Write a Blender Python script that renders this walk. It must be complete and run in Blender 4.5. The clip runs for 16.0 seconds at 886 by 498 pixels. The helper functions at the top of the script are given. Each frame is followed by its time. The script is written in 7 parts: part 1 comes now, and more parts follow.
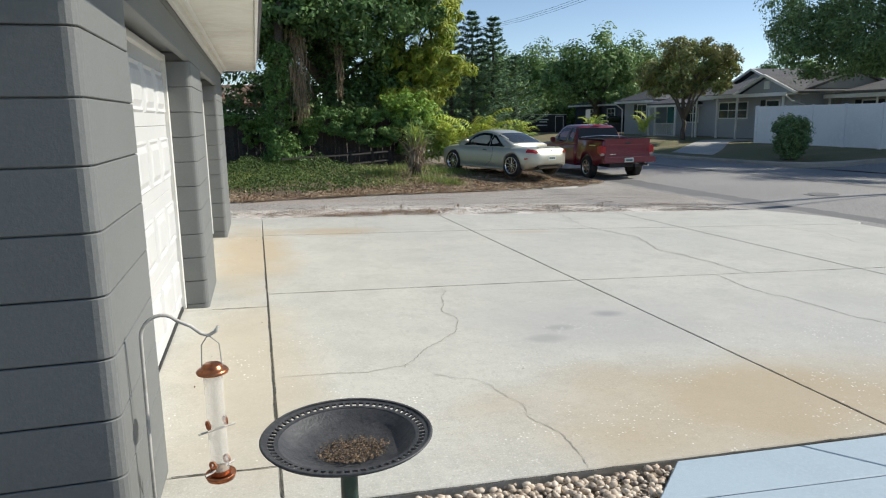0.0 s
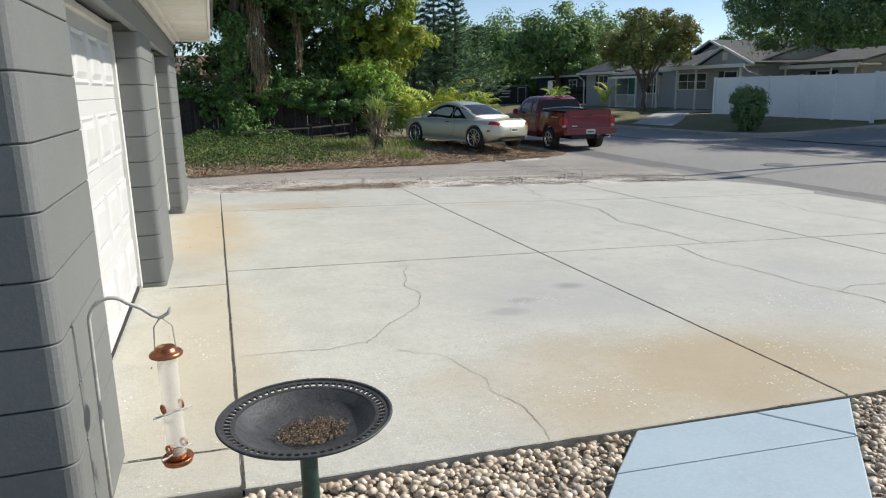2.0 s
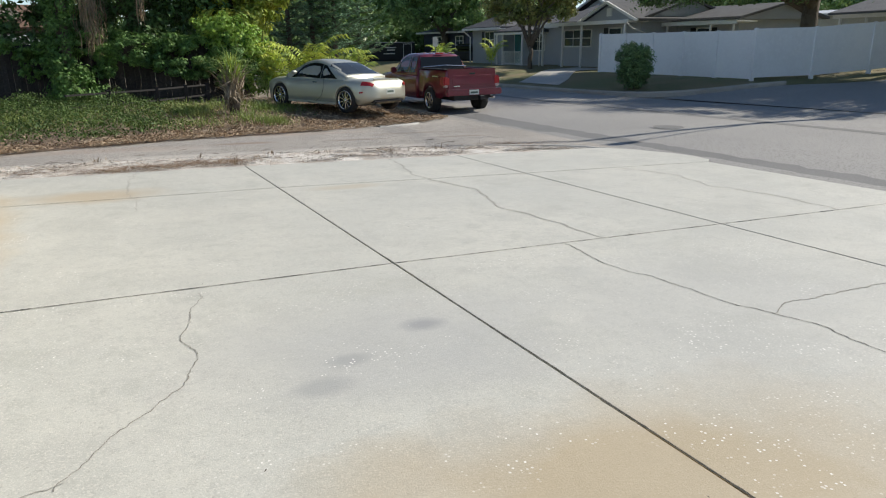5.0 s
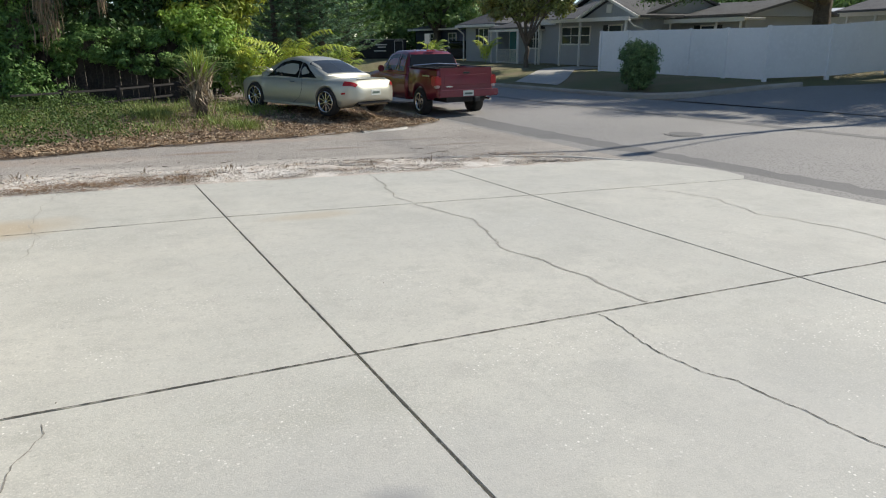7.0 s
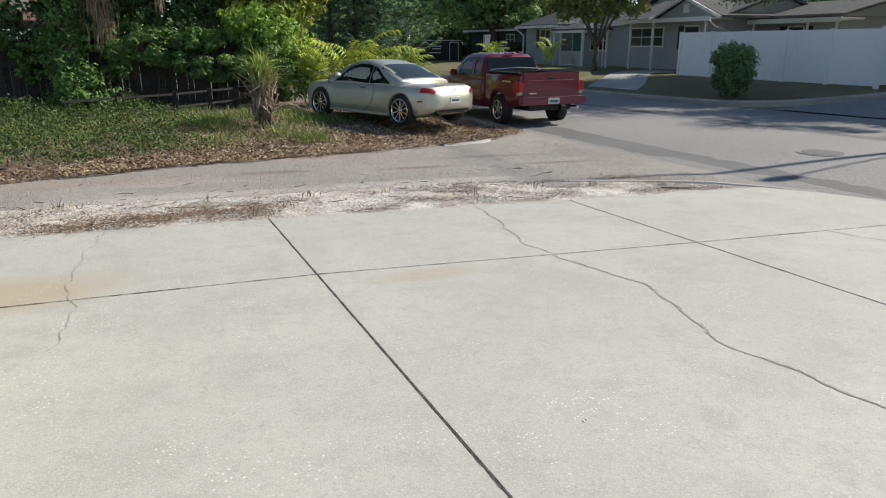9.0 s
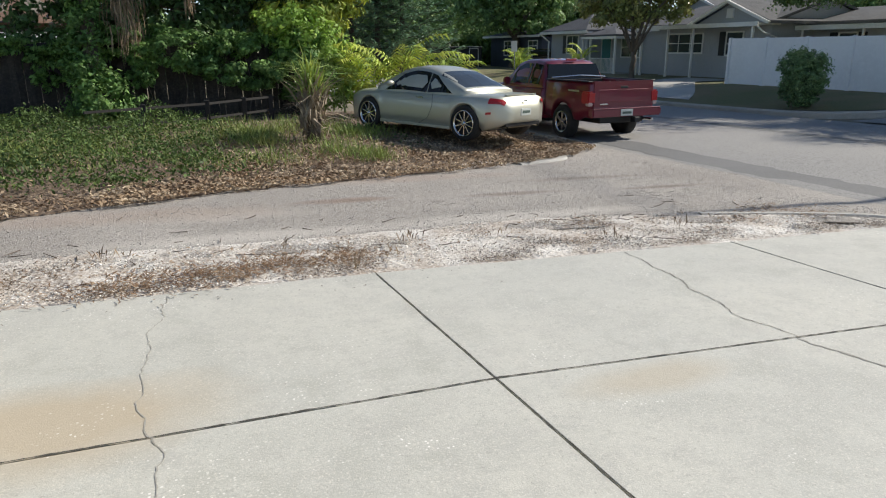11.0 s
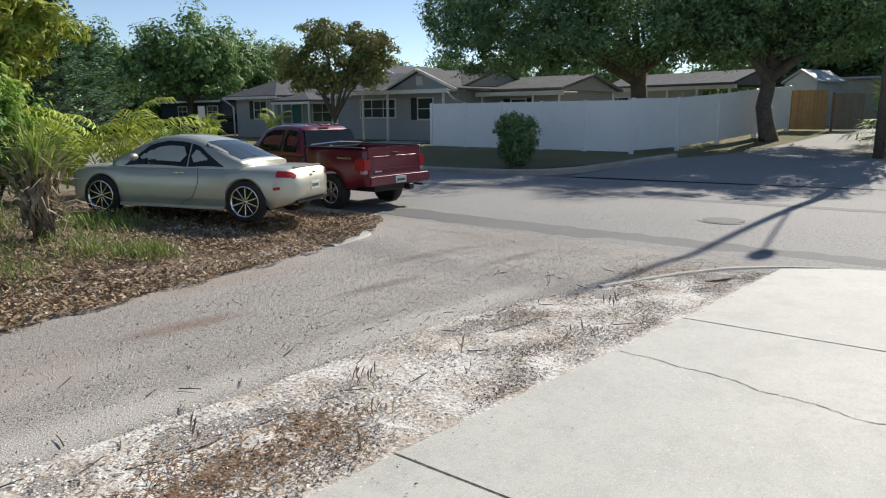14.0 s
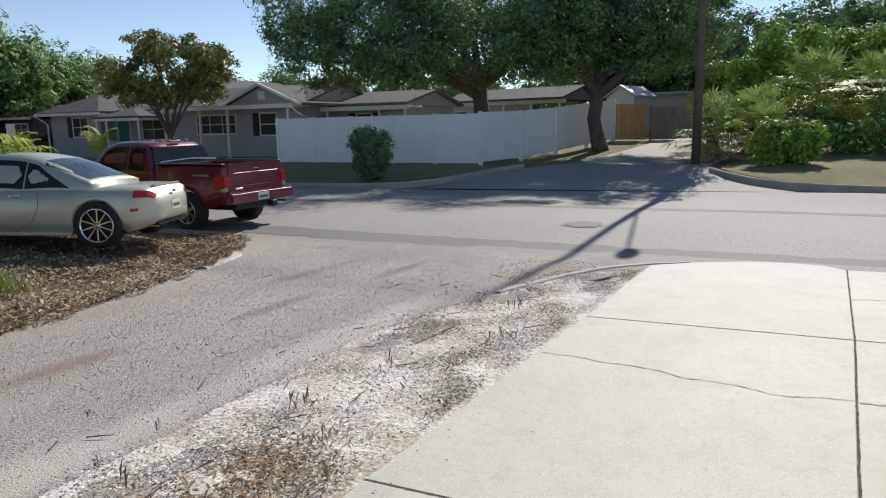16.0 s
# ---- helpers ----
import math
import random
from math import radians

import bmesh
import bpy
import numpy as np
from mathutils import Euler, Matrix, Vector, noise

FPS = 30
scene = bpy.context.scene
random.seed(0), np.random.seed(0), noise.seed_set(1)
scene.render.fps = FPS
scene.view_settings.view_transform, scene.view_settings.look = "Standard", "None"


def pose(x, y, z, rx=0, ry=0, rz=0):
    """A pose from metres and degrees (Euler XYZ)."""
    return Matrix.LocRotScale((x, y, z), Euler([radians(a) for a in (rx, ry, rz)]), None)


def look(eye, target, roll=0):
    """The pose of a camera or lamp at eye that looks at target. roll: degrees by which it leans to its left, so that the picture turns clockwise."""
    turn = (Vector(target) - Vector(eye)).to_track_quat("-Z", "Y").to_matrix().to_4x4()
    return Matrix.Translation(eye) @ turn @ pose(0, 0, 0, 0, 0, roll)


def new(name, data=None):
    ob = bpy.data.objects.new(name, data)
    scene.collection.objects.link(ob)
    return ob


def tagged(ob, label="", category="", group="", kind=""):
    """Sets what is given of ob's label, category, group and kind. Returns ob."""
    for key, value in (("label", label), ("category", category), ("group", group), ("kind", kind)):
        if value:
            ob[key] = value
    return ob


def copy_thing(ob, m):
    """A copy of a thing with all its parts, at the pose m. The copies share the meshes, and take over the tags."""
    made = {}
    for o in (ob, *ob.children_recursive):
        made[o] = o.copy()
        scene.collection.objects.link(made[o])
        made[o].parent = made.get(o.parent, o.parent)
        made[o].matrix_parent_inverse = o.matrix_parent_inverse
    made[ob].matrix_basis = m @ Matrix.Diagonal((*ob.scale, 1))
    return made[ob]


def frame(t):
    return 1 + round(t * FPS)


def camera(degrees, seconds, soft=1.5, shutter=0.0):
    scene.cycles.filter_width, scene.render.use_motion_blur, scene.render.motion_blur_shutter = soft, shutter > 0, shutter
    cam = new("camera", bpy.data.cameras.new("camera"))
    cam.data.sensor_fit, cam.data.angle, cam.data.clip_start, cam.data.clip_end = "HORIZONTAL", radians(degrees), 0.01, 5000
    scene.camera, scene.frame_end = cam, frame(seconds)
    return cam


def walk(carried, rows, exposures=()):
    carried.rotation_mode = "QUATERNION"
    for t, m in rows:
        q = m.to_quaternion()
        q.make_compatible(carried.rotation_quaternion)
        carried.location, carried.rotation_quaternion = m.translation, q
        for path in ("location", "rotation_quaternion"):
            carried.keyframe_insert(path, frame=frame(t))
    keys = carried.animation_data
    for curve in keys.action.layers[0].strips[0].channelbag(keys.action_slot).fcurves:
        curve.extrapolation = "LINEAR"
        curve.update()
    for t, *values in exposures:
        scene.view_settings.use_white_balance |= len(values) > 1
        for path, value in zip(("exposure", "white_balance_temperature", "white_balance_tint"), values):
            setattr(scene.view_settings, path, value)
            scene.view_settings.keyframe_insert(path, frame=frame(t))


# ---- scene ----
cam = camera(65.4, 16.0, soft=1.15)
PATH = [
    (0, (-0.102, -0.424, 1.542), (0.402, 1.475, 1.167), -0.9),
    (0.5, (-0.111, -0.428, 1.549), (0.402, 1.46, 1.136), -0.9),
    (1, (-0.113, -0.43, 1.551), (0.416, 1.45, 1.119), -1.0),
    (1.5, (-0.105, -0.426, 1.551), (0.45, 1.444, 1.107), -0.9),
    (2, (-0.073, -0.394, 1.548), (0.524, 1.46, 1.094), -1.0),
    (2.5, (0.072, -0.284, 1.538), (0.73, 1.546, 1.072), -1.0),
    (3, (0.272, -0.088, 1.531), (0.991, 1.716, 1.054), -1.1),
    (3.5, (0.375, 0.227, 1.493), (1.145, 2.002, 0.989), -1.0),
    (4, (0.565, 0.561, 1.49), (1.373, 2.309, 0.951), -0.9),
    (4.5, (0.844, 0.829, 1.524), (1.683, 2.556, 0.964), -1.1),
    (5, (1.069, 1.166, 1.521), (1.929, 2.878, 0.949), -0.8),
    (7.5, (2.002, 3.205, 1.473), (2.881, 4.906, 0.894), -0.5),
    (8, (2.016, 3.702, 1.464), (2.85, 5.426, 0.888), -0.4),
    (8.5, (2.02, 4.248, 1.501), (2.825, 5.986, 0.924), -0.5),
    (9, (1.938, 4.784, 1.502), (2.709, 6.537, 0.928), -0.4),
    (9.5, (1.884, 5.334, 1.464), (2.641, 7.095, 0.892), -0.3),
    (10, (1.786, 5.879, 1.466), (2.535, 7.646, 0.901), -0.2),
    (12.5, (1.094, 8.306, 1.467), (2.093, 9.961, 0.958), -0.4),
    (13, (0.997, 8.815, 1.447), (2.273, 10.279, 0.972), -0.2),
    (13.5, (0.870, 9.220, 1.492), (2.311, 10.536, 1.054), -0.5),
    (14, (0.720, 9.60, 1.468), (2.245, 10.836, 1.079), -0.5),
    (14.5, (0.649, 10.016, 1.435), (2.269, 11.129, 1.068), -0.6),
    (15, (0.599, 10.167, 1.459), (2.273, 11.201, 1.101), -0.9),
    (15.5, (0.455, 10.205, 1.443), (2.166, 11.179, 1.094), -0.9),
    (16, (0.505, 10.167, 1.418), (2.281, 11.02, 1.066), -1.1),
]
EXPOSURES = [(0.0, 0.12, 6850, 8.5), (9.0, 0.10, 7050, 9.5), (12.5, 0.18, 6950, 9.7), (16.0, 0.07, 7000, 10.6)]
walk(cam, [(t, look(eye, target, roll)) for t, eye, target, roll in PATH], EXPOSURES)

# ---- world and sun ----
SUN_EL, SUN_AZ = 36.0, -0.8          # degrees; azimuth from +x towards +y
world = bpy.data.worlds.new("world")
scene.world = world
world.use_nodes = True
wn = world.node_tree.nodes
sky = wn.new("ShaderNodeTexSky")
sky.sky_type = "NISHITA"
sky.sun_disc = False
sky.sun_elevation = radians(SUN_EL)
sky.sun_rotation = radians(90 - SUN_AZ)
sky.dust_density, sky.ozone_density, sky.air_density = 0.0, 1.2, 0.9
sky.altitude = 2300
wn["Background"].inputs["Strength"].default_value = 0.128
world.node_tree.links.new(sky.outputs[0], wn["Background"].inputs["Color"])
sun = new("sun", bpy.data.lights.new("sun", "SUN"))
sun.data.energy, sun.data.angle, sun.data.color = 4.5, radians(0.53), (1.0, 0.975, 0.93)
sun_dir = Vector((math.cos(radians(SUN_EL)) * math.cos(radians(SUN_AZ)), math.cos(radians(SUN_EL)) * math.sin(radians(SUN_AZ)), math.sin(radians(SUN_EL))))
sun.matrix_world = look(sun_dir * 60, (0, 0, 0))


# ---- materials ----
def ramp_mix(nt, fac, a, b):
    m = nt.nodes.new("ShaderNodeMix")
    m.data_type = "RGBA"
    if fac is not None:
        nt.links.new(fac, m.inputs[0])
    for k, v in ((6, a), (7, b)):
        if isinstance(v, (tuple, list)):
            m.inputs[k].default_value = (*v[:3], 1)
        else:
            nt.links.new(v, m.inputs[k])
    return m.outputs[2]


def noise_fac(nt, co, scale, lo, hi, detail=4.0, rough=0.6):
    n = nt.nodes.new("ShaderNodeTexNoise")
    n.inputs["Scale"].default_value, n.inputs["Detail"].default_value, n.inputs["Roughness"].default_value = scale, detail, rough
    nt.links.new(co, n.inputs["Vector"])
    r = nt.nodes.new("ShaderNodeMapRange")
    r.inputs[1].default_value, r.inputs[2].default_value = lo, hi
    nt.links.new(n.outputs[0], r.inputs[0])
    return r.outputs[0]


def paint(name, base, other=None, third=None, rough=0.7, metal=0.0, grain=40.0, patch=2.0, bump=0.1, bump_scale=None, vary=0.0, island=False,
          coat=0.0, spec=0.5, amount=(0.4, 0.65), transl=0.0, gloss_vary=0.0, bump_dist=0.01, speck=None, speck_scale=60.0):
    """A surface of a base colour with patches of a second colour, fine grain of a third and relief, in world coordinates."""
    m = bpy.data.materials.new(name)
    m.use_nodes = True
    nt = m.node_tree
    p = nt.nodes["Principled BSDF"]
    geo = nt.nodes.new("ShaderNodeNewGeometry")
    co = geo.outputs["Position"]
    other = other or tuple(c * 0.8 for c in base)
    third = third or tuple(min(1, c * 1.15) for c in base)
    col = ramp_mix(nt, noise_fac(nt, co, patch, *amount), base, other)
    col = ramp_mix(nt, noise_fac(nt, co, grain, 0.45, 0.75), col, third)
    if speck:
        col = ramp_mix(nt, noise_fac(nt, co, speck_scale, 0.52, 0.62, 3.0), col, speck)
    if vary or island:
        src = geo.outputs["Random Per Island"] if island else nt.nodes.new("ShaderNodeObjectInfo").outputs["Random"]
        hsv = nt.nodes.new("ShaderNodeHueSaturation")
        mr = nt.nodes.new("ShaderNodeMapRange")
        mr.inputs[3].default_value, mr.inputs[4].default_value = 1 - vary, 1 + vary
        nt.links.new(src, mr.inputs[0])
        nt.links.new(mr.outputs[0], hsv.inputs["Value"])
        nt.links.new(col, hsv.inputs["Color"])
        col = hsv.outputs[0]
    nt.links.new(col, p.inputs["Base Color"])
    p.inputs["Roughness"].default_value, p.inputs["Metallic"].default_value = rough, metal
    p.inputs["Specular IOR Level"].default_value = spec
    p.inputs["Coat Weight"].default_value = coat
    p.inputs["Coat Roughness"].default_value = 0.05
    if gloss_vary:
        g = nt.nodes.new("ShaderNodeMapRange")
        g.inputs[3].default_value, g.inputs[4].default_value = rough - gloss_vary, min(1, rough + gloss_vary)
        nt.links.new(noise_fac(nt, co, patch * 3, 0.3, 0.7), g.inputs[0])
        nt.links.new(g.outputs[0], p.inputs["Roughness"])
    if bump:
        b = nt.nodes.new("ShaderNodeBump")
        b.inputs["Strength"].default_value, b.inputs["Distance"].default_value = bump, bump_dist
        nt.links.new(noise_fac(nt, co, bump_scale or grain * 2, 0.2, 0.8), b.inputs["Height"])
        nt.links.new(b.outputs[0], p.inputs["Normal"])
    if transl:
        t = nt.nodes.new("ShaderNodeBsdfTranslucent")
        nt.links.new(col, t.inputs[0])
        mx = nt.nodes.new("ShaderNodeMixShader")
        mx.inputs[0].default_value = transl
        nt.links.new(p.outputs[0], mx.inputs[1])
        nt.links.new(t.outputs[0], mx.inputs[2])
        nt.links.new(mx.outputs[0], nt.nodes["Material Output"].inputs[0])
    return m


def stain_fac(nt, co, cx, cy, rx, ry, strength):
    """How far a ragged stain round (cx, cy) covers a place."""
    mp = nt.nodes.new("ShaderNodeMapping")
    mp.vector_type = "POINT"
    mp.inputs["Location"].default_value = (-cx / rx, -cy / ry, 0)
    mp.inputs["Scale"].default_value = (1 / rx, 1 / ry, 0)
    nt.links.new(co, mp.inputs[0])
    ln = nt.nodes.new("ShaderNodeVectorMath")
    ln.operation = "LENGTH"
    nt.links.new(mp.outputs[0], ln.inputs[0])
    wob = nt.nodes.new("ShaderNodeMath")
    wob.operation = "MULTIPLY_ADD"
    wob.inputs[1].default_value, wob.inputs[2].default_value = 0.9, -0.45
    nn = nt.nodes.new("ShaderNodeTexNoise")
    nn.inputs["Scale"].default_value, nn.inputs["Detail"].default_value = 1.6, 4
    nt.links.new(co, nn.inputs["Vector"])
    nt.links.new(nn.outputs[0], wob.inputs[0])
    add = nt.nodes.new("ShaderNodeMath")
    add.operation = "ADD"
    nt.links.new(ln.outputs["Value"], add.inputs[0])
    nt.links.new(wob.outputs[0], add.inputs[1])
    r = nt.nodes.new("ShaderNodeMapRange")
    r.inputs[1].default_value, r.inputs[2].default_value = 1.0, 0.35
    r.inputs[3].default_value, r.inputs[4].default_value = 0.0, strength
    nt.links.new(add.outputs[0], r.inputs[0])
    return r.outputs[0]


def glass(name, tint, rough=0.02, clear=0.0):
    m = bpy.data.materials.new(name)
    m.use_nodes = True
    p = m.node_tree.nodes["Principled BSDF"]
    p.inputs["Base Color"].default_value = (*tint, 1)
    p.inputs["Roughness"].default_value = rough
    p.inputs["Transmission Weight"].default_value = clear
    p.inputs["IOR"].default_value = 1.45
    return m


def leafy(name, a, b, c, transl=0.35, rough=0.6):
    return paint(name, a, b, c, rough=rough, grain=3.0, patch=0.6, bump=0.0, vary=0.4, island=True, transl=transl * 0.6, spec=0.3)


M_BLOCK = paint("painted block", (0.176, 0.183, 0.178), (0.162, 0.169, 0.164), (0.19, 0.196, 0.191), rough=0.62, grain=60, patch=1.3, bump=0.12, bump_scale=90, vary=0.03)
M_WHITE = paint("white trim paint", (0.78, 0.77, 0.73), (0.7, 0.68, 0.62), (0.82, 0.81, 0.78), rough=0.5, grain=12, patch=0.9, bump=0.05)
M_SOFFIT = paint("soffit paint", (0.72, 0.70, 0.63), (0.62, 0.58, 0.5), (0.76, 0.74, 0.68), rough=0.55, grain=9, patch=1.6, bump=0.05)
M_DOOR = paint("garage door enamel", (0.63, 0.63, 0.62), (0.6, 0.6, 0.59), (0.65, 0.65, 0.64), rough=0.4, grain=20, patch=2, bump=0.04)
M_SEAL = paint("dark rubber seal", (0.03, 0.03, 0.03), rough=0.8)
M_BLUE = paint("pale blue masonry paint", (0.42, 0.52, 0.585), (0.39, 0.485, 0.55), (0.45, 0.55, 0.61), rough=0.6, grain=50, patch=2.5, bump=0.12, bump_scale=120)
M_CRACK = paint("dark joint filler", (0.07, 0.065, 0.055), (0.04, 0.04, 0.035), (0.12, 0.11, 0.09), rough=0.95, grain=30, patch=4)
M_FINECRACK = paint("hairline crack dirt", (0.27, 0.25, 0.215), (0.17, 0.155, 0.13), (0.38, 0.355, 0.31), rough=0.95, grain=30, patch=3)
M_ASPHALT = paint("worn asphalt", (0.37, 0.337, 0.30), (0.47, 0.43, 0.385), (0.62, 0.575, 0.525), rough=0.9, grain=75, patch=0.42, bump=0.7, bump_scale=75, bump_dist=0.012, speck=(0.16, 0.146, 0.127), speck_scale=70, amount=(0.47, 0.68))


def dirty(m, stains):
    """Lays ragged stains (x, y, rx, ry, strength, colour) over a ground material."""
    nt = m.node_tree
    p = nt.nodes["Principled BSDF"]
    co = nt.nodes["Geometry"].outputs["Position"]
    col = p.inputs["Base Color"].links[0].from_socket
    for cx, cy, rx, ry, st, c in stains:
        col = ramp_mix(nt, stain_fac(nt, co, cx, cy, rx, ry, st), col, c)
    nt.links.new(col, p.inputs["Base Color"])


dirty(M_ASPHALT, ((3.7, 14.85, 0.8, 0.2, 0.7, (0.27, 0.19, 0.14)), (5.95, 14.67, 0.9, 0.15, 0.6, (0.2, 0.16, 0.13)), (8.4, 14.5, 0.9, 0.14, 0.6, (0.2, 0.16, 0.13)), (7.6, 15.5, 1.2, 0.18, 0.5, (0.22, 0.18, 0.15)), (2.2, 14.4, 1.4, 0.35, 0.55, (0.5, 0.45, 0.4)),
                  (1.2, 14.7, 2.2, 0.5, 0.6, (0.42, 0.34, 0.28)), (5.0, 16.2, 2.2, 0.35, 0.6, (0.4, 0.32, 0.265)), (5.2, 13.4, 2.4, 0.3, 0.6, (0.62, 0.58, 0.52)), (2.2, 13.4, 2.0, 0.28, 0.6, (0.62, 0.58, 0.52)), (9.4, 15.2, 0.9, 1.6, 0.5, (0.3, 0.27, 0.24))))
M_ROAD = paint("grey street asphalt", (0.30, 0.29, 0.275), (0.35, 0.335, 0.315), (0.41, 0.395, 0.375), rough=0.8, grain=45, patch=0.25, bump=0.35, bump_scale=80, speck=(0.2, 0.195, 0.185), speck_scale=30)
M_TAR = paint("dark patched asphalt", (0.17, 0.168, 0.162), (0.2, 0.196, 0.19), (0.24, 0.235, 0.23), rough=0.8, grain=45, patch=0.6, bump=0.3, bump_scale=80)
M_SAND = paint("shelly grey sand", (0.72, 0.68, 0.62), (0.44, 0.365, 0.295), (0.88, 0.85, 0.8), rough=0.95, grain=34, patch=2.3, bump=0.8, bump_scale=22, bump_dist=0.02, amount=(0.38, 0.58))
M_LITTER = paint("leaf litter soil", (0.21, 0.15, 0.105), (0.13, 0.088, 0.062), (0.34, 0.26, 0.185), rough=0.95, grain=22, patch=2.2, bump=0.9, bump_scale=25, bump_dist=0.02)
M_LAWN = paint("dry lawn", (0.17, 0.17, 0.075), (0.27, 0.205, 0.125), (0.22, 0.225, 0.1), rough=0.95, grain=14, patch=0.35, bump=0.8, bump_scale=30, bump_dist=0.03)
M_EARTH = paint("sandy earth", (0.24, 0.2, 0.145), (0.13, 0.115, 0.07), (0.32, 0.28, 0.22), rough=0.95, grain=12, patch=0.4, bump=0.6, bump_scale=20)
M_KERB = paint("weathered kerb concrete", (0.47, 0.435, 0.37), (0.32, 0.295, 0.25), (0.54, 0.51, 0.45), rough=0.9, grain=30, patch=1.1, bump=0.4, bump_scale=60)
M_PAVE = paint("pale concrete", (0.5, 0.48, 0.44), (0.42, 0.4, 0.36), (0.56, 0.54, 0.5), rough=0.85, grain=30, patch=0.8, bump=0.2)
M_PEBBLE = paint("river pebble", (0.60, 0.5, 0.385), (0.38, 0.285, 0.2), (0.76, 0.69, 0.59), rough=0.6, grain=25, patch=9, bump=0.05, vary=0.36, island=True)
M_PEBBLE_ONE = paint("river pebble single", (0.60, 0.5, 0.385), (0.38, 0.285, 0.2), (0.76, 0.69, 0.59), rough=0.6, grain=25, patch=9, bump=0.05, vary=0.36)
M_PEBBLE_BED = paint("gravel bed soil", (0.34, 0.29, 0.23), (0.2, 0.17, 0.14), (0.45, 0.4, 0.33), rough=0.95, grain=50, patch=6, bump=0.8, bump_scale=60)


def concrete_slab_material():
    """Broom-finished pale concrete with soft grey wear, a tan run-off stain by the path, a rusty film by the house and small bright shell flecks."""
    m = bpy.data.materials.new("driveway concrete")
    m.use_nodes = True
    nt = m.node_tree
    p = nt.nodes["Principled BSDF"]
    geo = nt.nodes.new("ShaderNodeNewGeometry")
    co = geo.outputs["Position"]
    base = ramp_mix(nt, noise_fac(nt, co, 0.55, 0.35, 0.7), (0.588, 0.576, 0.51), (0.505, 0.506, 0.46))
    base = ramp_mix(nt, noise_fac(nt, co, 1.35, 0.5, 0.72, 5.0, 0.62), base, (0.464, 0.461, 0.415))
    base = ramp_mix(nt, noise_fac(nt, co, 5.0, 0.5, 0.85), base, (0.48, 0.468, 0.425))
    base = ramp_mix(nt, noise_fac(nt, co, 15.0, 0.49, 0.84, 6.0, 0.75), base, (0.425, 0.422, 0.38))
    base = ramp_mix(nt, noise_fac(nt, co, 46.0, 0.56, 0.72, 5.0, 0.7), base, (0.38, 0.37, 0.33))
    base = ramp_mix(nt, noise_fac(nt, co, 2.2, 0.54, 0.68, 6.0, 0.72), base, (0.455, 0.452, 0.40))
    base = ramp_mix(nt, noise_fac(nt, co, 90.0, 0.5, 0.75), base, (0.70, 0.67, 0.60))

    for cx, cy, rx, ry, st, col in ((2.75, 2.75, 2.1, 1.0, 0.7, (0.46, 0.35, 0.2)), (-0.25, 4.0, 0.6, 2.4, 0.55, (0.52, 0.44, 0.31)), (-0.25, 8.6, 0.7, 2.6, 0.8, (0.52, 0.42, 0.28)),
                                    (1.0, 10.1, 1.0, 0.5, 0.7, (0.5, 0.4, 0.27)), (3.9, 9.5, 0.6, 0.2, 0.5, (0.5, 0.42, 0.3)), (2.4, 4.6, 1.3, 0.9, 0.5, (0.43, 0.43, 0.42)),
                                    (2.72, 4.75, 0.2, 0.13, 0.9, (0.33, 0.33, 0.33)), (2.15, 4.45, 0.17, 0.1, 0.75, (0.36, 0.36, 0.35)), (1.9, 4.2, 0.2, 0.12, 0.7, (0.36, 0.36, 0.35)), (4.6, 4.2, 2.0, 1.5, 0.4, (0.46, 0.46, 0.44))):
        base = ramp_mix(nt, stain_fac(nt, co, cx, cy, rx, ry, st), base, col)
    v = nt.nodes.new("ShaderNodeTexVoronoi")
    v.inputs["Scale"].default_value = 42
    nt.links.new(co, v.inputs["Vector"])
    near = nt.nodes.new("ShaderNodeMapRange")
    near.inputs[1].default_value, near.inputs[2].default_value = 0.28, 0.2
    nt.links.new(v.outputs["Distance"], near.inputs[0])
    pick = nt.nodes.new("ShaderNodeMath")
    pick.operation = "MULTIPLY"
    nt.links.new(near.outputs[0], pick.inputs[0])
    nt.links.new(noise_fac(nt, co, 1.7, 0.5, 0.62), pick.inputs[1])
    sep = nt.nodes.new("ShaderNodeSeparateColor")
    nt.links.new(v.outputs["Color"], sep.inputs[0])
    rare = nt.nodes.new("ShaderNodeMath")
    rare.operation = "GREATER_THAN"
    rare.inputs[1].default_value = 0.66
    nt.links.new(sep.outputs[0], rare.inputs[0])
    pick2 = nt.nodes.new("ShaderNodeMath")
    pick2.operation = "MULTIPLY"
    nt.links.new(pick.outputs[0], pick2.inputs[0])
    nt.links.new(rare.outputs[0], pick2.inputs[1])
    base = ramp_mix(nt, pick2.outputs[0], base, (0.84, 0.82, 0.77))
    nt.links.new(base, p.inputs["Base Color"])
    p.inputs["Roughness"].default_value = 0.72
    b = nt.nodes.new("ShaderNodeBump")
    b.inputs["Strength"].default_value, b.inputs["Distance"].default_value = 0.25, 0.004
    nt.links.new(noise_fac(nt, co, 120, 0.2, 0.8), b.inputs["Height"])
    nt.links.new(b.outputs[0], p.inputs["Normal"])
    return m


M_CONC = concrete_slab_material()


# ---- small builders ----
def mesh_of(name, verts, faces, mat=None, smooth=False):
    me = bpy.data.meshes.new(name)
    me.from_pydata(verts, [], faces)
    if mat:
        me.materials.append(mat)
    if smooth:
        me.shade_smooth()
    me.update()
    return me


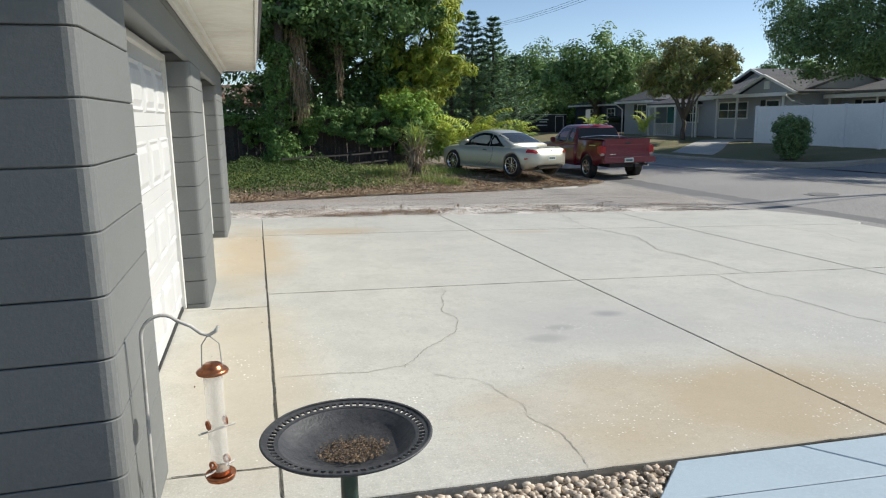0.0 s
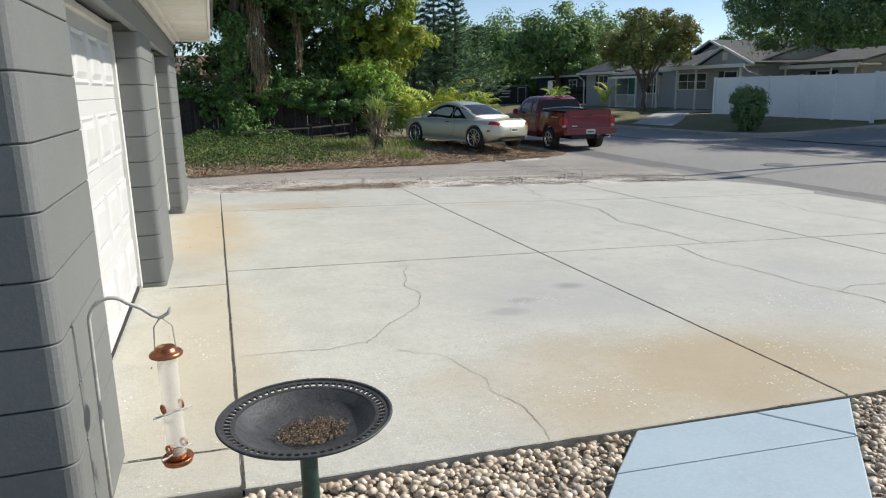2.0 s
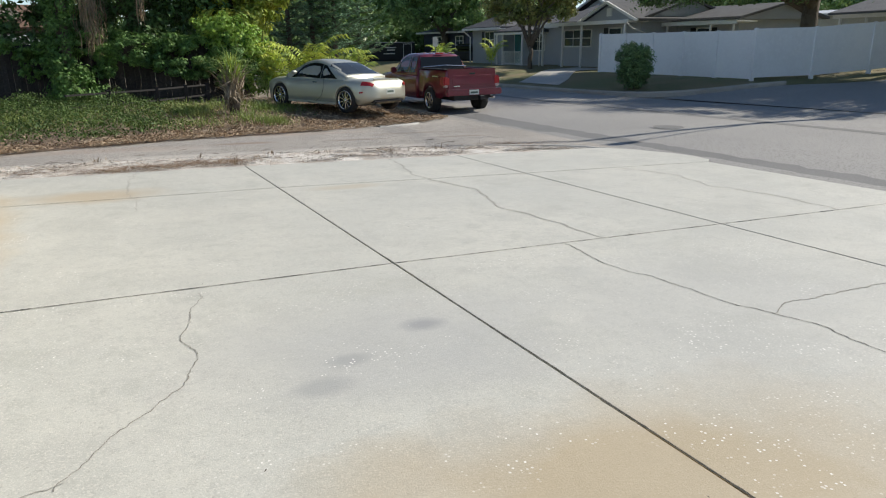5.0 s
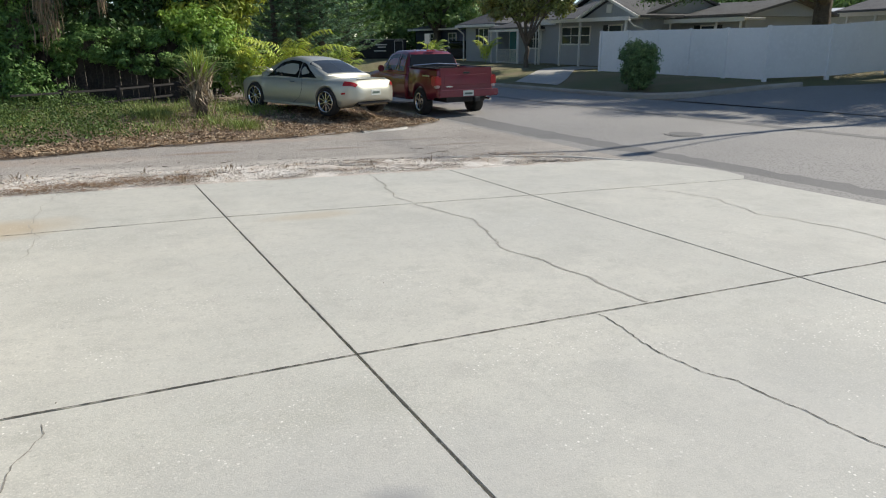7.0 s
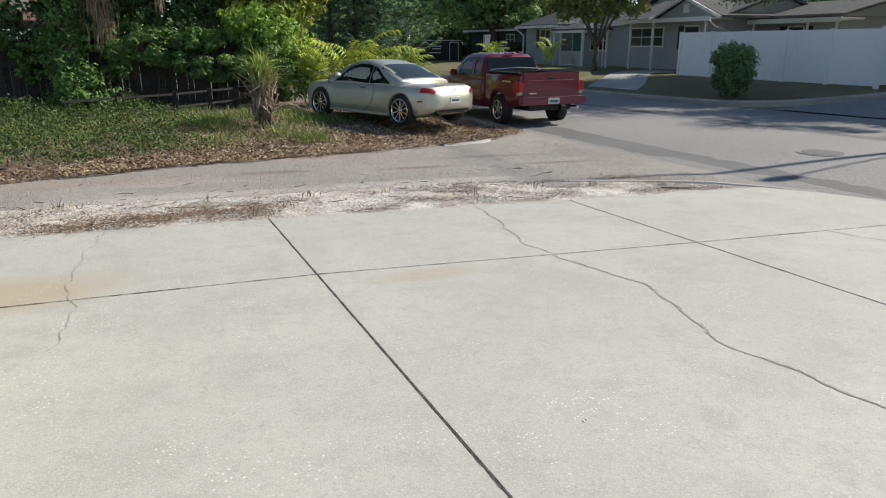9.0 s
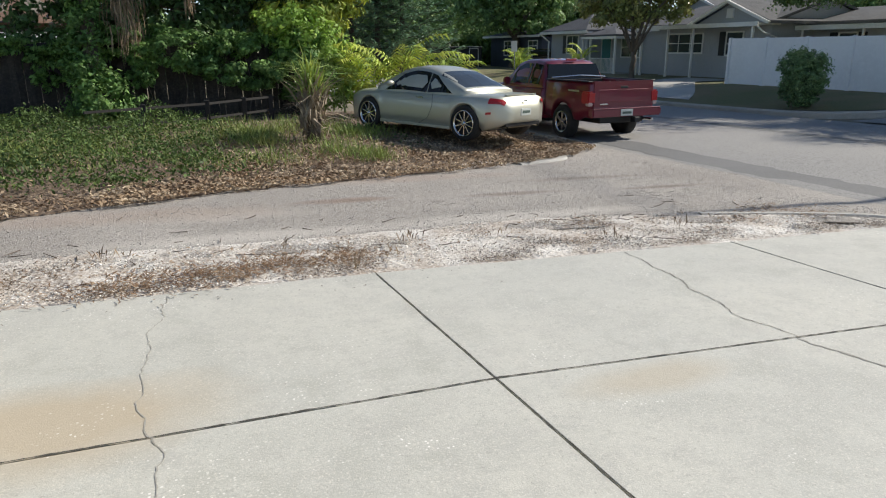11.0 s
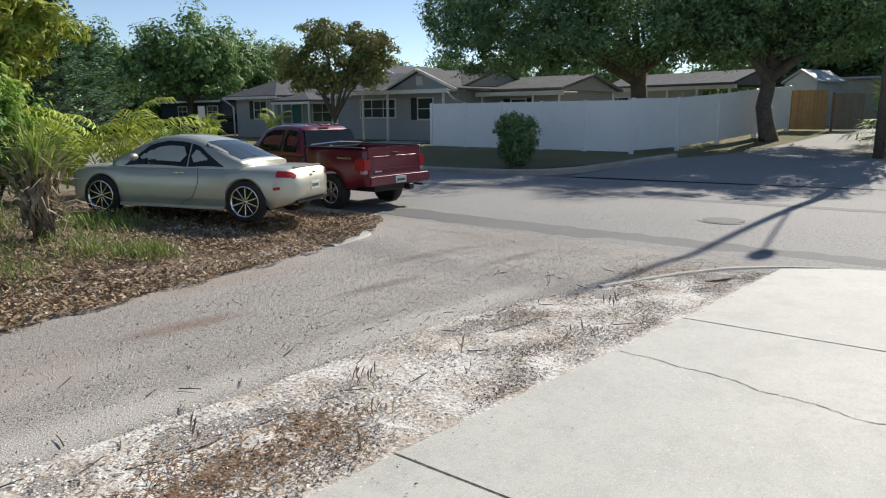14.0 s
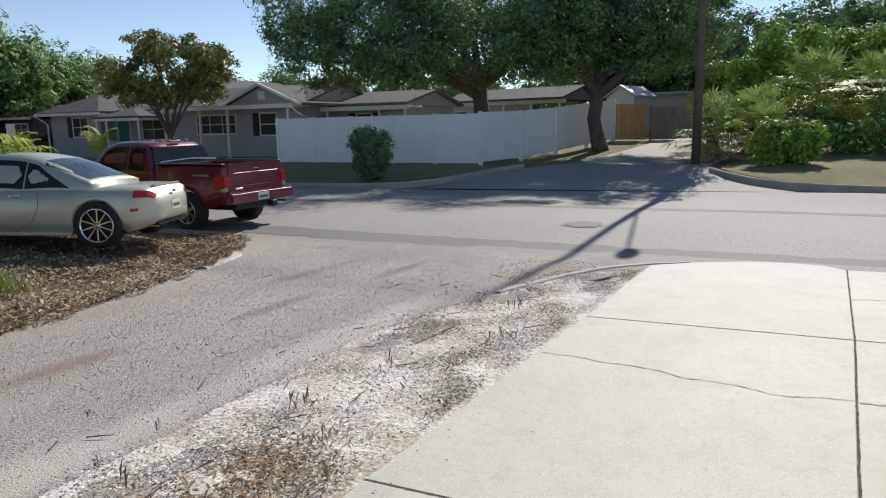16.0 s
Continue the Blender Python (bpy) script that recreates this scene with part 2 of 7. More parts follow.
def part(name, bm, material, parent, label="", smooth=False):
    """Links a bmesh (or a mesh) as one mesh object under a thing or a part."""
    if isinstance(bm, bmesh.types.BMesh):
        me = bpy.data.meshes.new(name)
        bmesh.ops.recalc_face_normals(bm, faces=bm.faces)
        bm.to_mesh(me)
        bm.free()
    else:
        me = bm
    if material and not me.materials:
        me.materials.append(material)
    if smooth:
        me.shade_smooth()
    ob = new(name, me)
    ob.parent = parent
    if label:
        ob["label"] = label
    if name.endswith("_set") or name == "dead_skirt":
        ob["kind"] = "stuff"
    return ob


def thing(name, label, category, m=None, group="", kind=""):
    e = new(name)
    e.empty_display_size = 0.2
    e.matrix_world = m if m is not None else Matrix()
    return tagged(e, label, category, group, kind)


def add_box(bm, x0, x1, y0, y1, z0, z1, bevel=0.0, seg=1):
    r = bmesh.ops.create_cube(bm, size=1)
    vs = r["verts"]
    bmesh.ops.transform(bm, matrix=Matrix.Translation(((x0 + x1) / 2, (y0 + y1) / 2, (z0 + z1) / 2)) @ Matrix.Diagonal((x1 - x0, y1 - y0, z1 - z0, 1)), verts=vs)
    if bevel:
        es = list({e for v in vs for e in v.link_edges})
        bmesh.ops.bevel(bm, geom=es, offset=bevel, segments=seg, affect="EDGES")


def boxes(*bounds, bevel=0.004, seg=1):
    bm = bmesh.new()
    for b in bounds:
        add_box(bm, *b, bevel=bevel, seg=seg)
    return bm


def tube_data(pts, radii, sides=8, cap=True):
    """Verts and faces of a tapered tube along points."""
    pts = [Vector(p) for p in pts]
    n = len(pts)
    verts, faces = [], []
    side = None
    for i, p in enumerate(pts):
        d = (pts[min(i + 1, n - 1)] - pts[max(i - 1, 0)]).normalized()
        if side is None:
            side = d.orthogonal().normalized()
        side = (side - d * side.dot(d)).normalized()
        up = d.cross(side)
        for k in range(sides):
            a = 2 * math.pi * k / sides
            verts.append(tuple(p + (side * math.cos(a) + up * math.sin(a)) * radii[min(i, len(radii) - 1)]))
    for i in range(n - 1):
        for k in range(sides):
            a, b = i * sides + k, i * sides + (k + 1) % sides
            faces.append((a, b, b + sides, a + sides))
    if cap:
        faces.append(tuple(range(sides - 1, -1, -1)))
        faces.append(tuple((n - 1) * sides + k for k in range(sides)))
    return verts, faces


def tube(name, pts, radii, mat, parent, sides=8, label=""):
    return part(name, mesh_of(name, *tube_data(pts, radii, sides), smooth=True), mat, parent, label)


def join_data(chunks):
    verts, faces = [], []
    for v, f in chunks:
        o = len(verts)
        verts.extend(v)
        faces.extend(tuple(i + o for i in q) for q in f)
    return verts, faces


def lathe(profile, sides=24, m=None):
    """Verts and faces of a profile of (radius, height) turned round z."""
    verts, faces = [], []
    for r, z in profile:
        for k in range(sides):
            a = 2 * math.pi * k / sides
            v = Vector((r * math.cos(a), r * math.sin(a), z))
            verts.append(tuple(m @ v) if m else tuple(v))
    for i in range(len(profile) - 1):
        for k in range(sides):
            a, b = i * sides + k, i * sides + (k + 1) % sides
            faces.append((a, b, b + sides, a + sides))
    return verts, faces


def prism(bm, outline, z0, z1):
    """An upright prism over an outline of (x, y)."""
    lo = [bm.verts.new((x, y, z0)) for x, y in outline]
    hi = [bm.verts.new((x, y, z1)) for x, y in outline]
    bm.faces.new(hi)
    bm.faces.new(lo[::-1])
    for i in range(len(lo)):
        j = (i + 1) % len(lo)
        bm.faces.new((lo[i], lo[j], hi[j], hi[i]))


# ---- the lie of the land ----
def smooth(v):
    v = min(1.0, max(0.0, v))
    return v * v * (3 - 2 * v)


def drive_z(x, y):
    return -0.03 * x - 0.012 * y


def land(x, y):
    """Height of the ground: the drive falls to the street, the verge and the far side rise again."""
    near = drive_z(max(-3.0, min(x, 11.0)), max(-2.0, min(y, 30.0)))
    rise = smooth((y - (14.75 + 0.33 * min(x, 9.0))) / 4.2)
    near += rise * (-0.1 - 0.1 * smooth((x - 4.5) / 1.5) - near) * (1 - smooth((x - 7.9) / 2.0))
    road = -0.5 + 0.07 * (1 - min(1.0, abs(x - 14.4) / 4.2) ** 2)
    far = -0.45 + 0.42 * smooth((x - 18.0) / 5.5) + 0.6 * smooth((x - 24.0) / 11.0) * (1 - smooth((y - 20.0) / 6.0))
    z = near + (road - near) * smooth((x - 9.0) / 1.6)
    return z + (far - z) * smooth((x - 17.6) / 1.0)


def resample(line, n):
    line = [Vector(p).to_2d() if len(p) > 2 else Vector(p) for p in line]
    d = [0.0]
    for a, b in zip(line, line[1:]):
        d.append(d[-1] + (b - a).length)
    out = []
    for i in range(n + 1):
        s = d[-1] * i / n
        k = max(j for j in range(len(d) - 1) if d[j] <= s + 1e-9)
        f = (s - d[k]) / max(1e-9, d[k + 1] - d[k])
        out.append(line[k].lerp(line[k + 1], min(1, f)))
    return out


def rounded_line(line, n=60, passes=3):
    pts = resample(line, n)
    for _ in range(passes):
        pts = [pts[0]] + [(a + b * 2 + c) / 4 for a, b, c in zip(pts, pts[1:], pts[2:])] + [pts[-1]]
    return pts


def loft(name, a, b, nu, nv, up, mat, ragged=0.0, lumps=0.0, seed=0):
    """A ground sheet between two lines, laid on the land."""
    la, lb = rounded_line(a, nu), rounded_line(b, nu)
    verts = []
    for i in range(nu + 1):
        for j in range(nv + 1):
            f = j / nv
            p = la[i].lerp(lb[i], f)
            if ragged and 0 < i < nu:
                k = noise.noise((p.x * 1.3 + seed, p.y * 1.3, seed)) + 0.5 * noise.noise((p.x * 5 + seed, p.y * 5, 3))
                p = p + (lb[i] - la[i]).normalized() * ragged * k
            z = land(p.x, p.y) + (up(p.x, p.y) if callable(up) else up)
            if lumps:
                k2 = min(1, 4 * f, 4 * (1 - f), max(0, nu - i - 3) / 8)
                z += lumps * noise.noise((p.x * 2.2, p.y * 2.2, 1.7)) * k2 + 0.4 * lumps * noise.noise((p.x * 8, p.y * 8, 0.3)) * k2
            verts.append((p.x, p.y, z))
    w = nv + 1
    faces = [(i * w + j, (i + 1) * w + j, (i + 1) * w + j + 1, i * w + j + 1) for i in range(nu) for j in range(nv)]
    ob = new(name, mesh_of(name, verts, faces, mat, True))
    bm = bmesh.new()
    bm.from_mesh(ob.data)
    bmesh.ops.recalc_face_normals(bm, faces=bm.faces)
    if sum(f.normal.z for f in bm.faces) < 0:
        bmesh.ops.reverse_faces(bm, faces=bm.faces)
    bm.to_mesh(ob.data)
    bm.free()
    return ob


# ---- ground ----
def build_ground():
    xs = [-400, -200, -100, -60, -40, -25] + [v * 0.75 for v in range(-24, 72)] + [56, 62, 70, 85, 110, 160, 250, 400]
    ys = [-400, -200, -100, -60, -40, -25] + [v * 0.75 for v in range(-20, 80)] + [62, 68, 76, 90, 120, 180, 280, 400]
    verts = [(x, y, land(x, y) - 0.07) for x in xs for y in ys]
    w = len(ys)
    faces = [(i * w + j, (i + 1) * w + j, (i + 1) * w + j + 1, i * w + j + 1) for i in range(len(xs) - 1) for j in range(w - 1)]
    tagged(new("ground", mesh_of("ground", verts, faces, M_EARTH, True)), "sandy earth and dry grass reaching the horizon", "ground", kind="structure")


ALLEY_NEAR = [(-40, 11.6), (-10, 12.4), (-3, 12.75), (0.8, 13.1), (2.6, 13.02), (5.4, 13.1), (7.6, 12.7), (8.75, 12.25), (9.6, 11.66), (10.4, 11.45), (11.4, 11.3)]
ALLEY_FAR = [(-40, 13.2), (-10, 13.6), (-3, 13.9), (-0.8, 14.5), (0.6, 15.1), (2.95, 16.0), (6.4, 16.8), (8.2, 17.45), (9.4, 18.2), (10.3, 18.9), (11.4, 19.0)]
build_ground()
tagged(loft("alley", [(x, y - 0.35) for x, y in ALLEY_NEAR], [(x - 0.2, y + 0.5) for x, y in ALLEY_FAR], 110, 16, lambda x, y: -0.006 + 0.0052 * smooth((x - 8.5) / 1.4), M_ASPHALT, lumps=0.010), "worn grey asphalt alley with loose grit and a ragged edge", "alley", kind="structure")
tagged(loft("road", [(10.2, -90), (10.1, 0), (10.08, 11.4), (10.2, 19), (10.2, 40), (10.0, 130)], [(20.8, -90), (20.0, 2), (19.75, 8), (19.3, 13), (18.6, 20), (18.25, 26), (17.9, 45), (16.5, 130)], 90, 12, 0.0, M_ROAD), "grey asphalt street with darker patched seams", "road", kind="structure")
tagged(loft("sand_strip", [(-2.5, 11.80), (3, 11.78), (6.6, 11.58), (9.55, 11.44)], [(-2.5, 12.85), (0.8, 13.2), (2.6, 13.12), (5.4, 13.2), (7.6, 12.8), (8.75, 12.32), (9.75, 11.6)], 160, 22, lambda x, y: -0.012 + 0.011 * smooth((y - 11.9) / 0.6), M_SAND, ragged=0.05, lumps=0.04), "shelly grey sand strip with dry weeds beside the drive", "verge", kind="structure")
tagged(loft("leaf_verge", ALLEY_FAR[1:9], [(-12, 26), (-3, 26), (0, 26), (3, 26), (6, 26), (8.6, 26), (10.15, 26), (10.15, 20)], 110, 44, -0.005, M_LITTER, ragged=0.10, lumps=0.05), "verge of brown leaf litter and patchy weeds", "verge", kind="structure")
tagged(loft("far_alley", [(18.9, 19.6), (20.4, 18.9), (22.0, 18.0), (25.0, 17.0), (30.0, 15.6), (36, 14.6), (60, 12.5)], [(19.6, 9.6), (20.5, 11.2), (22.5, 12.0), (25.0, 12.0), (30.0, 11.2), (36, 10.6), (60, 9.0)], 60, 10, 0.003, M_ROAD), "grey asphalt alley leading away between fence and palms", "alley", kind="structure")
tagged(loft("lawn_north", [(18.25, 130), (18.3, 45), (18.6, 26), (18.95, 20.4), (20.6, 19.1), (22.1, 18.0), (25.0, 16.85), (30.0, 15.4), (36, 14.4)], [(62, 130), (62, 60), (62, 40), (60, 30), (60, 26), (60, 24), (60, 22), (60, 20), (60, 18)], 70, 40, lambda x, y: 0.10 - 0.115 * smooth((x - 20.8) / 2.0) * (1 - smooth((y - 18.2) / 2.2)), M_LAWN, lumps=0.03), "patchy dry lawn behind the kerb", "lawn", kind="structure")
tagged(loft("lawn_south", [(20.9, -60), (20.2, 2), (19.95, 8), (20.2, 10.2), (21, 11.3), (22.6, 11.8), (25, 11.8), (30, 11.0)], [(60, -60), (60, -20), (60, -10), (60, -4), (60, 0), (60, 4), (60, 8), (60, 9)], 60, 30, lambda x, y: 0.10 - 0.115 * smooth((x - 21.0) / 3.0) * smooth((y - 10.0) / 1.5), M_LAWN, lumps=0.03), "dry brown lawn behind the kerb", "lawn", kind="structure")


def kerb(name, line, label, n=40, w=0.15, h=0.13):
    pts = rounded_line(line, n)
    prof = [(-w / 2, -0.12), (-w / 2, h - 0.02), (-w / 2 + 0.02, h), (w / 2 - 0.04, h), (w / 2, h - 0.05), (w / 2, -0.12)]
    verts, faces = [], []
    for i, p in enumerate(pts):
        d = (pts[min(i + 1, n)] - pts[max(i - 1, 0)]).normalized()
        s = Vector((d.y, -d.x))
        z = land(p.x, p.y)
        verts += [(p.x + s.x * u, p.y + s.y * u, z + v) for u, v in prof]
    k = len(prof)
    for i in range(n):
        for j in range(k - 1):
            faces.append((i * k + j, i * k + j + 1, (i + 1) * k + j + 1, (i + 1) * k + j))
    faces += [tuple(range(k)), tuple(n * k + j for j in range(k - 1, -1, -1))]
    return tagged(new(name, mesh_of(name, verts, faces, M_KERB)), label, "kerb", kind="structure")


kerb("kerb_north", [(17.9, 100), (18.1, 45), (18.4, 26), (18.8, 20.4), (20.4, 19.1), (22.0, 18.3), (23.0, 17.9)], "weathered low concrete kerb curving into the alley", 70)
kerb("kerb_south", [(20.6, -50), (20.1, 2), (19.85, 8), (20.1, 10.2), (20.9, 11.25), (22.4, 11.85)], "weathered concrete kerb round the corner lawn", 60)
kerb("kerb_verge", [(10.2, 60), (10.2, 21), (10.15, 19.5)], "low concrete kerb along the verge", 60, 0.2, 0.045)
kerb("kerb_end", [(7.35, 17.08), (7.95, 17.26), (8.45, 17.45), (8.68, 17.7), (8.6, 18.1), (8.35, 18.5), (8.2, 19.0)], "broken pale concrete kerb end curving into the verge", 40, 0.2, 0.022).data.materials[0] = M_PAVE
kerb("drive_lip", [(7.3, 12.78), (8.4, 12.42), (9.2, 12.05), (9.9, 11.62), (10.28, 11.15)], "pale concrete lip round the sand strip", 40, 0.13, 0.02).data.materials[0] = M_PAVE


# ---- driveway ----
M_PALECRACK = paint("pale crack stain", (0.43, 0.41, 0.36), (0.31, 0.29, 0.25), (0.48, 0.46, 0.42), rough=0.95, grain=30, patch=3)
drive = tagged(new("driveway", mesh_of("driveway", [(x, y, drive_z(x, y) - 0.05) for x, y in ((-0.58, 2.3), (10, 2.25), (10, 11.5), (-0.58, 11.8))], [(0, 1, 2, 3)], M_CRACK)), "pale concrete driveway of cast slabs with stained joints and cracks", "driveway", kind="structure")
JX = (-0.09, 3.08, 6.62, 10.06)
JY = ((2.25, 2.24, 2.22, 2.2), (6.10, 6.05, 5.93, 5.82), (9.84, 9.80, 9.51, 9.29), (11.88, 11.85, 11.66, 11.57))
GAP = 0.004


def slab(name, outline, mat, parent, zf=drive_z, up=0.0, thick=0.09, gap=GAP):
    """A cast slab over an outline, kept a joint's half-width back from its neighbours, with a worn arris."""
    c = sum((Vector(p) for p in outline), Vector((0, 0))) / len(outline)
    n = len(outline)

    def inset(d):
        out = []
        for i in range(n):
            p, a, b = Vector(outline[i]), Vector(outline[i - 1]), Vector(outline[(i + 1) % n])
            na, nb = Vector(((p - a).y, -(p - a).x)).normalized(), Vector(((b - p).y, -(b - p).x)).normalized()
            na = na if na.dot(c - p) > 0 else -na
            nb = nb if nb.dot(c - p) > 0 else -nb
            k = (na + nb)
            out.append(p + k * (d / max(0.3, 1 + na.dot(nb))))
        return out

    rings = [(inset(gap), -thick), (inset(gap), -0.005), (inset(gap + 0.006), 0.0)]
    verts = [(p.x, p.y, zf(p.x, p.y) + up + z) for ring, z in rings for p in ring]
    faces = [(r * n + i, r * n + (i + 1) % n, (r + 1) * n + (i + 1) % n, (r + 1) * n + i) for r in range(2) for i in range(n)]
    faces.append(tuple(2 * n + i for i in range(n)))
    bm = bmesh.new()
    bm.from_mesh(mesh_of(name, verts, faces))
    return part(name, bm, mat, parent)


for r in range(3):
    for c in range(3):
        q = [(JX[c], JY[r][c]), (JX[c + 1], JY[r][c + 1]), (JX[c + 1], JY[r + 1][c + 1]), (JX[c], JY[r + 1][c])]
        if c == 2 and r == 2:
            q = [q[0], q[1], (10.32, 9.5), (10.42, 9.9), (10.36, 10.4), (10.1, 11.0), (9.66, 11.56), q[3]]
        slab("slab", q, M_CONC, drive)
for y0, y1 in ((2.28, 2.62), (2.62, 5.62), (5.62, 9.8), (9.8, 11.9)):
    slab("slab", [(-0.86, y0), (JX[0], y0), (JX[0], y1), (-0.86, y1)], M_CONC, drive)


def ribbon(name, pts, width, mat, parent, seed, jitter=0.02, up=0.003, step=0.03, zf=drive_z, taper=False, uneven=0.9):
    """A ragged crack: a narrow strip with a wandering line and uneven width."""
    rnd = random.Random(seed)
    line = [Vector(p) for p in pts]
    n = max(4, int(sum((b - a).length for a, b in zip(line, line[1:])) / step))
    rs = resample(line, n)
    verts, faces = [], []
    for i, p in enumerate(rs):
        d = (rs[min(i + 1, n)] - rs[max(i - 1, 0)]).normalized()
        s = Vector((d.y, -d.x))
        p = p + s * (jitter * noise.noise((p.x * 4 + seed, p.y * 4, 0)) * 1.6 + jitter * 0.5 * (rnd.random() - 0.5))
        w = width * (1 - 0.6 * uneven + uneven * rnd.random()) * (1 - 0.8 * i / n if taper else 1)
        for u in (-w / 2, w / 2):
            q = p + s * u
            verts.append((q.x, q.y, zf(q.x, q.y) + up))
    faces = [(2 * i, 2 * i + 1, 2 * i + 3, 2 * i + 2) for i in range(n)]
    return part(name, mesh_of(name, verts, faces), mat, parent)


CRACKS = (
    (M_FINECRACK, 0.005, [(1.56, 5.95), (1.54, 5.72), (1.43, 5.42), (1.39, 5.14), (1.4, 4.8), (1.28, 4.48), (1.05, 4.25), (0.9, 4.05), (0.76, 3.8)]),
    (M_PALECRACK, 0.006, [(0.78, 3.87), (0.51, 3.76), (0.27, 3.81), (-0.07, 3.82)]),
    (M_PALECRACK, 0.0045, [(0.91, 3.65), (1.12, 3.45), (1.24, 3.19), (1.28, 3.01), (1.26, 2.82), (1.31, 2.66), (1.3, 2.48), (1.32, 2.26)]),
    (M_CRACK, 0.007, [(4.69, 5.96), (4.62, 5.29), (4.73, 4.64), (4.76, 4.16), (4.84, 3.96), (4.91, 3.68), (4.87, 3.22), (4.95, 2.24)]),
    (M_FINECRACK, 0.008, [(4.84, 3.96), (5.28, 4.03), (5.7, 4.03), (6.17, 4.0), (6.6, 4.05)]),
    (M_FINECRACK, 0.009, [(5.38, 11.68), (5.33, 11.17), (5.2, 10.6), (5.07, 10.1), (5.11, 9.62)]),
    (M_PALECRACK, 0.019, [(5.11, 9.62), (5.18, 9.16), (5.31, 8.71), (5.23, 8.27), (5.04, 7.75), (5.0, 7.45), (5.09, 7.14), (5.12, 6.87), (5.17, 6.63), (5.14, 6.33), (5.15, 6.0)]),
    (M_PALECRACK, 0.006, [(1.55, 11.8), (1.4, 10.96), (1.37, 10.39), (1.35, 9.86), (1.41, 9.66), (1.41, 9.29), (1.34, 8.91)]),
    (M_PALECRACK, 0.014, [(8.23, 9.4), (8.53, 8.53), (8.28, 7.62), (8.48, 6.78), (8.4, 5.9)]),
)
for k, (mat, wd, pts) in enumerate(CRACKS):
    ribbon("crack", pts, wd, mat, drive, k + 3, jitter=0.032)
for r in (1, 2):
    for c in range(3):
        ribbon("joint", [(JX[c], JY[r][c]), (JX[c + 1], JY[r][c + 1])], 0.012, M_CRACK, drive, 60 + r * 5 + c, jitter=0.004)
for c in (1, 2):
    for r in range(3):
        ribbon("joint", [(JX[c], JY[r][c]), (JX[c], JY[r + 1][c])], 0.010, M_CRACK, drive, 80 + r * 5 + c, jitter=0.004)
ribbon("joint", [(JX[0], 2.25), (JX[0], 9.9)], 0.011, M_CRACK, drive, 97, jitter=0.004)
ribbon("joint", [(-0.1, 2.235), (10, 2.2)], 0.011, M_CRACK, drive, 98, jitter=0.008)
for y in (2.62, 5.62):
    ribbon("joint", [(-0.56, y), (JX[0], y)], 0.012, M_CRACK, drive, 99, jitter=0.006)
ribbon("joint", [(-0.6, 9.85), (-0.62, 11.4)], 0.03, M_CRACK, drive, 101, jitter=0.008)

# ---- painted path and pebble bed ----
path_walk = tagged(new("front_path", mesh_of("front_path", [(x, y, drive_z(x, y) - 0.06) for x, y in ((1.72, 2.2), (3.0, 2.2), (0.6, -0.9), (-0.9, -0.9))], [(0, 1, 2, 3)], M_CRACK)), "pale blue painted concrete path with cracked slabs", "path", kind="structure")
slab("slab", [(1.73, 2.22), (2.42, 2.215), (2.72, 1.86), (1.42, 1.9)], M_BLUE, path_walk, up=0.005)
slab("slab", [(2.42, 2.215), (3.06, 2.21), (2.72, 1.86)], M_BLUE, path_walk, up=0.005)
slab("slab", [(1.42, 1.9), (2.72, 1.86), (1.72, 0.8), (0.35, 0.7)], M_BLUE, path_walk, up=0.005)
slab("slab", [(0.35, 0.7), (1.72, 0.8), (0.5, -0.6), (-0.9, -0.7)], M_BLUE, path_walk, up=0.005)
slab("slab", [(-0.9, -0.7), (0.5, -0.6), (0.4, -3.5), (-1.1, -3.5)], M_BLUE, path_walk, up=0.005)
bed = tagged(new("pebble_bed", mesh_of("pebble_bed", [(x, y, drive_z(x, y) - 0.045) for x, y in ((-0.58, -4), (9.9, -4), (9.9, 2.24), (-0.58, 2.24))], [(0, 1, 2, 3)], M_PEBBLE_BED)), "bed of pale rounded river pebbles", "pebble bed", kind="structure")


# ---- the block house beside the drive ----
WX, COURSE = -0.58, 0.2032
house_wall = tagged(new("wall_garage", mesh_of("wall_garage", [(-6.9, 1.9, -0.25), (-0.7, 1.9, -0.25), (-0.7, 11.3, -0.25), (-6.9, 11.3, -0.25)], [(0, 1, 2, 3)], M_BLOCK)), "grey painted concrete block garage wall with rounded corners", "wall", kind="structure")
bmw = bmesh.new()
DEEP = 0.24
OPEN = ((2.74, 5.70), (6.84, 9.78))
for y0, y1 in ((1.88, 2.73), (5.71, 6.83), (9.79, 11.38)):
    add_box(bmw, WX - DEEP, WX - 0.012, y0 + 0.008, y1 - 0.008, -0.3, 2.09)
add_box(bmw, WX - DEEP, WX - 0.012, 1.88, 11.38, 2.10, 2.36)
add_box(bmw, -7.0, WX - 0.02, 1.88, 2.08, -0.3, 2.36)
add_box(bmw, -7.0, WX - 0.02, 11.18, 11.37, -0.3, 2.36)
add_box(bmw, -7.0, -6.8, 1.88, 11.38, -0.3, 2.36)
core = part("wall_core", bmw, M_BLOCK, house_wall)


